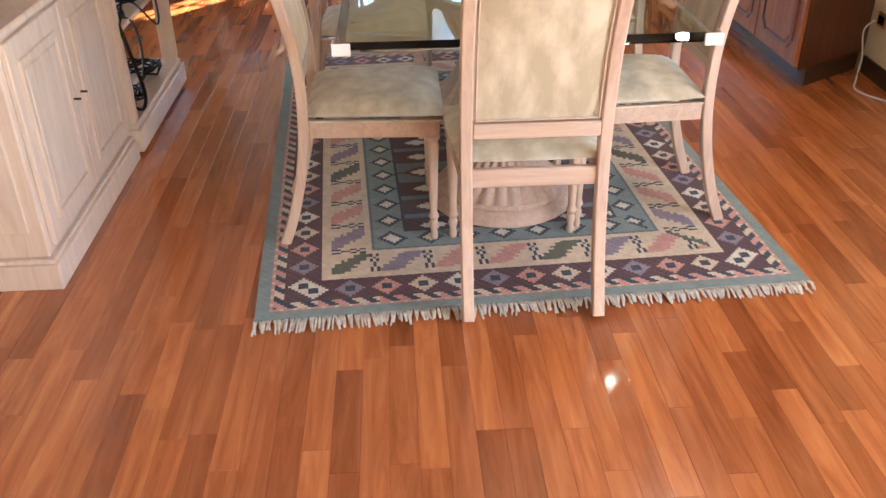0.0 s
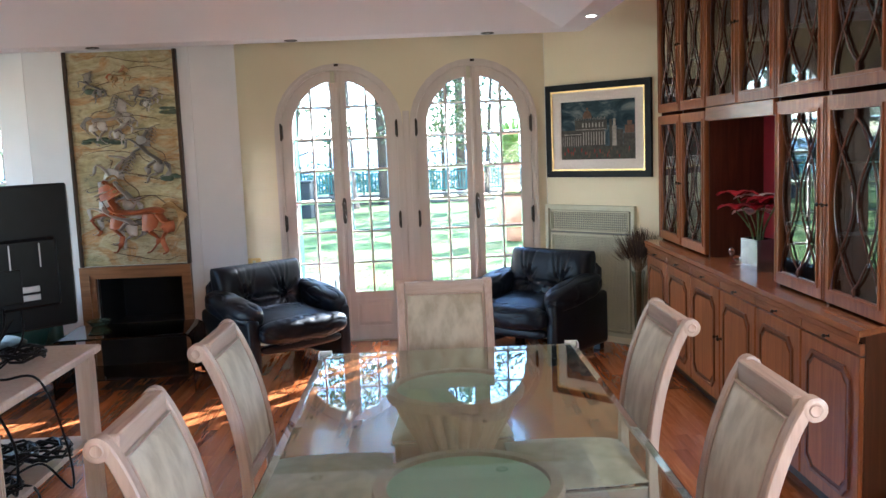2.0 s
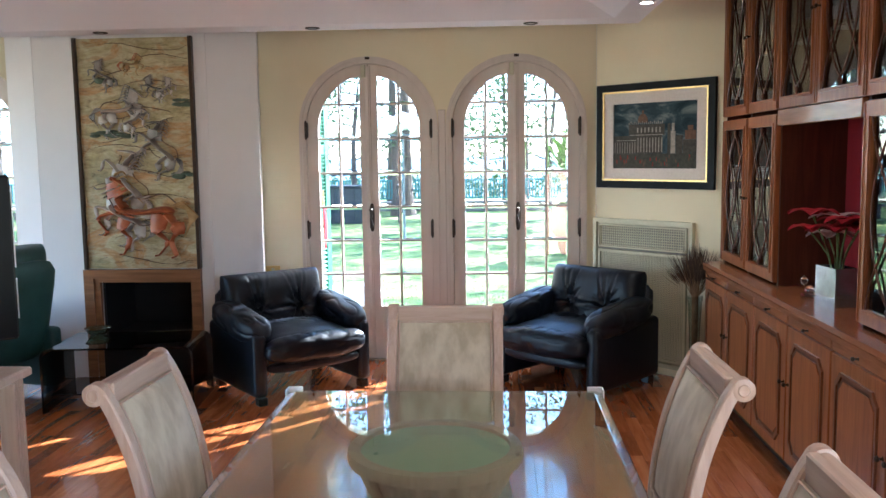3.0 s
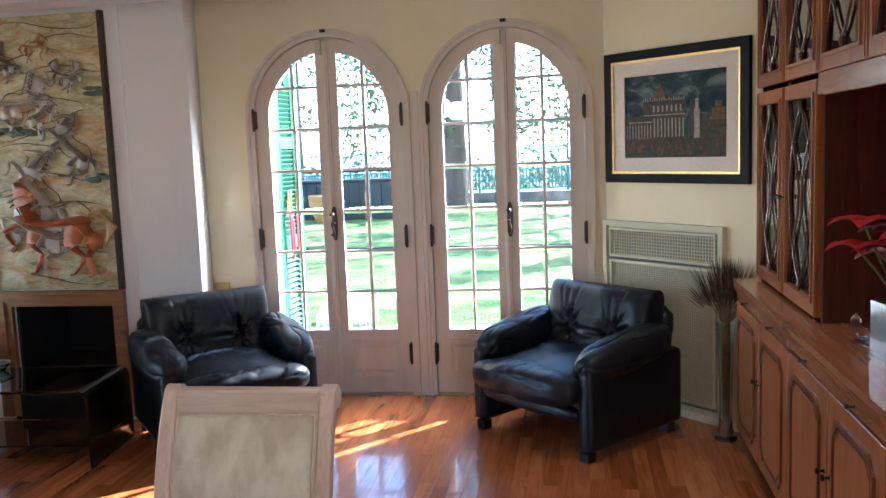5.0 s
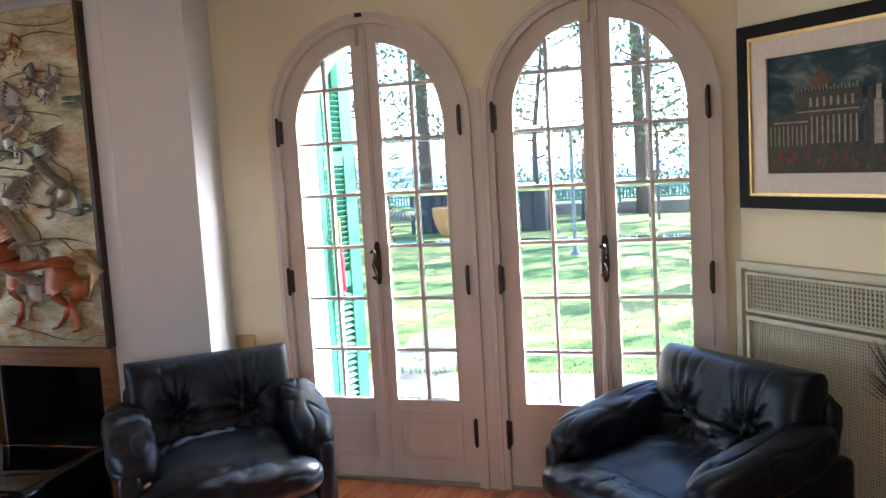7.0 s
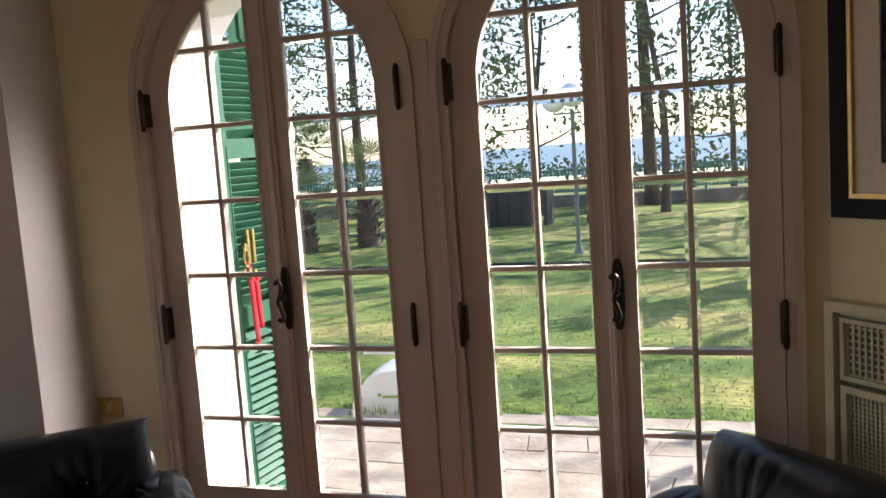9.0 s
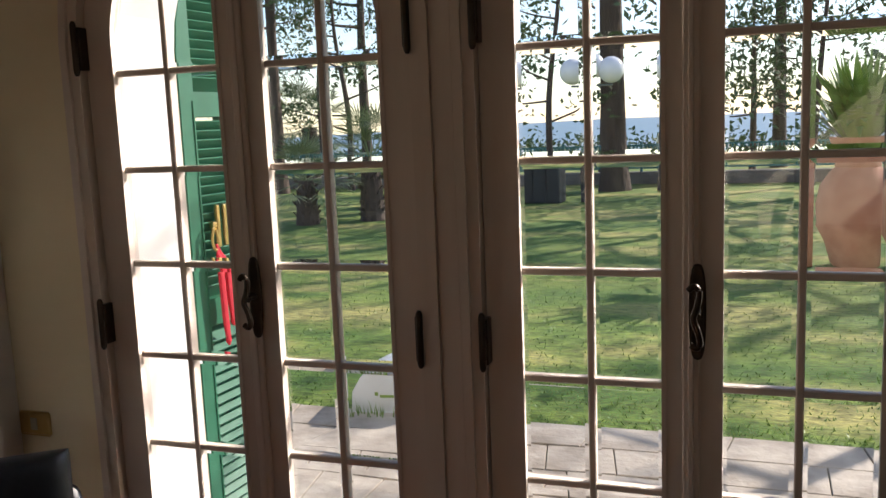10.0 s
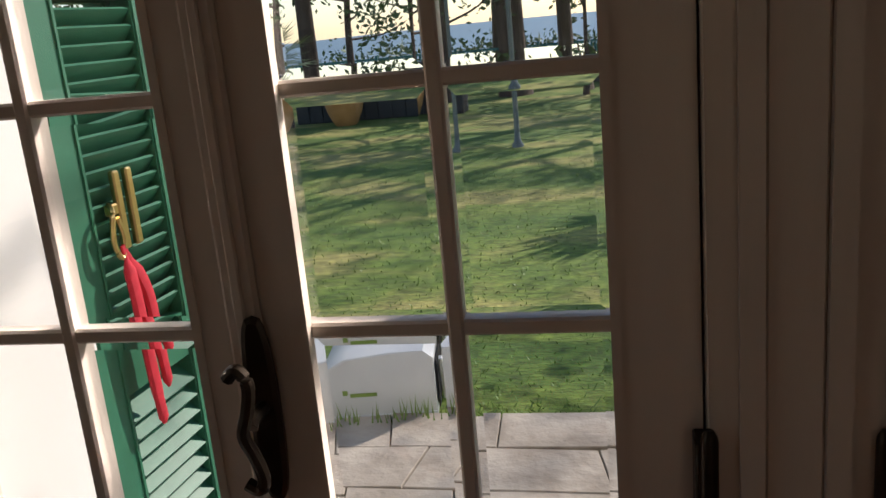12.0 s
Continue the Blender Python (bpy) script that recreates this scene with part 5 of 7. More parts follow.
# carved rope edge under the top
bm = bmesh.new()
n = 230
for k in range(n):
    y = Y0 + (YE - Y0) * (k + 0.5) / n
    box(bm, -0.004, 0.004, -0.0045, 0.0045, -0.012, 0.012, m=Matrix.Translation((BX - 0.008, y, 0.812)) @ Matrix.Rotation(radians(28), 4, "X"))
part("rope_moulding", bm, CHERRYY, bc)
for k in range(6):
    y0, y1 = YS[k] + 0.007, YS[k + 1] - 0.007
    bm = bmesh.new()
    box(bm, BX + 0.002, BX + 0.0215, y0, y1, 0.752, 0.797, 0.003)
    dr = part("drawer_front", bm, CHERRYY, bc)
    bm = bmesh.new()
    knob(bm, BX + 0.002, (y0 + y1) / 2, 0.775, 0.008)
    smooth(part("knob", bm, BRONZE, dr))
    bm = bmesh.new()
    box(bm, BX + 0.002, BX + 0.0215, y0, y1, 0.115, 0.745, 0.003)
    d = part("cupboard_door", bm, CHERRY, bc)
    bm = bmesh.new()
    a, b2 = y0 + 0.062, y1 - 0.062
    # moulding and groove hold their shading in darker colours than the door
    yz_ring(bm, shaped(a, b2, 0.175, 0.69, 0.045), shaped(a + 0.014, b2 - 0.014, 0.189, 0.676, 0.045), BX - 0.008, BX + 0.0015)
    part("panel_moulding", bm, CHERRYM, d, "moulding round the panel, its shading painted in")
    bm = bmesh.new()
    yz_ring(bm, shaped(a + 0.0145, b2 - 0.0145, 0.1895, 0.6755, 0.045), shaped(a + 0.0295, b2 - 0.0295, 0.2045, 0.6605, 0.042), BX - 0.001, BX + 0.0015)
    part("groove", bm, CHERRYD, d, "groove inside the moulding, painted dark as shade")
    bm = bmesh.new()
    yz_prism(bm, shaped(a + 0.03, b2 - 0.03, 0.205, 0.66, 0.042), BX - 0.004, BX + 0.0015)
    part("raised_panel", bm, CHERRY, d)
    bm = bmesh.new()
    knob(bm, BX + 0.002, (y1 - 0.022) if k % 2 == 0 else (y0 + 0.022), 0.48)
    smooth(part("knob", bm, BRONZE, d))

# upper part
UT = 2.62
NI0, NI1 = YS[2], YS[4]
# inside and niche sides carry their shade as a darker wood colour
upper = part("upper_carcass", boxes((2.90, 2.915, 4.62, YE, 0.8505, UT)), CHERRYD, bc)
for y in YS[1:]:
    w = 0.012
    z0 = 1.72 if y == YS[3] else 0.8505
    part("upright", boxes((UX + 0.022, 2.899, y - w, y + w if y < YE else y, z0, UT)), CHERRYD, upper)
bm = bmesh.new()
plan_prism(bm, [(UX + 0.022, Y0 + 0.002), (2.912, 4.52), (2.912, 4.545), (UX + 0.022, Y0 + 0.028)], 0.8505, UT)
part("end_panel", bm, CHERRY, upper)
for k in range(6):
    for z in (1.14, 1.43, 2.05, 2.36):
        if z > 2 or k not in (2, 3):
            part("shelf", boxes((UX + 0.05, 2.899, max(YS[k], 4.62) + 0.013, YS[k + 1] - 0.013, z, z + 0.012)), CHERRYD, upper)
bm = bmesh.new()
box(bm, 2.55, 2.899, 4.62, NI0 - 0.013, 1.700, 1.718)
box(bm, 2.57, 2.899, NI0 + 0.013, NI1 - 0.013, 1.700, 1.718)
box(bm, 2.57, 2.899, NI1 + 0.013, YE - 0.013, 1.700, 1.718)
part("middle_shelf", bm, CHERRYY, bc)
bm = boxes((2.885, 2.899, NI0 + 0.0125, NI1 - 0.0125, 0.851, 1.699))
part("niche_lining", bm, REDPAINT, bc, "crimson lining of the open niche")
bm = bmesh.new()
box(bm, UX - 0.004, UX + 0.0215, NI0 + 0.013, NI1 - 0.013, 1.655, 1.735, 0.004)
box(bm, UX - 0.006, UX - 0.0045, NI0 + 0.013, NI1 - 0.013, 1.667, 1.678, 0.0)
part("niche_header", bm, CHERRYY, bc)
bm = bmesh.new()
box(bm, UX - 0.045, 2.915, 4.6, YE, UT + 0.001, UT + 0.08, 0.01)
box(bm, UX - 0.045, 2.6, Y0, 4.599, UT + 0.001, UT + 0.08, 0.01)
part("cornice", bm, CHERRYY, bc)


def glazed_door(y0, y1, z0, z1, knob_far):
    y0, y1 = y0 + 0.005, y1 - 0.005
    w = 0.058
    bm = bmesh.new()
    R = lambda a, b, c, d: [(a, c), (b, c), (b, d), (a, d)]
    yz_ring(bm, R(y0, y1, z0, z1), R(y0 + w, y1 - w, z0 + w, z1 - w), UX, UX + 0.0215)
    yz_ring(bm, R(y0 + w - 0.014, y1 - w + 0.014, z0 + w - 0.014, z1 - w + 0.014), R(y0 + w - 0.002, y1 - w + 0.002, z0 + w - 0.002, z1 - w + 0.002), UX - 0.007, UX - 0.0005)
    box(bm, UX - 0.005, UX - 0.0005, y0 + 0.002, y0 + 0.010, z0 + 0.004, z1 - 0.004)
    box(bm, UX - 0.005, UX - 0.0005, y1 - 0.010, y1 - 0.002, z0 + 0.004, z1 - 0.004)
    d = part("glazed_door", bm, CHERRY, bc)
    bm = boxes((UX + 0.012, UX + 0.015, y0 + w - 0.003, y1 - w + 0.003, z0 + w - 0.003, z1 - w + 0.003))
    part("pane", bm, CABGLASS, d)
    bm = bmesh.new()
    ym = (y0 + y1) / 2
    half = (y1 - y0) / 2 - w
    za, zb = z0 + w, z1 - w
    H = zb - za
    for s in (-1, 1):
        for ph in (0, 1):
            pts = []
            for i in range(33):
                t = i / 32
                if ph == 0:
                    off = half * 0.86 * max(0.0, math.sin(math.pi * t)) ** 0.75 + 0.003
                    z = za + H * (0.05 + 0.90 * t)
                else:
                    off = half * (0.52 + 0.44 * math.cos(2 * math.pi * t)) + 0.002
                    z = za + H * t
                pts.append((UX + 0.004, ym + s * off, z))
            tube(bm, pts, 0.0048, 6, 1.2)
    for z, h in ((za, 0.05), (zb - 0.05 * H, 0.05)):
        lathe(bm, [(0.005, z), (0.010, z + H * h * 0.35), (0.012, z + H * h * 0.6), (0.005, z + H * h)], 8, c=(UX + 0.004, ym))
    smooth(part("curved_glazing_bar", bm, CHERRYD, d))
    bm = bmesh.new()
    knob(bm, UX, (y1 - 0.022) if knob_far else (y0 + 0.022), (z0 + z1) / 2 - 0.02, 0.009)
    smooth(part("knob", bm, BRONZE, d))


for k in (0, 1, 4, 5):
    glazed_door(YS[k], YS[k + 1], 0.866, 1.715, k % 2 == 0)
for k in range(6):
    glazed_door(YS[k], YS[k + 1], 1.738, 2.61, k % 2 == 0)

# things behind the glass
rr = random.Random(3)
BKS = [mottled("book_%s" % n, tuple(0.7 * c for c in v), v, 0.7, s=30) for n, v in (("brown", (0.2, 0.12, 0.06)), ("cream", (0.5, 0.46, 0.36)), ("green", (0.06, 0.12, 0.08)), ("blue", (0.05, 0.08, 0.16)), ("red", (0.25, 0.04, 0.03)))]
for (a, b2, z) in ((YS[4], YS[5], 1.154), (YS[5], YS[6], 1.154), (YS[0] + 0.36, YS[1], 1.154), (YS[5], YS[6], 0.852), (YS[4], YS[5], 2.064), (YS[5], YS[6], 2.064)):
    y = a + 0.05
    while y < b2 - 0.22:
        t = rr.uniform(0.018, 0.04)
        h = rr.uniform(0.17, 0.24)
        book = empty("book", Matrix(), "closed upright book behind the cabinet glass", "book", "books in the bookcase")
        bm = boxes((2.72, 2.87, y, y + t, z - 0.001, z + h, 0.002))
        part("cover", bm, rr.choice(BKS), book)
        y += t + 0.002
for y, z, mt in ((YS[1] - 0.12, 0.851, STEEL), (YS[5] + 0.35, 0.851, STEEL), (YS[5] - 0.14, 1.443, STEEL), (YS[1] + 0.25, 0.851, WHITEPLASTIC), (YS[1] + 0.22, 1.443, STEEL)):
    g = empty("silver_cup", pose(2.78, y, z), "small shiny cup standing on the cabinet shelf", "cup", "cups in the bookcase")
    bm = bmesh.new()
    lathe(bm, [(0.03, 0.0), (0.032, 0.006), (0.010, 0.02), (0.010, 0.05), (0.035, 0.075), (0.042, 0.12), (0.038, 0.12), (0.03, 0.08)], 18)
    smooth(part("cup_body", bm, mt, g))

# flowers in a square glass vase in the niche
fv = empty("flower_vase", pose(2.645, 5.74, 0.851, 0, 0, 8), "square silvered glass vase with red and white silk amaryllis", "vase of flowers")
bm = bmesh.new()
ring_v = [[bm.verts.new((x, y, z)) for x, y in q] for q, z in (([(-.055, -.085), (.055, -.085), (.055, .085), (-.055, .085)], 0), ([(-.055, -.085), (.055, -.085), (.055, .085), (-.055, .085)], 0.17), ([(-.048, -.078), (.048, -.078), (.048, .078), (-.048, .078)], 0.17), ([(-.048, -.078), (.048, -.078), (.048, .078), (-.048, .078)], 0.012))]
for a, b2 in zip(ring_v, ring_v[1:]):
    for k in range(4):
        bm.faces.new((a[k], a[(k + 1) % 4], b2[(k + 1) % 4], b2[k]))
bm.faces.new(ring_v[0]), bm.faces.new(ring_v[-1])
part("vase", bm, mottled("silvered_glass", (0.30, 0.33, 0.37), (0.48, 0.52, 0.56), 0.15, s=20, metal=0.8, bump_strength=0.1), fv)
rr = random.Random(12)
for k in range(8):
    a = 2 * math.pi * k / 8 + rr.uniform(-0.2, 0.2)
    R = rr.uniform(0.07, 0.16)
    top = Vector((R * math.cos(a) * 0.8, R * math.sin(a), rr.uniform(0.27, 0.39)))
    bm = bmesh.new()
    tube(bm, bezier([(0.02 * math.cos(a), 0.02 * math.sin(a), 0.02), (0.3 * top.x, 0.3 * top.y, 0.2), top], 5), 0.004, 6)
    stem = smooth(part("stem", bm, STEM, fv))
    bm = bmesh.new()
    for p in range(6):
        b3 = 2 * math.pi * p / 6 + rr.uniform(-0.2, 0.2)
        out = Vector((math.cos(b3), math.sin(b3), 0))
        sd = Vector((-out.y, out.x, 0))
        L = rr.uniform(0.085, 0.115)
        prev = None
        for i in range(6):
            t = i / 5
            c = top + out * L * t * (1 + 0.2 * t) + Vector((0, 0, 0.035 * math.sin(t * 2.6) - 0.01 * t))
            w = 0.042 * math.sin(math.pi * (0.12 + 0.86 * t))
            cur = [bm.verts.new(c - sd * w + Vector((0, 0, 0.006))), bm.verts.new(c), bm.verts.new(c + sd * w + Vector((0, 0, 0.006)))]
            if prev:
                bm.faces.new((prev[0], prev[1], cur[1], cur[0])), bm.faces.new((prev[1], prev[2], cur[2], cur[1]))
            prev = cur
    smooth(part("flower", bm, PETALW if k in (1, 2) else PETAL, fv, "pale open bloom" if k in (1, 2) else "red open bloom"), 80)

ornament = empty("crystal_ornament", pose(2.60, 5.93, 0.851, 0, 0, 20), "small crystal animal ornament on the worktop", "ornament")
bm = bmesh.new()
puff(bm, (0, 0, 0.035), (0.05, 0.09, 0.05), Matrix(), 1.4, 5)
puff(bm, (0, 0.045, 0.075), (0.035, 0.045, 0.05), Matrix(), 1.4, 4)
puff(bm, (0, -0.055, 0.06), (0.02, 0.05, 0.03), Matrix(), 1.4, 4)
box(bm, -0.02, 0.02, -0.05, 0.05, 0.0, 0.015, 0.004)
part("crystal", bm, GLASS, ornament)

# tall glass vase with dried grasses
tv = empty("dried_grass_vase", pose(2.43, 7.49, 0), "tall slim glass vase with dried grasses beside the bookcase", "vase")
bm = bmesh.new()
lathe(bm, [(0.055, 0.0), (0.058, 0.01), (0.035, 0.06), (0.030, 0.16), (0.036, 0.40), (0.045, 0.56), (0.05, 0.60), (0.047, 0.60), (0.041, 0.55), (0.032, 0.40), (0.026, 0.16), (0.028, 0.03)], 24)
smooth(part("vase", bm, CABGLASS, tv), 60)
bm = bmesh.new()
bm2 = bmesh.new()
for k in range(520):
    a, R = rr.uniform(0, 6.28), rr.uniform(0.02, 0.17)
    b0 = Vector((rr.uniform(-0.015, 0.015), rr.uniform(-0.015, 0.015), rr.uniform(0.02, 0.1)))
    mid = Vector((0.02 * math.cos(a), 0.02 * math.sin(a), 0.6))
    h = rr.uniform(0.78, 0.92) - R * 0.5
    top = Vector((R * math.cos(a), R * math.sin(a), h))
    if top.y > 0.12 or top.x + top.y > 0.17:
        top.x, top.y = top.x * 0.5 - 0.03, top.y * 0.5 - 0.03
    if k < 110:
        tube(bm, [b0, mid, (mid + top) / 2 + Vector((0, 0, 0.015)), top], 0.0016, 4)
    dirn = (top - mid).normalized()
    tube(bm2, [mid + dirn * 0.12, mid + dirn * 0.17, top, top + dirn * 0.04], [0.0008, 0.0022, 0.0015, 0.0005], 3)
tagged(part("stem", bm, TWIG, tv), kind="stuff")
tagged(part("seed_head", bm2, TWIGD, tv), kind="stuff")

# ---- pale sideboard with hutch, and TV stand, on the west side ----
SX = -0.45


def fielded(bm, x, y0, y1, z0, z1):
    yz_ring(bm, [(y0, z0), (y1, z0), (y1, z1), (y0, z1)], [(y0 + 0.018, z0 + 0.018), (y1 - 0.018, z0 + 0.018), (y1 - 0.018, z1 - 0.018), (y0 + 0.018, z1 - 0.018)], x, x + 0.009)


sb = empty("sideboard", Matrix(), "pickled pale wood sideboard with panelled doors and a hutch", "sideboard")
Y_A, Y_B = 2.76, 3.74
bm = boxes((-0.95, SX - 0.03, Y_A + 0.03, Y_B, 0.10, 0.775, 0.003))
part("carcass", bm, PALEY, sb)
bm = boxes((-0.98, SX, Y_A, Y_B, 0.0, 0.085, 0.004), (-0.97, SX - 0.012, Y_A + 0.012, Y_B, 0.0855, 0.0995, 0.004))
part("plinth", bm, PALEY, sb)
bm = boxes((-0.98, SX + 0.005, Y_A - 0.005, Y_B, 0.7755, 0.80, 0.005))
part("worktop", bm, PALEY, sb)
for y0, y1 in ((Y_A + 0.06, Y_A + 0.49), (Y_A + 0.50, Y_B - 0.05)):
    bm = boxes((SX - 0.0295, SX - 0.012, y0, y1, 0.125, 0.755, 0.003))
    d = part("door", bm, PALEY, sb)
    bm = bmesh.new()
    fielded(bm, SX - 0.0115, y0 + 0.055, y1 - 0.055, 0.19, 0.69)
    box(bm, SX - 0.0115, SX - 0.007, y0 + 0.09, y1 - 0.09, 0.225, 0.655, 0.002)
    part("raised_panel", bm, PALEY, d)
    bm = bmesh.new()
    tube(bm, [(SX - 0.011, y1 - 0.03 if y0 < 3 else y0 + 0.03, 0.45), (SX + 0.012, y1 - 0.03 if y0 < 3 else y0 + 0.03, 0.45)], 0.004, 8)
    part("knob", bm, BRONZE, d)
bm = boxes((-0.90, -0.52, Y_A + 0.0185, Y_A + 0.0295, 0.19, 0.69, 0.002))
part("end_panel", bm, PALEY, sb)
bm = bmesh.new()
for z0, z1 in ((0.125, 0.16),):
    for k in range(4):
        yy = Y_B - 0.043 + 0.011 * k
        box(bm, SX - 0.0295, SX - 0.018, yy, yy + 0.006, 0.125, 0.755, 0.0015)
part("fluted_strip", bm, PALEY, sb)
bm = boxes((-0.97, -0.94, Y_A + 0.02, Y_B - 0.01, 0.8005, 2.1), (-0.939, SX - 0.06, Y_A + 0.02, Y_A + 0.045, 0.8005, 2.1), (-0.97, SX - 0.01, Y_A + 0.0, Y_B, 2.1005, 2.16, 0.01), (-0.939, SX - 0.06, Y_A + 0.046, Y_B - 0.036, 1.4, 1.42), (-0.939, SX - 0.075, Y_B - 0.035, Y_B - 0.01, 0.8005, 2.1))
hutch = part("hutch", bm, PALEY, sb)
for y in (Y_A + 0.05, Y_B - 0.045):
    bm = bmesh.new()
    lathe(bm, [(0.032, 0.801), (0.034, 0.81), (0.034, 0.83), (0.024, 0.84), (0.030, 0.86), (0.030, 0.885), (0.022, 0.90), (0.026, 0.93), (0.024, 1.9), (0.022, 2.02), (0.032, 2.04), (0.034, 2.08), (0.034, 2.10)], 20, c=(SX - 0.05, y))
    smooth(part("column", bm, PALE, hutch), 35)

ts = empty("television_stand", Matrix(), "open pickled wood stand with shelves and fluted posts, holding the television", "television stand")
TA, TB = 3.76, 4.62
bm = boxes((-1.25, SX + 0.015, TA, TB + 0.02, 0.815, 0.845, 0.006))
part("top", bm, PALEY, ts)
bm = boxes((-1.25, SX + 0.015, TA, TB + 0.02, 0.02, 0.11, 0.004), (-1.24, SX + 0.002, TA + 0.01, TB + 0.008, 0.1105, 0.135, 0.004))
part("base", bm, PALEY, ts)
bm = boxes((-1.22, SX - 0.04, TA + 0.02, TB - 0.02, 0.46, 0.48, 0.002))
part("shelf", bm, PALEY, ts)
for x, y in ((SX - 0.035, TB - 0.035), (SX - 0.035, TA + 0.035), (-1.20, TB - 0.035), (-1.20, TA + 0.035)):
    bm = boxes((x - 0.03, x + 0.03, y - 0.03, y + 0.03, 0.1355, 0.8145, 0.004))
    p = part("post", bm, PALEY, ts)
    bm = bmesh.new()
    for k in range(3):
        box(bm, x + 0.0305, x + 0.034, y - 0.022 + 0.016 * k, y - 0.012 + 0.016 * k, 0.16, 0.79, 0.001)
    part("flute", bm, PALEY, p)

# television seen from behind
tel = empty("television", pose(-0.945, 4.625, 0.846, 0, 0, 45), "large black flat television with its back turned, cables hanging", "television")
bm = boxes((-0.43, 0.43, -0.02, 0.02, 0.035, 0.64, 0.008))
part("screen_case", bm, BLACKM, tel)
bm = boxes((-0.36, 0.36, -0.045, -0.0205, 0.13, 0.42, 0.012), (-0.20, 0.20, -0.055, -0.046, 0.16, 0.30, 0.003))
part("rear_housing", bm, BLACKM, tel)
bm = boxes((-0.41, 0.41, 0.0205, 0.022, 0.13, 0.62))
part("screen", bm, mottled("dark_screen", (0.004, 0.004, 0.005), (0.006, 0.006, 0.008), 0.12, s=2, bump_strength=0), tel)
for q in ((0.16, 0.165, -0.0475, -0.0455, 0.30, 0.40), (0.28, 0.285, -0.0475, -0.0455, 0.30, 0.40), (0.431, 0.435, -0.012, -0.006, 0.30, 0.6), (0.431, 0.435, -0.012, -0.006, 0.11, 0.26)):
    part("trim_strip", boxes(q), STEEL, tel)
bm = boxes((0.14, 0.27, -0.052, -0.046, 0.20, 0.225, 0.002), (0.14, 0.27, -0.052, -0.046, 0.165, 0.19, 0.002))
part("socket_panel", bm, STEEL, tel)
bm = boxes((0.03, 0.10, -0.0575, -0.0555, 0.17, 0.20))
part("sticker", bm, WHITEPLASTIC, tel)
bm = bmesh.new()
box(bm, -0.06, 0.06, -0.02, 0.02, 0.02, 0.12, 0.006)
lathe(bm, [(0.20, 0.0), (0.205, 0.006), (0.19, 0.016), (0.05, 0.022)], 32)
part("stand", bm, BLACKM, tel)

for k, (pts, r) in enumerate([
        ([(-0.66, 4.34, 1.05), (-0.64, 4.27, 0.98), (-0.68, 4.18, 0.865), (-0.55, 4.05, 0.862), (-0.44, 4.08, 0.85), (-0.40, 4.15, 0.62), (-0.41, 4.20, 0.42), (-0.50, 4.18, 0.52), (-0.58, 4.12, 0.50)], 0.0045),
        ([(-0.60, 4.35, 1.04), (-0.58, 4.28, 0.94), (-0.62, 4.15, 0.866), (-0.72, 4.0, 0.86), (-0.66, 3.92, 0.86)], 0.004),
        ([(-0.63, 4.34, 1.01), (-0.66, 4.25, 0.93), (-0.70, 4.10, 0.86), (-0.60, 3.97, 0.86), (-0.55, 3.90, 0.87)], 0.004),
        ([(-0.50, 3.90, 0.80), (-0.46, 3.92, 0.66), (-0.50, 3.98, 0.49), (-0.55, 4.05, 0.49), (-0.48, 4.08, 0.46), (-0.46, 4.05, 0.30), (-0.5, 4.0, 0.15)], 0.005),
        ([(-0.48, 3.83, 0.62), (-0.43, 3.80, 0.42), (-0.42, 3.86, 0.24), (-0.46, 3.92, 0.142), (-0.55, 4.0, 0.142)], 0.008)]):
    cable = empty("cable", Matrix(), "loose black cable hanging from the television stand", "cable", "cables of the television")
    bm = bmesh.new()
    tube(bm, bezier(pts, 7), r, 7)
    smooth(part("lead", bm, BLACKM, cable))
# coil of cables and boxes on the shelves
for c, rad, nturn, sd in (((-0.56, 3.95, 0.50), 0.075, 5, 1), ((-0.55, 4.0, 0.155), 0.07, 4, 2), ((-0.62, 3.98, 0.865), 0.06, 4, 3), ((-0.60, 4.30, 0.865), 0.075, 5, 4), ((-0.55, 4.30, 0.50), 0.085, 6, 5), ((-0.57, 4.36, 0.155), 0.08, 6, 6), ((-0.57, 4.12, 0.56), 0.07, 5, 7)):
    coil = empty("cable_coil", Matrix(), "tangled coil of black cable on the stand", "cable", "cables of the television")
    rr = random.Random(sd)
    pts = []
    for i in range(nturn * 12):
        a = 2 * math.pi * i / 12
        R = rad * (1 + 0.25 * math.sin(i * 0.7))
        pts.append((c[0] + R * math.cos(a), c[1] + R * math.sin(a), c[2] + 0.03 * abs(math.sin(i * 0.9 + sd)) + 0.004 * (i // 12)))
    bm = bmesh.new()
    tube(bm, pts, 0.0055, 6)
    smooth(part("lead", bm, BLACKM, coil))
web = empty("silver_speaker", pose(-0.60, 3.86, 0.846), "small round silver speaker standing on the stand", "speaker")
bm = bmesh.new()
lathe(bm, [(0.05, 0.0), (0.052, 0.012), (0.03, 0.02)], 24)
lathe(bm, [(0.06, -0.03), (0.065, -0.015), (0.055, 0.02), (0.02, 0.035)], 24, m=Matrix.Translation((0, 0, 0.075)) @ Matrix.Rotation(radians(75), 4, "X"))
smooth(part("speaker_body", bm, STEEL, web), 50)
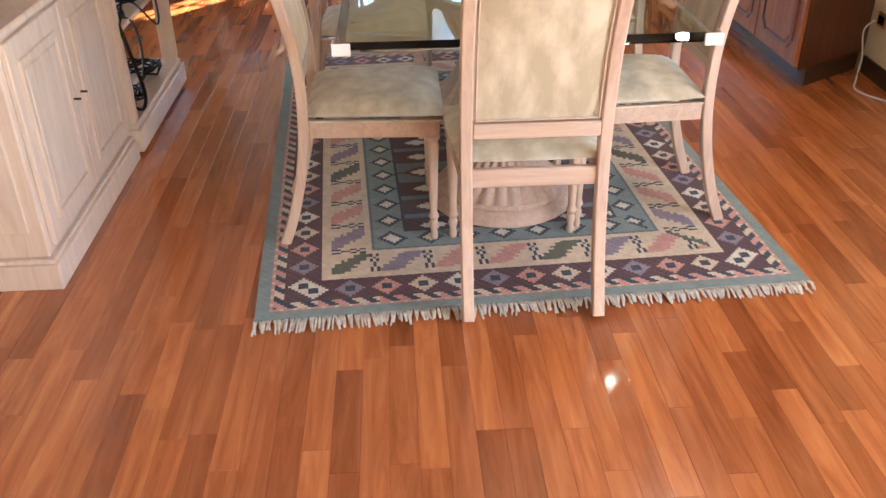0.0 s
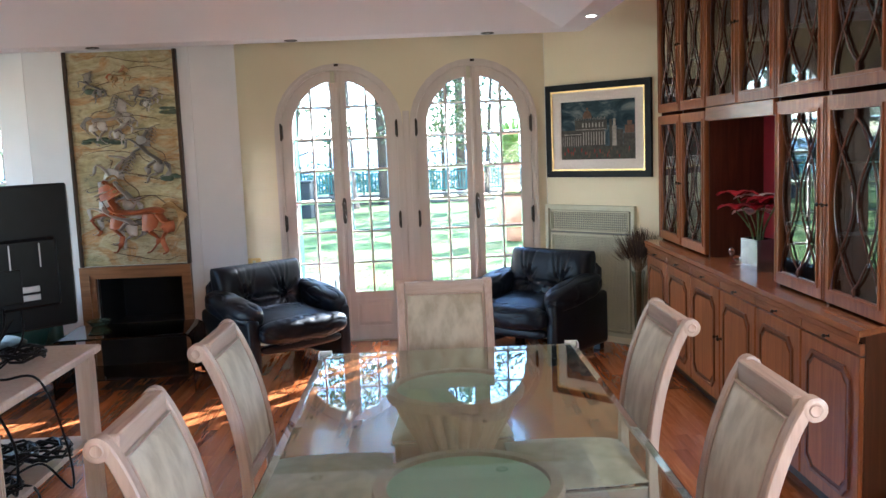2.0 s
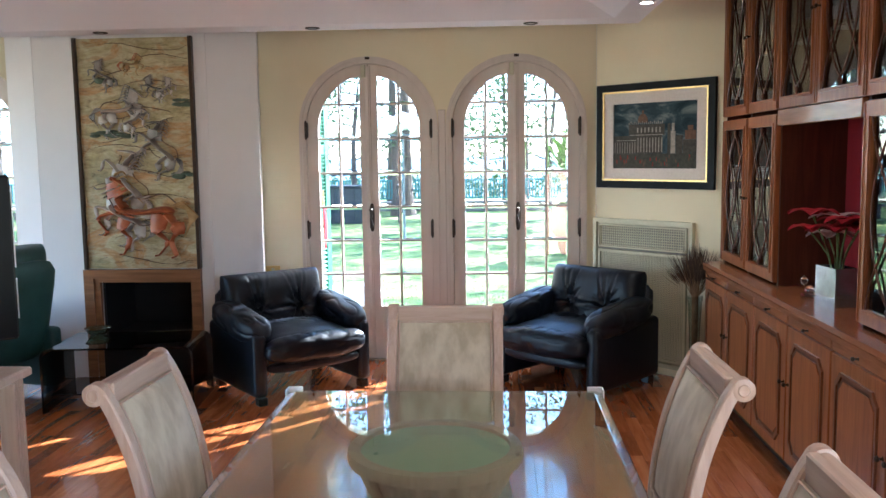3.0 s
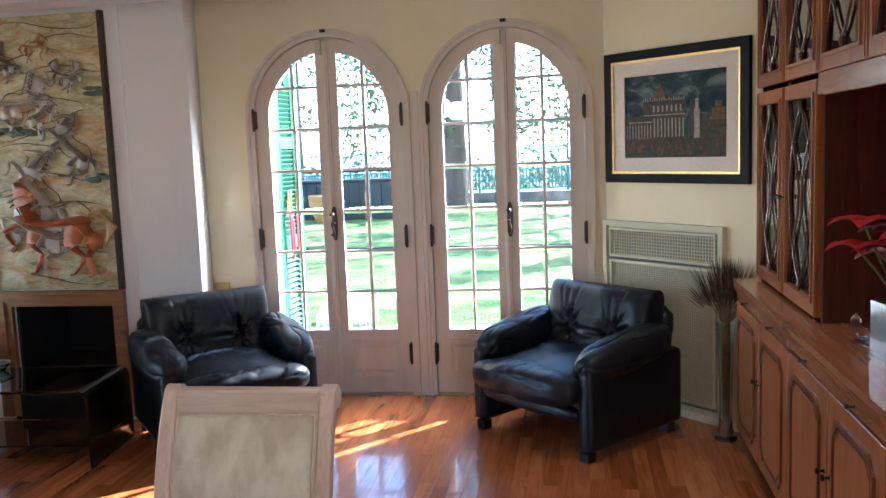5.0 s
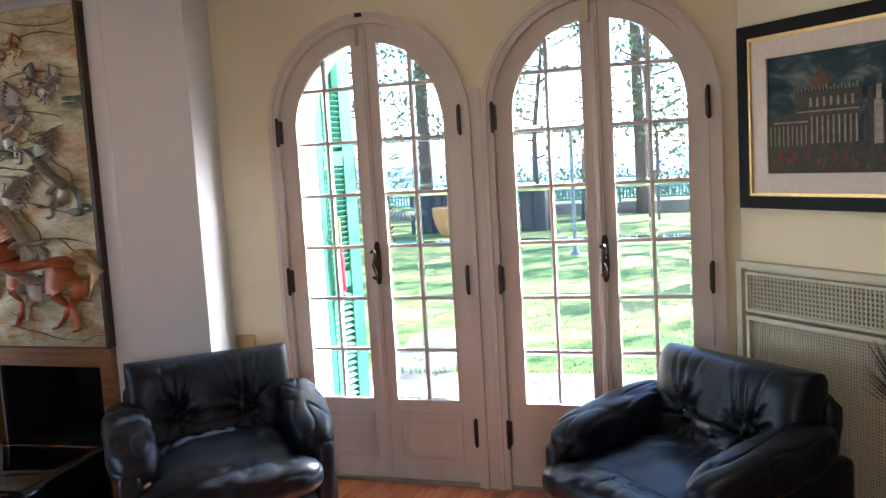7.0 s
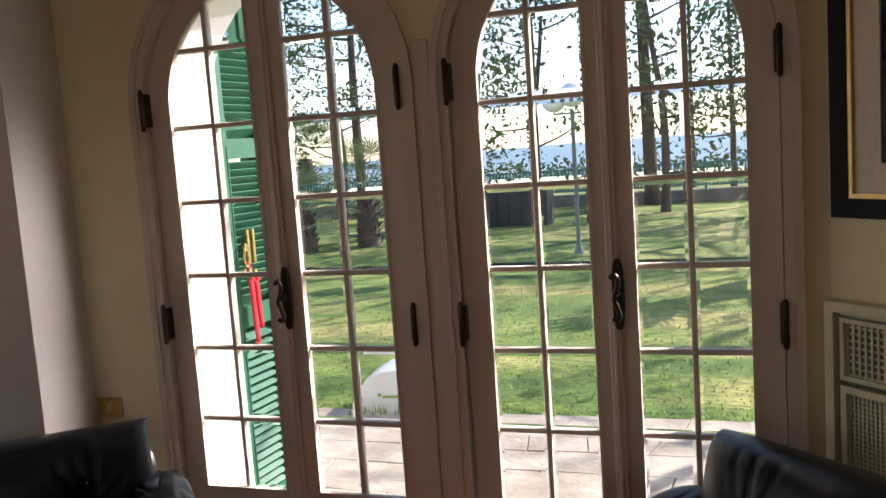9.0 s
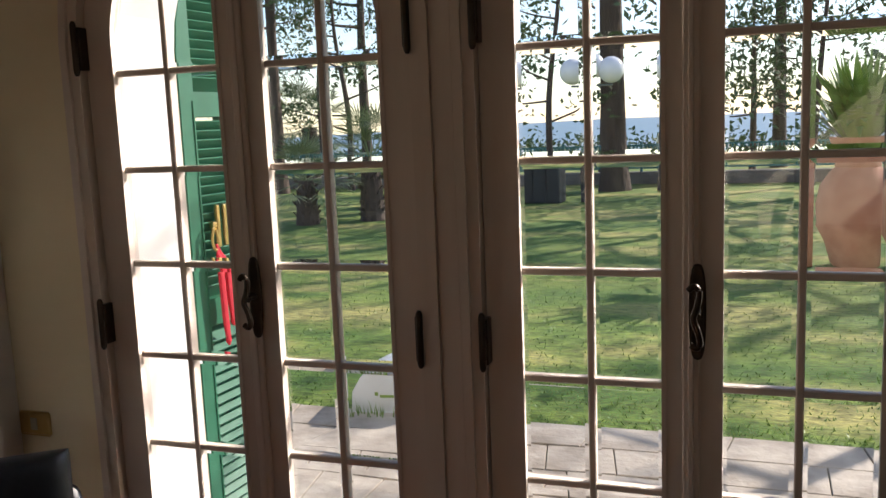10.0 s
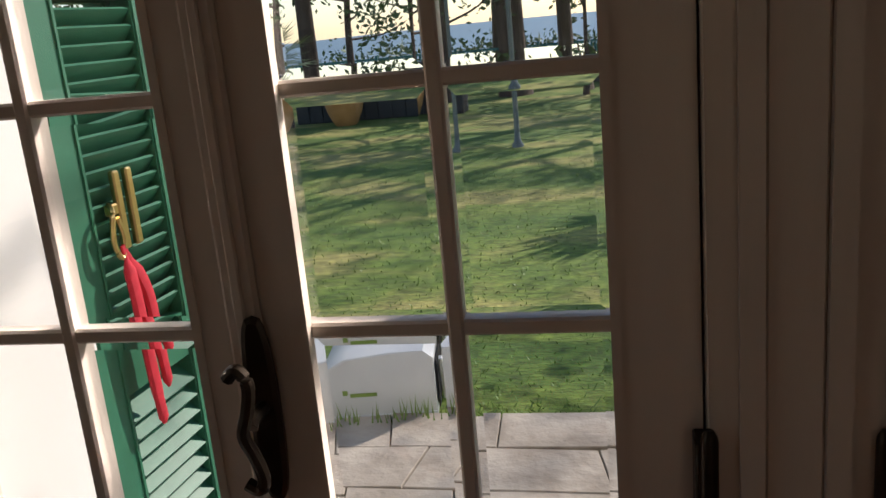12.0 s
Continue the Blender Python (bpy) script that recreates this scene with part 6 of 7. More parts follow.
for nm, x0, x1, y0, y1, z, h, mt, lb in (("set_top_box", -0.95, -0.62, 4.05, 4.30, 0.481, 0.05, BLACKM, "flat black set top box on the middle shelf"), ("disc_player", -1.0, -0.66, 4.10, 4.36, 0.136, 0.07, STEEL, "flat silver disc player on the lowest shelf"), ("power_strip", -0.60, -0.54, 4.12, 4.36, 0.136, 0.04, WHITEPLASTIC, "white power strip on the lowest shelf"), ("router", -0.60, -0.50, 3.87, 3.99, 0.136, 0.16, BLACKM, "upright black router on the lowest shelf")):
    o = empty(nm, Matrix(), lb, nm.replace("_", " "))
    bm = boxes((x0, x1, y0, y1, z, z + h, 0.004))
    part("case", bm, mt, o)
    bm = boxes((x1 + 0.0005, x1 + 0.002, y0 + 0.02, y1 - 0.02, z + h * 0.3, z + h * 0.7))
    part("front_strip", bm, BLACKM if mt is not BLACKM else STEEL, o)

# ---- the near east side: pale cabinet, loudspeaker, sockets ----
pc = empty("pale_cabinet", Matrix(), "pickled pale wood cabinet with moulded plinth against the wall", "cabinet")
bm = boxes((2.86, 3.195, 2.30, 3.60, 0.10, 0.92, 0.003))
part("carcass", bm, PALEY, pc)
bm = boxes((2.815, 3.195, 2.26, 3.64, 0.0, 0.08, 0.004), (2.835, 3.195, 2.28, 3.62, 0.0805, 0.0995, 0.004))
part("plinth", bm, PALEY, pc)
bm = boxes((2.83, 3.195, 2.27, 3.63, 0.9205, 0.95, 0.005))
part("worktop", bm, PALEY, pc)
for y0 in (2.34, 2.97):
    bm = boxes((2.845, 2.8595, y0, y0 + 0.60, 0.13, 0.90, 0.003))
    d = part("door", bm, PALEY, pc)
    bm = bmesh.new()
    fielded(bm, 2.8355, y0 + 0.06, y0 + 0.54, 0.19, 0.84)
    part("panel_moulding", bm, PALEY, d)
ls = empty("loudspeaker", pose(3.10, 4.196, 0.10), "flat black loudspeaker mounted low on the cream wall", "loudspeaker")
part("case", boxes((-0.10, 0.095, -0.075, 0.0, 0.0, 0.42, 0.008)), BLACKM, ls)
part("grille", boxes((-0.09, 0.085, -0.084, -0.0755, 0.012, 0.408, 0.003)), SOOT, ls)
bm = bmesh.new()
lathe(bm, [(0.016, 0.0), (0.016, 0.003), (0.008, 0.004)], 16, m=Matrix.Translation((0.0, -0.0845, 0.16)) @ Matrix.Rotation(radians(90), 4, "X"))
part("badge", bm, STEEL, ls)
# skirting round the wall corner
fd = Vector((0.031, 0.459, 0)).normalized()
mb = Matrix.Translation((2.90, 4.20, 0)) @ Matrix.Rotation(math.atan2(fd.y, fd.x), 4, "Z")
bm = bmesh.new()
box(bm, -0.012, 0.30, 0.001, 0.014, 0.0, 0.085, 0.002, m=mb)
box(bm, 2.901, 3.185, 4.186, 4.199, 0.0, 0.085, 0.002)
box(bm, 3.186, 3.199, 3.65, 4.185, 0.0, 0.085, 0.002)
tagged(part("baseboard", bm, DARKWOOD), "dark wooden skirting along the cream wall", "baseboard", kind="structure")
for k in range(2):
    so = empty("wall_socket", mb @ pose(0.215 - 0.155 * k, 0.001, 0.28), "brass plate wall socket on the cream wall corner", "socket", "sockets by the bookcase")
    bm = bmesh.new()
    box(bm, -0.045, 0.045, 0, 0.008, -0.035, 0.035, 0.004)
    part("plate", bm, BRASS, so)
    bm = boxes((-0.028, 0.0, 0.0085, 0.012, -0.02, 0.02, 0.001), (0.004, 0.028, 0.0085, 0.012, -0.02, 0.02, 0.001))
    part("insert", bm, BLACKM if k == 0 else WHITEPLASTIC, so)
wc = empty("white_cable", Matrix(), "white cable running from the socket down to the floor", "cable")
bm = bmesh.new()
p0 = mb @ Vector((0.255, 0.02, 0.27))
tube(bm, bezier([p0, p0 + Vector((-0.06, -0.03, -0.04)), p0 + Vector((-0.05, -0.05, -0.16)), p0 + Vector((-0.07, -0.08, -0.26)), (2.76, 4.22, 0.006), (2.86, 4.04, 0.006), (3.05, 3.9, 0.006)], 6), 0.004, 6)
smooth(part("lead", bm, WHITEPLASTIC, wc))


# ---- outside ----
GZ = -0.06
bm = bmesh.new()
gv = {}
N = 60
def gh(x, y):
    return GZ - 0.015 + 0.03 * noise.noise(Vector((x * 0.3, y * 0.3, 0)))
xs = [-400, -120, -50] + [-30 + k for k in range(61)] + [50, 120, 400]
ys = [8.69, 10.55] + [10.8 + 0.7 * k for k in range(36)] + [45, 70, 120]
grid = [[bm.verts.new((x, y, -0.095 if y < 10.6 else (gh(x, y) if y < 38 else GZ - 0.4 - (y - 38) * 0.06))) for x in xs] for y in ys]
for a, b2 in zip(grid, grid[1:]):
    for i in range(len(xs) - 1):
        bm.faces.new((a[i], a[i + 1], b2[i + 1], b2[i]))
ground = tagged(part("ground", bm, LAWN), "lawn of short patchy grass with leaf litter, sunlit streaks painted in", "lawn", kind="structure")
bm = boxes((-400, 400, 120, 2500, -7.0, -6.9))
tagged(part("water", bm, mottled("sea_water", (0.04, 0.09, 0.13), (0.06, 0.12, 0.16), 0.35, s=0.02)), "flat blue sea to the horizon", "sea", kind="structure")

# grass tufts near the terrace
rr = random.Random(77)
verts, faces = [], []
for k in range(9000):
    y = 10.62 + 7.0 * rr.random() ** 1.7
    x = rr.uniform(-4.2, 2.6) * (1 + (y - 10.6) * 0.10)
    h = rr.uniform(0.012, 0.030)
    a = rr.uniform(0, 6.28)
    dx, dy = 0.006 * math.cos(a), 0.006 * math.sin(a)
    lx, ly = rr.uniform(-0.02, 0.02), rr.uniform(-0.02, 0.02)
    z = gh(x, y) - 0.004
    i = len(verts)
    verts += [(x - dx, y - dy, z), (x + dx, y + dy, z), (x + lx, y + ly, z + h)]
    faces.append((i, i + 1, i + 2))
me = bpy.data.meshes.new("grass")
me.from_pydata(verts, [], faces)
me.materials.append(LEAF2)
tagged(new("grass", me), "short tufts of green grass on the lawn", "grass", kind="stuff")


def clumps(bm, centres, size, n, seed, leaf=0.10, aspect=0.45):
    rr = random.Random(seed)
    for c in centres:
        for _ in range(n):
            d = Vector((rr.gauss(0, 1), rr.gauss(0, 1), rr.gauss(0, 0.7)))
            p = Vector(c) + d * size * 0.45
            a = Vector((rr.gauss(0, 1), rr.gauss(0, 1), rr.gauss(0, 1))).normalized()
            b = a.cross(Vector((rr.gauss(0, 1), rr.gauss(0, 1), rr.gauss(0, 1)))).normalized()
            L = leaf * rr.uniform(0.6, 1.3)
            v = [bm.verts.new(p + a * L), bm.verts.new(p + b * L * aspect), bm.verts.new(p - a * L), bm.verts.new(p - b * L * aspect)]
            bm.faces.new(v)


def tree(x, y, h, r, seed, lean=0.0, label="tall tree with a bare grey trunk and airy crown", leaves=60, low=0.45, spread=1.0):
    rr = random.Random(seed)
    e = empty("tree", Matrix.Translation((x, y, gh(x, y) - 0.05)), label, "tree")
    bm = bmesh.new()
    top = Vector((lean * h, 0.1 * lean * h, h))
    pts = bezier([(0, 0, 0), (lean * h * 0.2 + rr.uniform(-.1, .1), 0, h * 0.35), (lean * h * 0.6, rr.uniform(-.2, .2), h * 0.7), top], 5)
    tube(bm, pts, [r * (1.25 if i == 0 else 1 - 0.75 * i / (len(pts) - 1)) for i in range(len(pts))], 12)
    centres = []
    for k in range(11):
        t = low + (1 - low) * (k + 0.5) / 11
        p = pts[min(len(pts) - 1, int(t * (len(pts) - 1)))]
        a = rr.uniform(0, 6.28)
        L = rr.uniform(0.9, 2.3) * spread
        q = p + Vector((L * math.cos(a), L * math.sin(a), rr.uniform(0.1, 0.9)))
        mid = (p + q) / 2 + Vector((rr.uniform(-.2, .2), rr.uniform(-.2, .2), -0.1))
        tube(bm, bezier([p, mid, q], 4), [r * 0.34 * (1 - 0.8 * i / 8) for i in range(9)], 6)
        for _ in range(3):
            centres.append(q + Vector((rr.gauss(0, .5), rr.gauss(0, .5), rr.gauss(0, .35))) * spread)
        centres.append((mid + q) / 2)
    smooth(part("trunk", bm, BARK, e), 60)
    bm = bmesh.new()
    clumps(bm, centres, 0.75 * spread, leaves, seed + 1, 0.08)
    part("crown", bm, LEAF, e)
    return e


TREES = [(-9.4, 25.2, 11, 0.17, 1, 0.02), (-11.6, 24.6, 9, 0.14, 2, -0.04), (-5.6, 25.4, 11.5, 0.2, 3, 0.03), (-1.25, 24.9, 13, 0.29, 4, 0.0), (-13, 26, 9, 0.15, 5, 0.05), (-1.9, 27.5, 10, 0.12, 6, 0.02), (-0.25, 26.1, 10, 0.17, 7, -0.02), (4.4, 25.4, 10, 0.24, 8, 0.03), (-6.8, 29, 10, 0.16, 9, -0.03), (7.2, 25.8, 9, 0.2, 10, 0.0), (-17, 31, 10, 0.2, 11, 0.02), (2.2, 32, 10, 0.2, 12, 0.0), (-11, 34, 10, 0.2, 13, 0.0), (11.0, 24.0, 9, 0.22, 14, 0.0)]
for x, y, h, r, s, l in TREES:
    tree(x, y, h, r, s, l)
# unseen tree, added in the sun's path only to dapple the sunlight at the doors
SHADE = [(4.9, 14.0, 6.2, 0.09, 31, 0.0)]
for x, y, h, r, s, l in SHADE:
    tree(x, y, h, r, s, l, leaves=3, low=0.5, spread=1.0)


for x, y, h, r, s, l in [(-4.6, 25.0, 5.2, 0.09, 51, 0.08), (0.2, 24.0, 5.6, 0.10, 52, -0.06), (2.6, 25.5, 5.2, 0.08, 53, 0.08), (-7.9, 26.0, 5.4, 0.09, 54, -0.05), (-2.3, 23.5, 5.6, 0.08, 55, 0.05), (4.9, 24.5, 5.4, 0.08, 56, 0.0), (-11.5, 27.5, 5.4, 0.09, 57, 0.0), (1.5, 29.0, 5.6, 0.09, 58, 0.0)]:
    tree(x, y, h, r, s, l, label="small tree with a thin bent trunk and airy drooping crown", leaves=40, low=0.26, spread=0.85)


def palm(x, y, h, s, seed):
    rr = random.Random(seed)
    e = empty("palm", Matrix.Translation((x, y, gh(x, y) - 0.03)), "short fan palm with a shaggy trunk on the lawn", "palm", "palms on the lawn")
    bm = bmesh.new()
    lathe(bm, [(0.20 * s, 0), (0.19 * s, 0.1), (0.17 * s, h * 0.5), (0.14 * s, h)], 14)
    for k in range(60):
        a, z = rr.uniform(0, 6.28), rr.uniform(0.03, h)
        p = Vector((0.16 * s * math.cos(a), 0.16 * s * math.sin(a), z))
        tube(bm, [p, p + Vector((0.07 * s * math.cos(a), 0.07 * s * math.sin(a), 0.07))], [0.02, 0.008], 4)
    part("trunk", bm, BARK, e)
    bm = bmesh.new()
    for k in range(26):
        a = 2 * math.pi * k / 26 * 1.618 * 3
        el = rr.uniform(-0.5, 1.2)
        d = Vector((math.cos(a) * math.cos(el), math.sin(a) * math.cos(el), math.sin(el)))
        L = rr.uniform(0.45, 0.7) * s
        base = Vector((0, 0, h))
        hub = base + d * L
        tube(bm, [base, hub], 0.008, 4)
        side = d.cross(Vector((0, 0, 1))).normalized()
        up = side.cross(d)
        for j in range(15):
            b = -1.25 + 2.5 * j / 14
            f = (d * math.cos(b) + side * math.sin(b)).normalized()
            LL = rr.uniform(0.38, 0.5) * s
            w = 0.013 * s
            q = f.cross(up).normalized() * w
            tip = hub + f * LL + Vector((0, 0, -0.08 * s * rr.random()))
            m_ = hub + f * LL * 0.5
            v = [bm.verts.new(hub), bm.verts.new(m_ + q), bm.verts.new(tip), bm.verts.new(m_ - q)]
            bm.faces.new(v)
    part("fronds", bm, PALMLEAF, e)


palm(-5.4, 19.0, 0.75, 1.0, 1)
palm(-4.5, 19.6, 1.0, 1.1, 2)
palm(-9.5, 27, 1.6, 1.4, 3)

# fence on a low stone wall along the far edge of the lawn
fw = tagged(part("low_wall", boxes((-24, 14, 26.5, 26.9, -0.3, 0.20, 0.02)), mottled("old_stone_wall", (0.14, 0.12, 0.10), (0.26, 0.23, 0.20), 0.95, s=2.5, bump_scale=8, bump_strength=0.8, dist=0.04, world_space=True)), "low grey stone wall under the fence", "wall", kind="structure")
fence = empty("fence", Matrix(), "teal painted metal fence panels on the low stone wall", "fence")
for k in range(20):
    x = -22.5 + 1.8 * k
    bm = boxes((x - 0.03, x + 0.03, 26.67, 26.73, 0.20, 0.88, 0.004))
    part("post", bm, FENCEPAINT, fence)
    bm = boxes((x + 0.04, x + 1.76, 26.685, 26.715, 0.78, 0.82), (x + 0.04, x + 1.76, 26.685, 26.715, 0.27, 0.31), (x + 0.04, x + 1.76, 26.685, 26.715, 0.52, 0.55))
    for j in range(20):
        xx = x + 0.07 + 0.085 * j
        box(bm, xx, xx + 0.04, 26.69, 26.71, 0.3105, 0.5195)
        box(bm, xx, xx + 0.04, 26.69, 26.71, 0.5505, 0.7795)
    part("panel", bm, FENCEPAINT, fence)
# hedge and shaded foliage behind the fence
bm = bmesh.new()
rr = random.Random(9)
clumps(bm, [(rr.uniform(-26, 16), rr.uniform(33, 42), rr.uniform(-0.3, 0.5)) for _ in range(240)], 0.9, 60, 5, 0.11)
tagged(part("far_shrubs", bm, LEAF), "low dark green shrubs behind the fence", "shrubs", kind="stuff")

# street lamp with white globes
lp = empty("globe_lamp", Matrix.Translation((-0.52, 17.84, gh(-0.52, 17.84) - 0.02)), "garden lamp post with three white globes", "garden lamp")
bm = bmesh.new()
lathe(bm, [(0.07, 0.0), (0.075, 0.04), (0.04, 0.10), (0.032, 0.2), (0.028, 2.0), (0.035, 2.02)], 14)
tube(bm, [(-0.27, 0, 1.98), (0.27, 0, 1.98)], 0.014, 8)
post = smooth(part("post", bm, mottled("grey_post_paint", (0.10, 0.13, 0.13), (0.14, 0.17, 0.17), 0.5, s=8), lp), 40)
for x, z in ((-0.25, 2.0), (0.25, 2.0), (0.0, 2.06)):
    bm = bmesh.new()
    bmesh.ops.create_uvsphere(bm, u_segments=20, v_segments=12, radius=0.17, matrix=Matrix.Translation((x, 0, z + 0.17)))
    smooth(part("globe", bm, OPAL, lp), 80)

# big terracotta jar with a leafy plant
jar = empty("terracotta_jar", Matrix.Translation((2.42, 15.7, gh(2.42, 15.7))), "large terracotta jar with banded neck, planted with long leaves", "planter")
bm = bmesh.new()
lathe(bm, [(0.86 * r, z) for r, z in [(0.24, 0.0), (0.27, 0.03), (0.34, 0.25), (0.43, 0.40), (0.425, 0.43), (0.44, 0.62), (0.43, 0.65), (0.40, 0.80), (0.30, 0.93), (0.235, 0.98), (0.245, 1.0), (0.235, 1.03), (0.26, 1.06), (0.245, 1.10), (0.275, 1.14), (0.255, 1.18), (0.30, 1.23), (0.31, 1.27), (0.27, 1.27), (0.24, 1.2)]], 40)
smooth(part("jar_body", bm, TERRA, jar), 45)
bm = bmesh.new()
rr = random.Random(4)
for k in range(300):
    a = rr.uniform(0, 6.28)
    R = rr.uniform(0.1, 0.72)
    H = rr.uniform(0.35, 0.95)
    base = Vector((0.1 * math.cos(a), 0.1 * math.sin(a), 1.2))
    tip = Vector((R * math.cos(a), R * math.sin(a), 1.2 + H - R * R * 0.6))
    side = Vector((-math.sin(a), math.cos(a), 0)) * 0.034
    mid = base.lerp(tip, 0.55) + Vector((0, 0, 0.14))
    v = [bm.verts.new(base - side * .5), bm.verts.new(base + side * .5), bm.verts.new(mid + side), bm.verts.new(tip), bm.verts.new(mid - side)]
    bm.faces.new(v)
part("leaves", bm, LEAF2, jar)

# long dark box and an ochre pot at the back of the lawn
gb = empty("garden_box", pose(-3.38, 22.5, gh(-3.4, 22.5) - 0.01), "long dark grey wooden garden storage box on the lawn", "storage box")
DARKBOX = mottled("dark_stained_boards", (0.018, 0.022, 0.024), (0.035, 0.04, 0.042), 0.7, scale=(1, 1, 0.2), s=9)
part("case", boxes((-1.5, 1.5, -0.27, 0.3, 0.0, 0.86, 0.01)), DARKBOX, gb)
part("lid", boxes((-1.54, 1.54, -0.34, 0.34, 0.8605, 0.91, 0.01)), DARKBOX, gb)
for k in range(12):
    part("board", boxes((-1.49 + 0.25 * k, -1.26 + 0.25 * k, -0.295, -0.2705, 0.03, 0.84, 0.006)), DARKBOX, gb)
op = empty("ochre_pot", Matrix.Translation((-3.79, 21.6, gh(-3.79, 21.6))), "rounded ochre yellow clay pot before the dark box", "planter")
bm = bmesh.new()
lathe(bm, [(0.17, 0.0), (0.20, 0.03), (0.29, 0.22), (0.34, 0.42), (0.34, 0.50), (0.355, 0.52), (0.355, 0.58), (0.33, 0.60), (0.29, 0.60), (0.28, 0.5)], 32)
smooth(part("pot_body", bm, mottled("ochre_clay", (0.38, 0.19, 0.06), (0.48, 0.26, 0.10), 0.8, s=6), op), 45)

# white plastic planter trough beside the terrace
pt = empty("white_planter", pose(-0.42, 10.75, gh(-0.5, 11) - 0.01, 0, 0, 8), "white plastic curved bin lying on the grass by the terrace", "planter")
bm = bmesh.new()
prof = [(-0.26, 0.0), (-0.25, 0.16), (-0.20, 0.26), (-0.10, 0.32), (0.08, 0.34), (0.22, 0.34), (0.26, 0.30), (0.26, 0.0)]
prof = [(x, z * 0.85) for x, z in prof]
prism(bm, prof, -0.165, 0.17, 0.012, 0.005)
box(bm, -0.262, 0.262, -0.178, -0.1705, 0.0, 0.03, 0.002)
smooth(part("shell", bm, WHITEPLASTIC, pt), 35)
# the shell is solid: a black plate paints the shade of an open end
part("open_end", boxes((0.2655, 0.272, -0.14, 0.14, 0.03, 0.23)), SOOT, pt, "black sheet painted as the shaded open end")
for y, t in ((-0.06, 24), (0.06, -24)):
    bm = bmesh.new()
    box(bm, -0.008, 0.008, -0.012, 0.012, -0.12, 0.12, 0.003, m=Matrix.Translation((0.285, y, 0.125)) @ Matrix.Rotation(radians(t), 4, "X"))
    part("strut", bm, WHITEPLASTIC, pt)
bm = boxes((-0.12, -0.10, -0.1745, -0.1708, 0.12, 0.14), (-0.09, 0.02, -0.1745, -0.1708, 0.11, 0.125))
part("printed_mark", bm, LEAF2, pt)
bm = bmesh.new()
for k in range(60):
    x, y = rr.uniform(-0.3, 0.3), rr.uniform(-0.26, -0.18)
    h = rr.uniform(0.05, 0.13)
    bm.faces.new([bm.verts.new(p) for p in ((x - 0.005, y, 0), (x + 0.005, y, 0), (x + rr.uniform(-0.03, 0.03), y - 0.02, h))])
part("weeds", bm, LEAF2, pt)


# green louvred shutters folded outwards
def shutter_leaf(x, y0, width, turn, u0=0.0, tassels=False, s0=0.05, s1=0.05):
    e = empty("shutter", pose(x, y0, 0.0, 0, 0, turn), "green louvred shutter leaf with red tassels, folded open outside" if tassels else "green louvred shutter leaf outside the white reveal, hind leaf added to darken gaps", "shutter", "green shutters")
    W = width

    def zt(u):
        return SPRING + math.sqrt(max(0.0, 0.47 ** 2 - (0.47 - min(0.94, u + u0)) ** 2))

    def bars(bm, a, b):
        pts_t = [(a + (b - a) * k / 5, zt(a + (b - a) * k / 5)) for k in range(6)]
        prism(bm, [(a, 0.03)] + pts_t + [(b, 0.03)], -0.02, 0.02)

    bm = bmesh.new()
    bars(bm, 0.0, s0)
    bars(bm, W - s1, W)
    a, b = s0 + 0.001, W - s1 - 0.001
    tops = ((0.03, 0.15), (0.86, 0.95), (1.55, 1.63))
    for z0, z1 in tops:
        box(bm, a, b, -0.018, 0.018, z0, z1)
    fr = part("shutter_frame", bm, SHUTTER, e)
    bm = bmesh.new()
    for q in ((s0 - 0.010, s0 - 0.004, -0.0235, -0.0203), (W - s1 + 0.004, W - s1 + 0.010, -0.0235, -0.0203)):
        box(bm, q[0], q[1], q[2], q[3], 0.16, 1.6)
    part("bead", bm, SHUTTER, fr)
    for z0, z1 in ((0.155, 0.855), (0.955, 1.545), (1.635, max(1.64, min(zt(a), zt(b)) - 0.02))):
        z = z0 + 0.02
        while z < z1:
            bm = bmesh.new()
            box(bm, a, b, -0.026, 0.026, -0.003, 0.003, m=Matrix.Translation((0, 0, z)) @ Matrix.Rotation(radians(40 if z0 < 0.5 else -52), 4, "X"))
            part("louvre", bm, SHUTTER, fr)
            z += 0.036 if z0 < 0.5 else 0.030
    LX, LZ = 0.225, 0.085
    if tassels:
        lt = part("latch", boxes((LX - 0.108, LX - 0.090, -0.034, -0.021, 1.035 + LZ, 1.175 + LZ, 0.003), (LX - 0.072, LX - 0.054, -0.034, -0.021, 1.035 + LZ, 1.175 + LZ, 0.003), (LX - 0.135, LX - 0.1085, -0.034, -0.021, 1.10 + LZ, 1.12 + LZ, 0.003)), BRASS, e, "brass shutter latch")
        bm = bmesh.new()
        tube(bm, bezier([(LX - 0.13, -0.03, 1.12 + LZ), (LX - 0.15, -0.05, 1.11 + LZ), (LX - 0.16, -0.05, 1.06 + LZ), (LX - 0.145, -0.05, 1.03 + LZ), (LX - 0.13, -0.05, 1.06 + LZ), (LX - 0.14, -0.05, 1.10 + LZ)], 5), 0.005, 6)
        smooth(part("hook", bm, BRASS, lt))
        for s, zl in ((-0.02, 0.79), (0.012, 0.85)):
            bm = bmesh.new()
            tube(bm, bezier([(LX - 0.14, -0.05, 1.05 + LZ), (LX - 0.115 + s, -0.055, 0.96 + LZ), (LX - 0.108 + s, -0.055, zl + 0.1), (LX - 0.10 + s, -0.055, zl)], 5), [0.006] * 3 + [0.014] * 9 + [0.012] * 3 + [0.004], 8, 0.6)
            smooth(part("tassel", bm, REDCORD, e, "red cord tassel"))
    return e


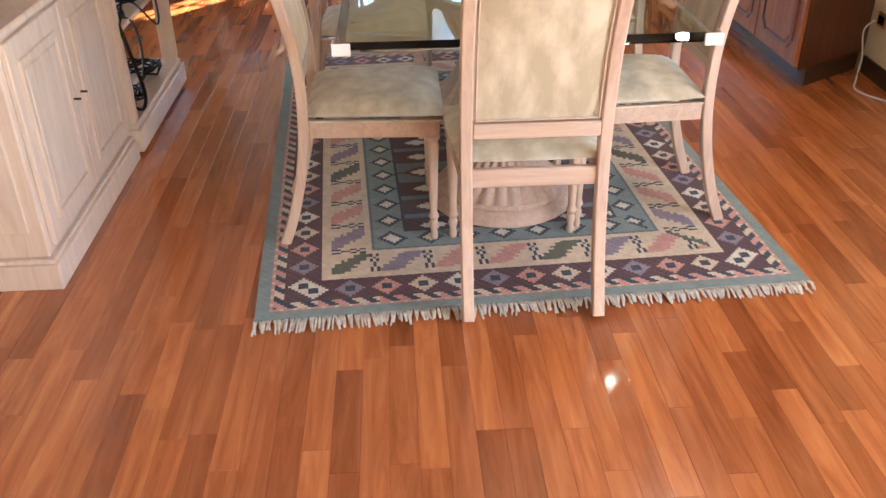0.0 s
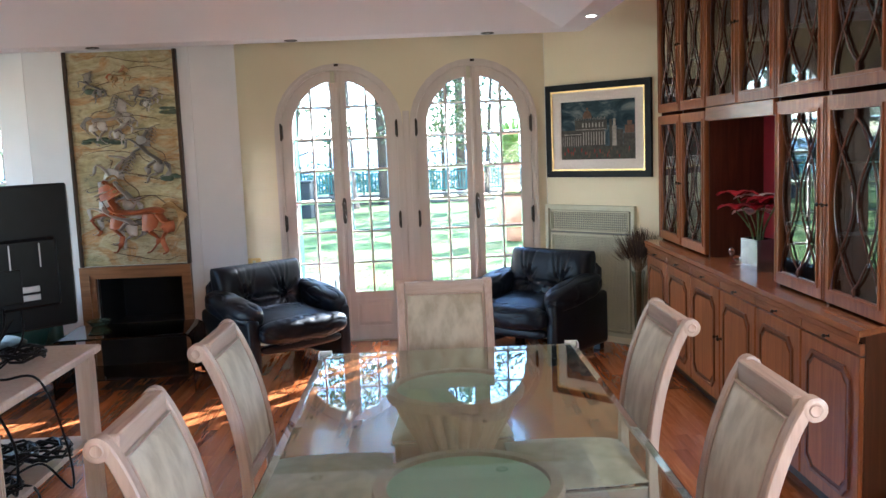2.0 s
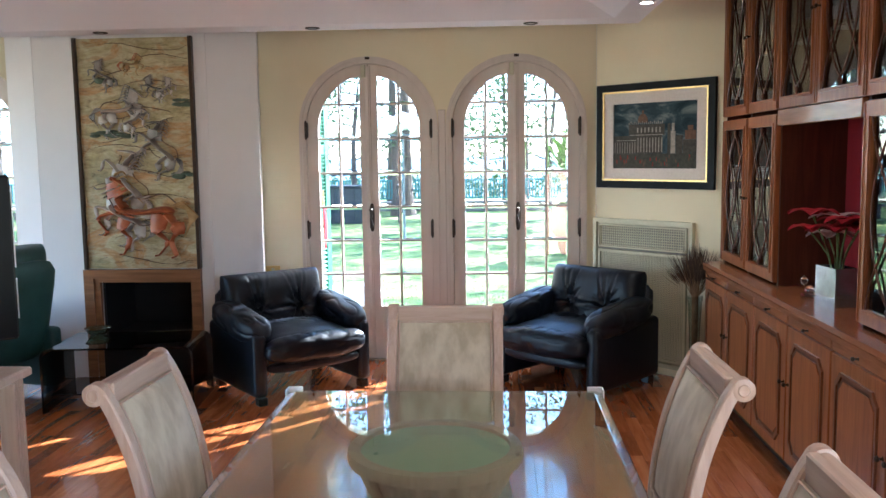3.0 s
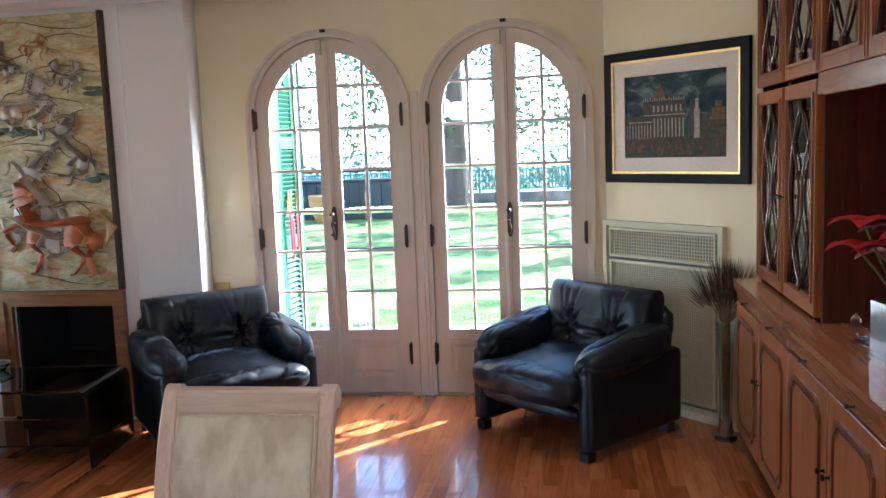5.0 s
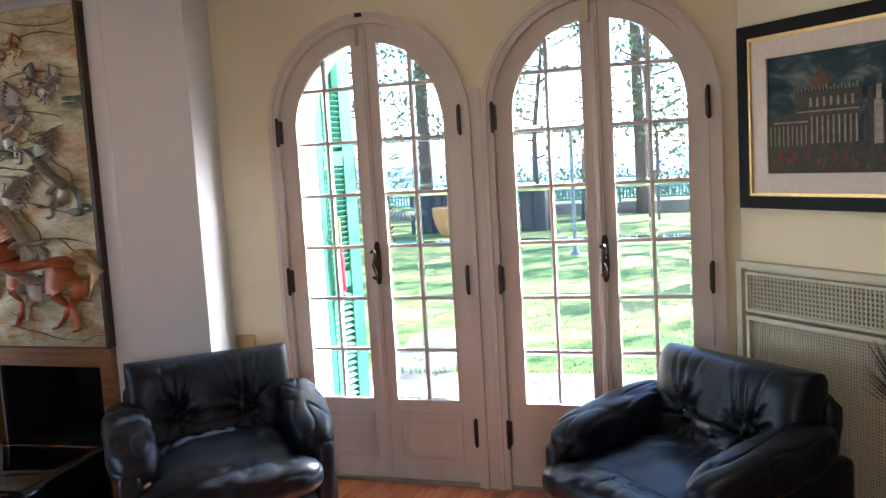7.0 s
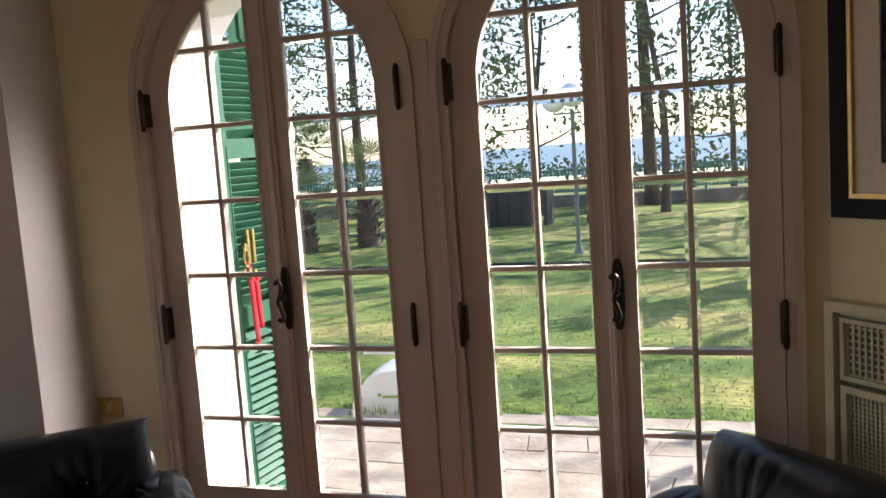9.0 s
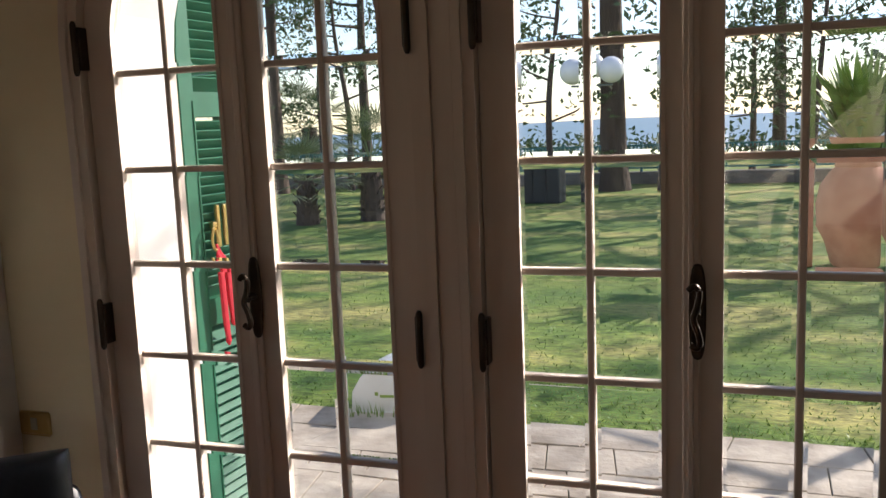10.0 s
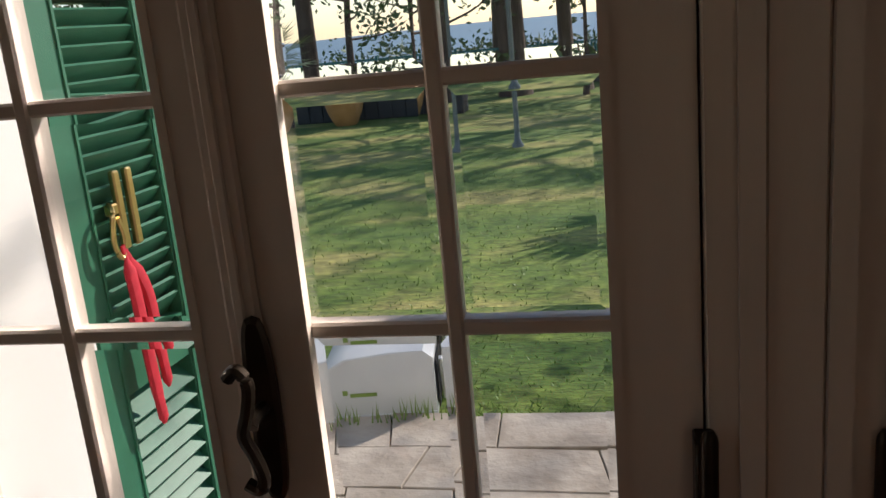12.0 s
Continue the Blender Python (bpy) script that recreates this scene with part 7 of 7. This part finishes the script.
for x in (-0.292, -3.34):
    shutter_leaf(x, 8.69, 0.40, 85, 0.0, x > -1, 0.065, 0.13)
    # extra leaf added behind the first to block light, so its louvre gaps stay dark
    shutter_leaf(x - 0.055, 8.695, 0.38, 87, 0.0, False, 0.065, 0.10)


# ---- paving stones of the terrace ----
rr = random.Random(21)
terrace = bpy.data.objects["ground"]
y = 8.70
stones = 0
mesh_cache = []
while y < 10.55:
    d = rr.uniform(0.26, 0.42)
    x = -4.6 + rr.uniform(0, 0.4)
    jx = yo = 0.0
    while x < 3.6:
        w = rr.uniform(0.28, 0.70)
        jn, yn = rr.uniform(-0.035, 0.035), rr.uniform(-0.014, 0.014)
        bm = bmesh.new()
        y1 = min(y + d, 10.62)
        c = [(x + 0.002 + jx, y + 0.002 + yo), (x + w - 0.002 + jn, y + 0.002 + yn), (x + w - 0.002 - jn, y1 - 0.002 + yn), (x + 0.004 - jx, y1 - 0.002 + yo)]
        h = GZ + rr.uniform(-0.004, 0.004)
        lo = [bm.verts.new((a, b, -0.10)) for a, b in c]
        mid = [bm.verts.new((a, b, h - 0.004)) for a, b in c]
        cx, cy = x + w / 2, (y + y1) / 2
        hi = [bm.verts.new((a + (0.003 if a < cx else -0.003), b + (0.003 if b < cy else -0.003), h)) for a, b in c]
        for p, q in ((lo, mid), (mid, hi)):
            for k in range(4):
                bm.faces.new((p[k], p[(k + 1) % 4], q[(k + 1) % 4], q[k]))
        bm.faces.new(hi)
        bm.faces.new(lo)
        part("paving_stone", bm, STONE, terrace)
        x += w
        jx, yo = jn, yn
    y += d

# ---- parquet planks ----
rr = random.Random(42)
PWID = 0.070
near, rest_v, rest_f = [], [], []
lens = [0.38, 0.46, 0.54, 0.62, 0.72]
cache = {}


def plank_mesh(L):
    if L not in cache:
        w, g, h = PWID / 2 - 0.0003, 0.0005, 0.011
        a = [(-w, 0.0005), (w, 0.0005), (w, L - 0.0005), (-w, L - 0.0005)]
        b = [(-w + g, g), (w - g, g), (w - g, L - g), (-w + g, L - g)]
        v = [(x, y, -h) for x, y in a] + [(x, y, -0.0003) for x, y in a] + [(x, y, 0.0) for x, y in b]
        f = [(8, 9, 10, 11)]
        for k in range(4):
            n = (k + 1) % 4
            f += [(k, n, 4 + n, 4 + k), (4 + k, 4 + n, 8 + n, 8 + k)]
        me = bpy.data.meshes.new("plank")
        me.from_pydata(v, [], f)
        me.materials.append(FLOOR)
        cache[L] = me
    return cache[L]


x = -4.98
col = 0
while x < 3.5:
    y = -2.0 - rr.uniform(0, 0.5)
    while y < 8.22:
        L = rr.choice(lens)
        if y + L > 8.225:
            L = round(8.225 - y, 3)
        me = plank_mesh(L)
        cx, cy = x + PWID / 2, y
        if -0.55 < cx < 2.3 and 0.95 < cy < 2.95 and len(near) < 300:
            o = new("plank", me)
            o.location = (cx, cy, 0)
            o.parent = floor_base
            near.append(o)
        else:
            i = len(rest_v)
            rest_v += [(cx + p.co.x, cy + p.co.y, p.co.z) for p in me.vertices]
            rest_f += [tuple(i + k for k in p.vertices) for p in me.polygons]
        y += L
        if L < 0.2:
            break
    x += PWID
    col += 1
me = bpy.data.meshes.new("planks")
me.from_pydata(rest_v, [], rest_f)
me.materials.append(FLOOR)
planks = new("planks", me)
planks.parent = floor_base
tagged(planks, kind="stuff")
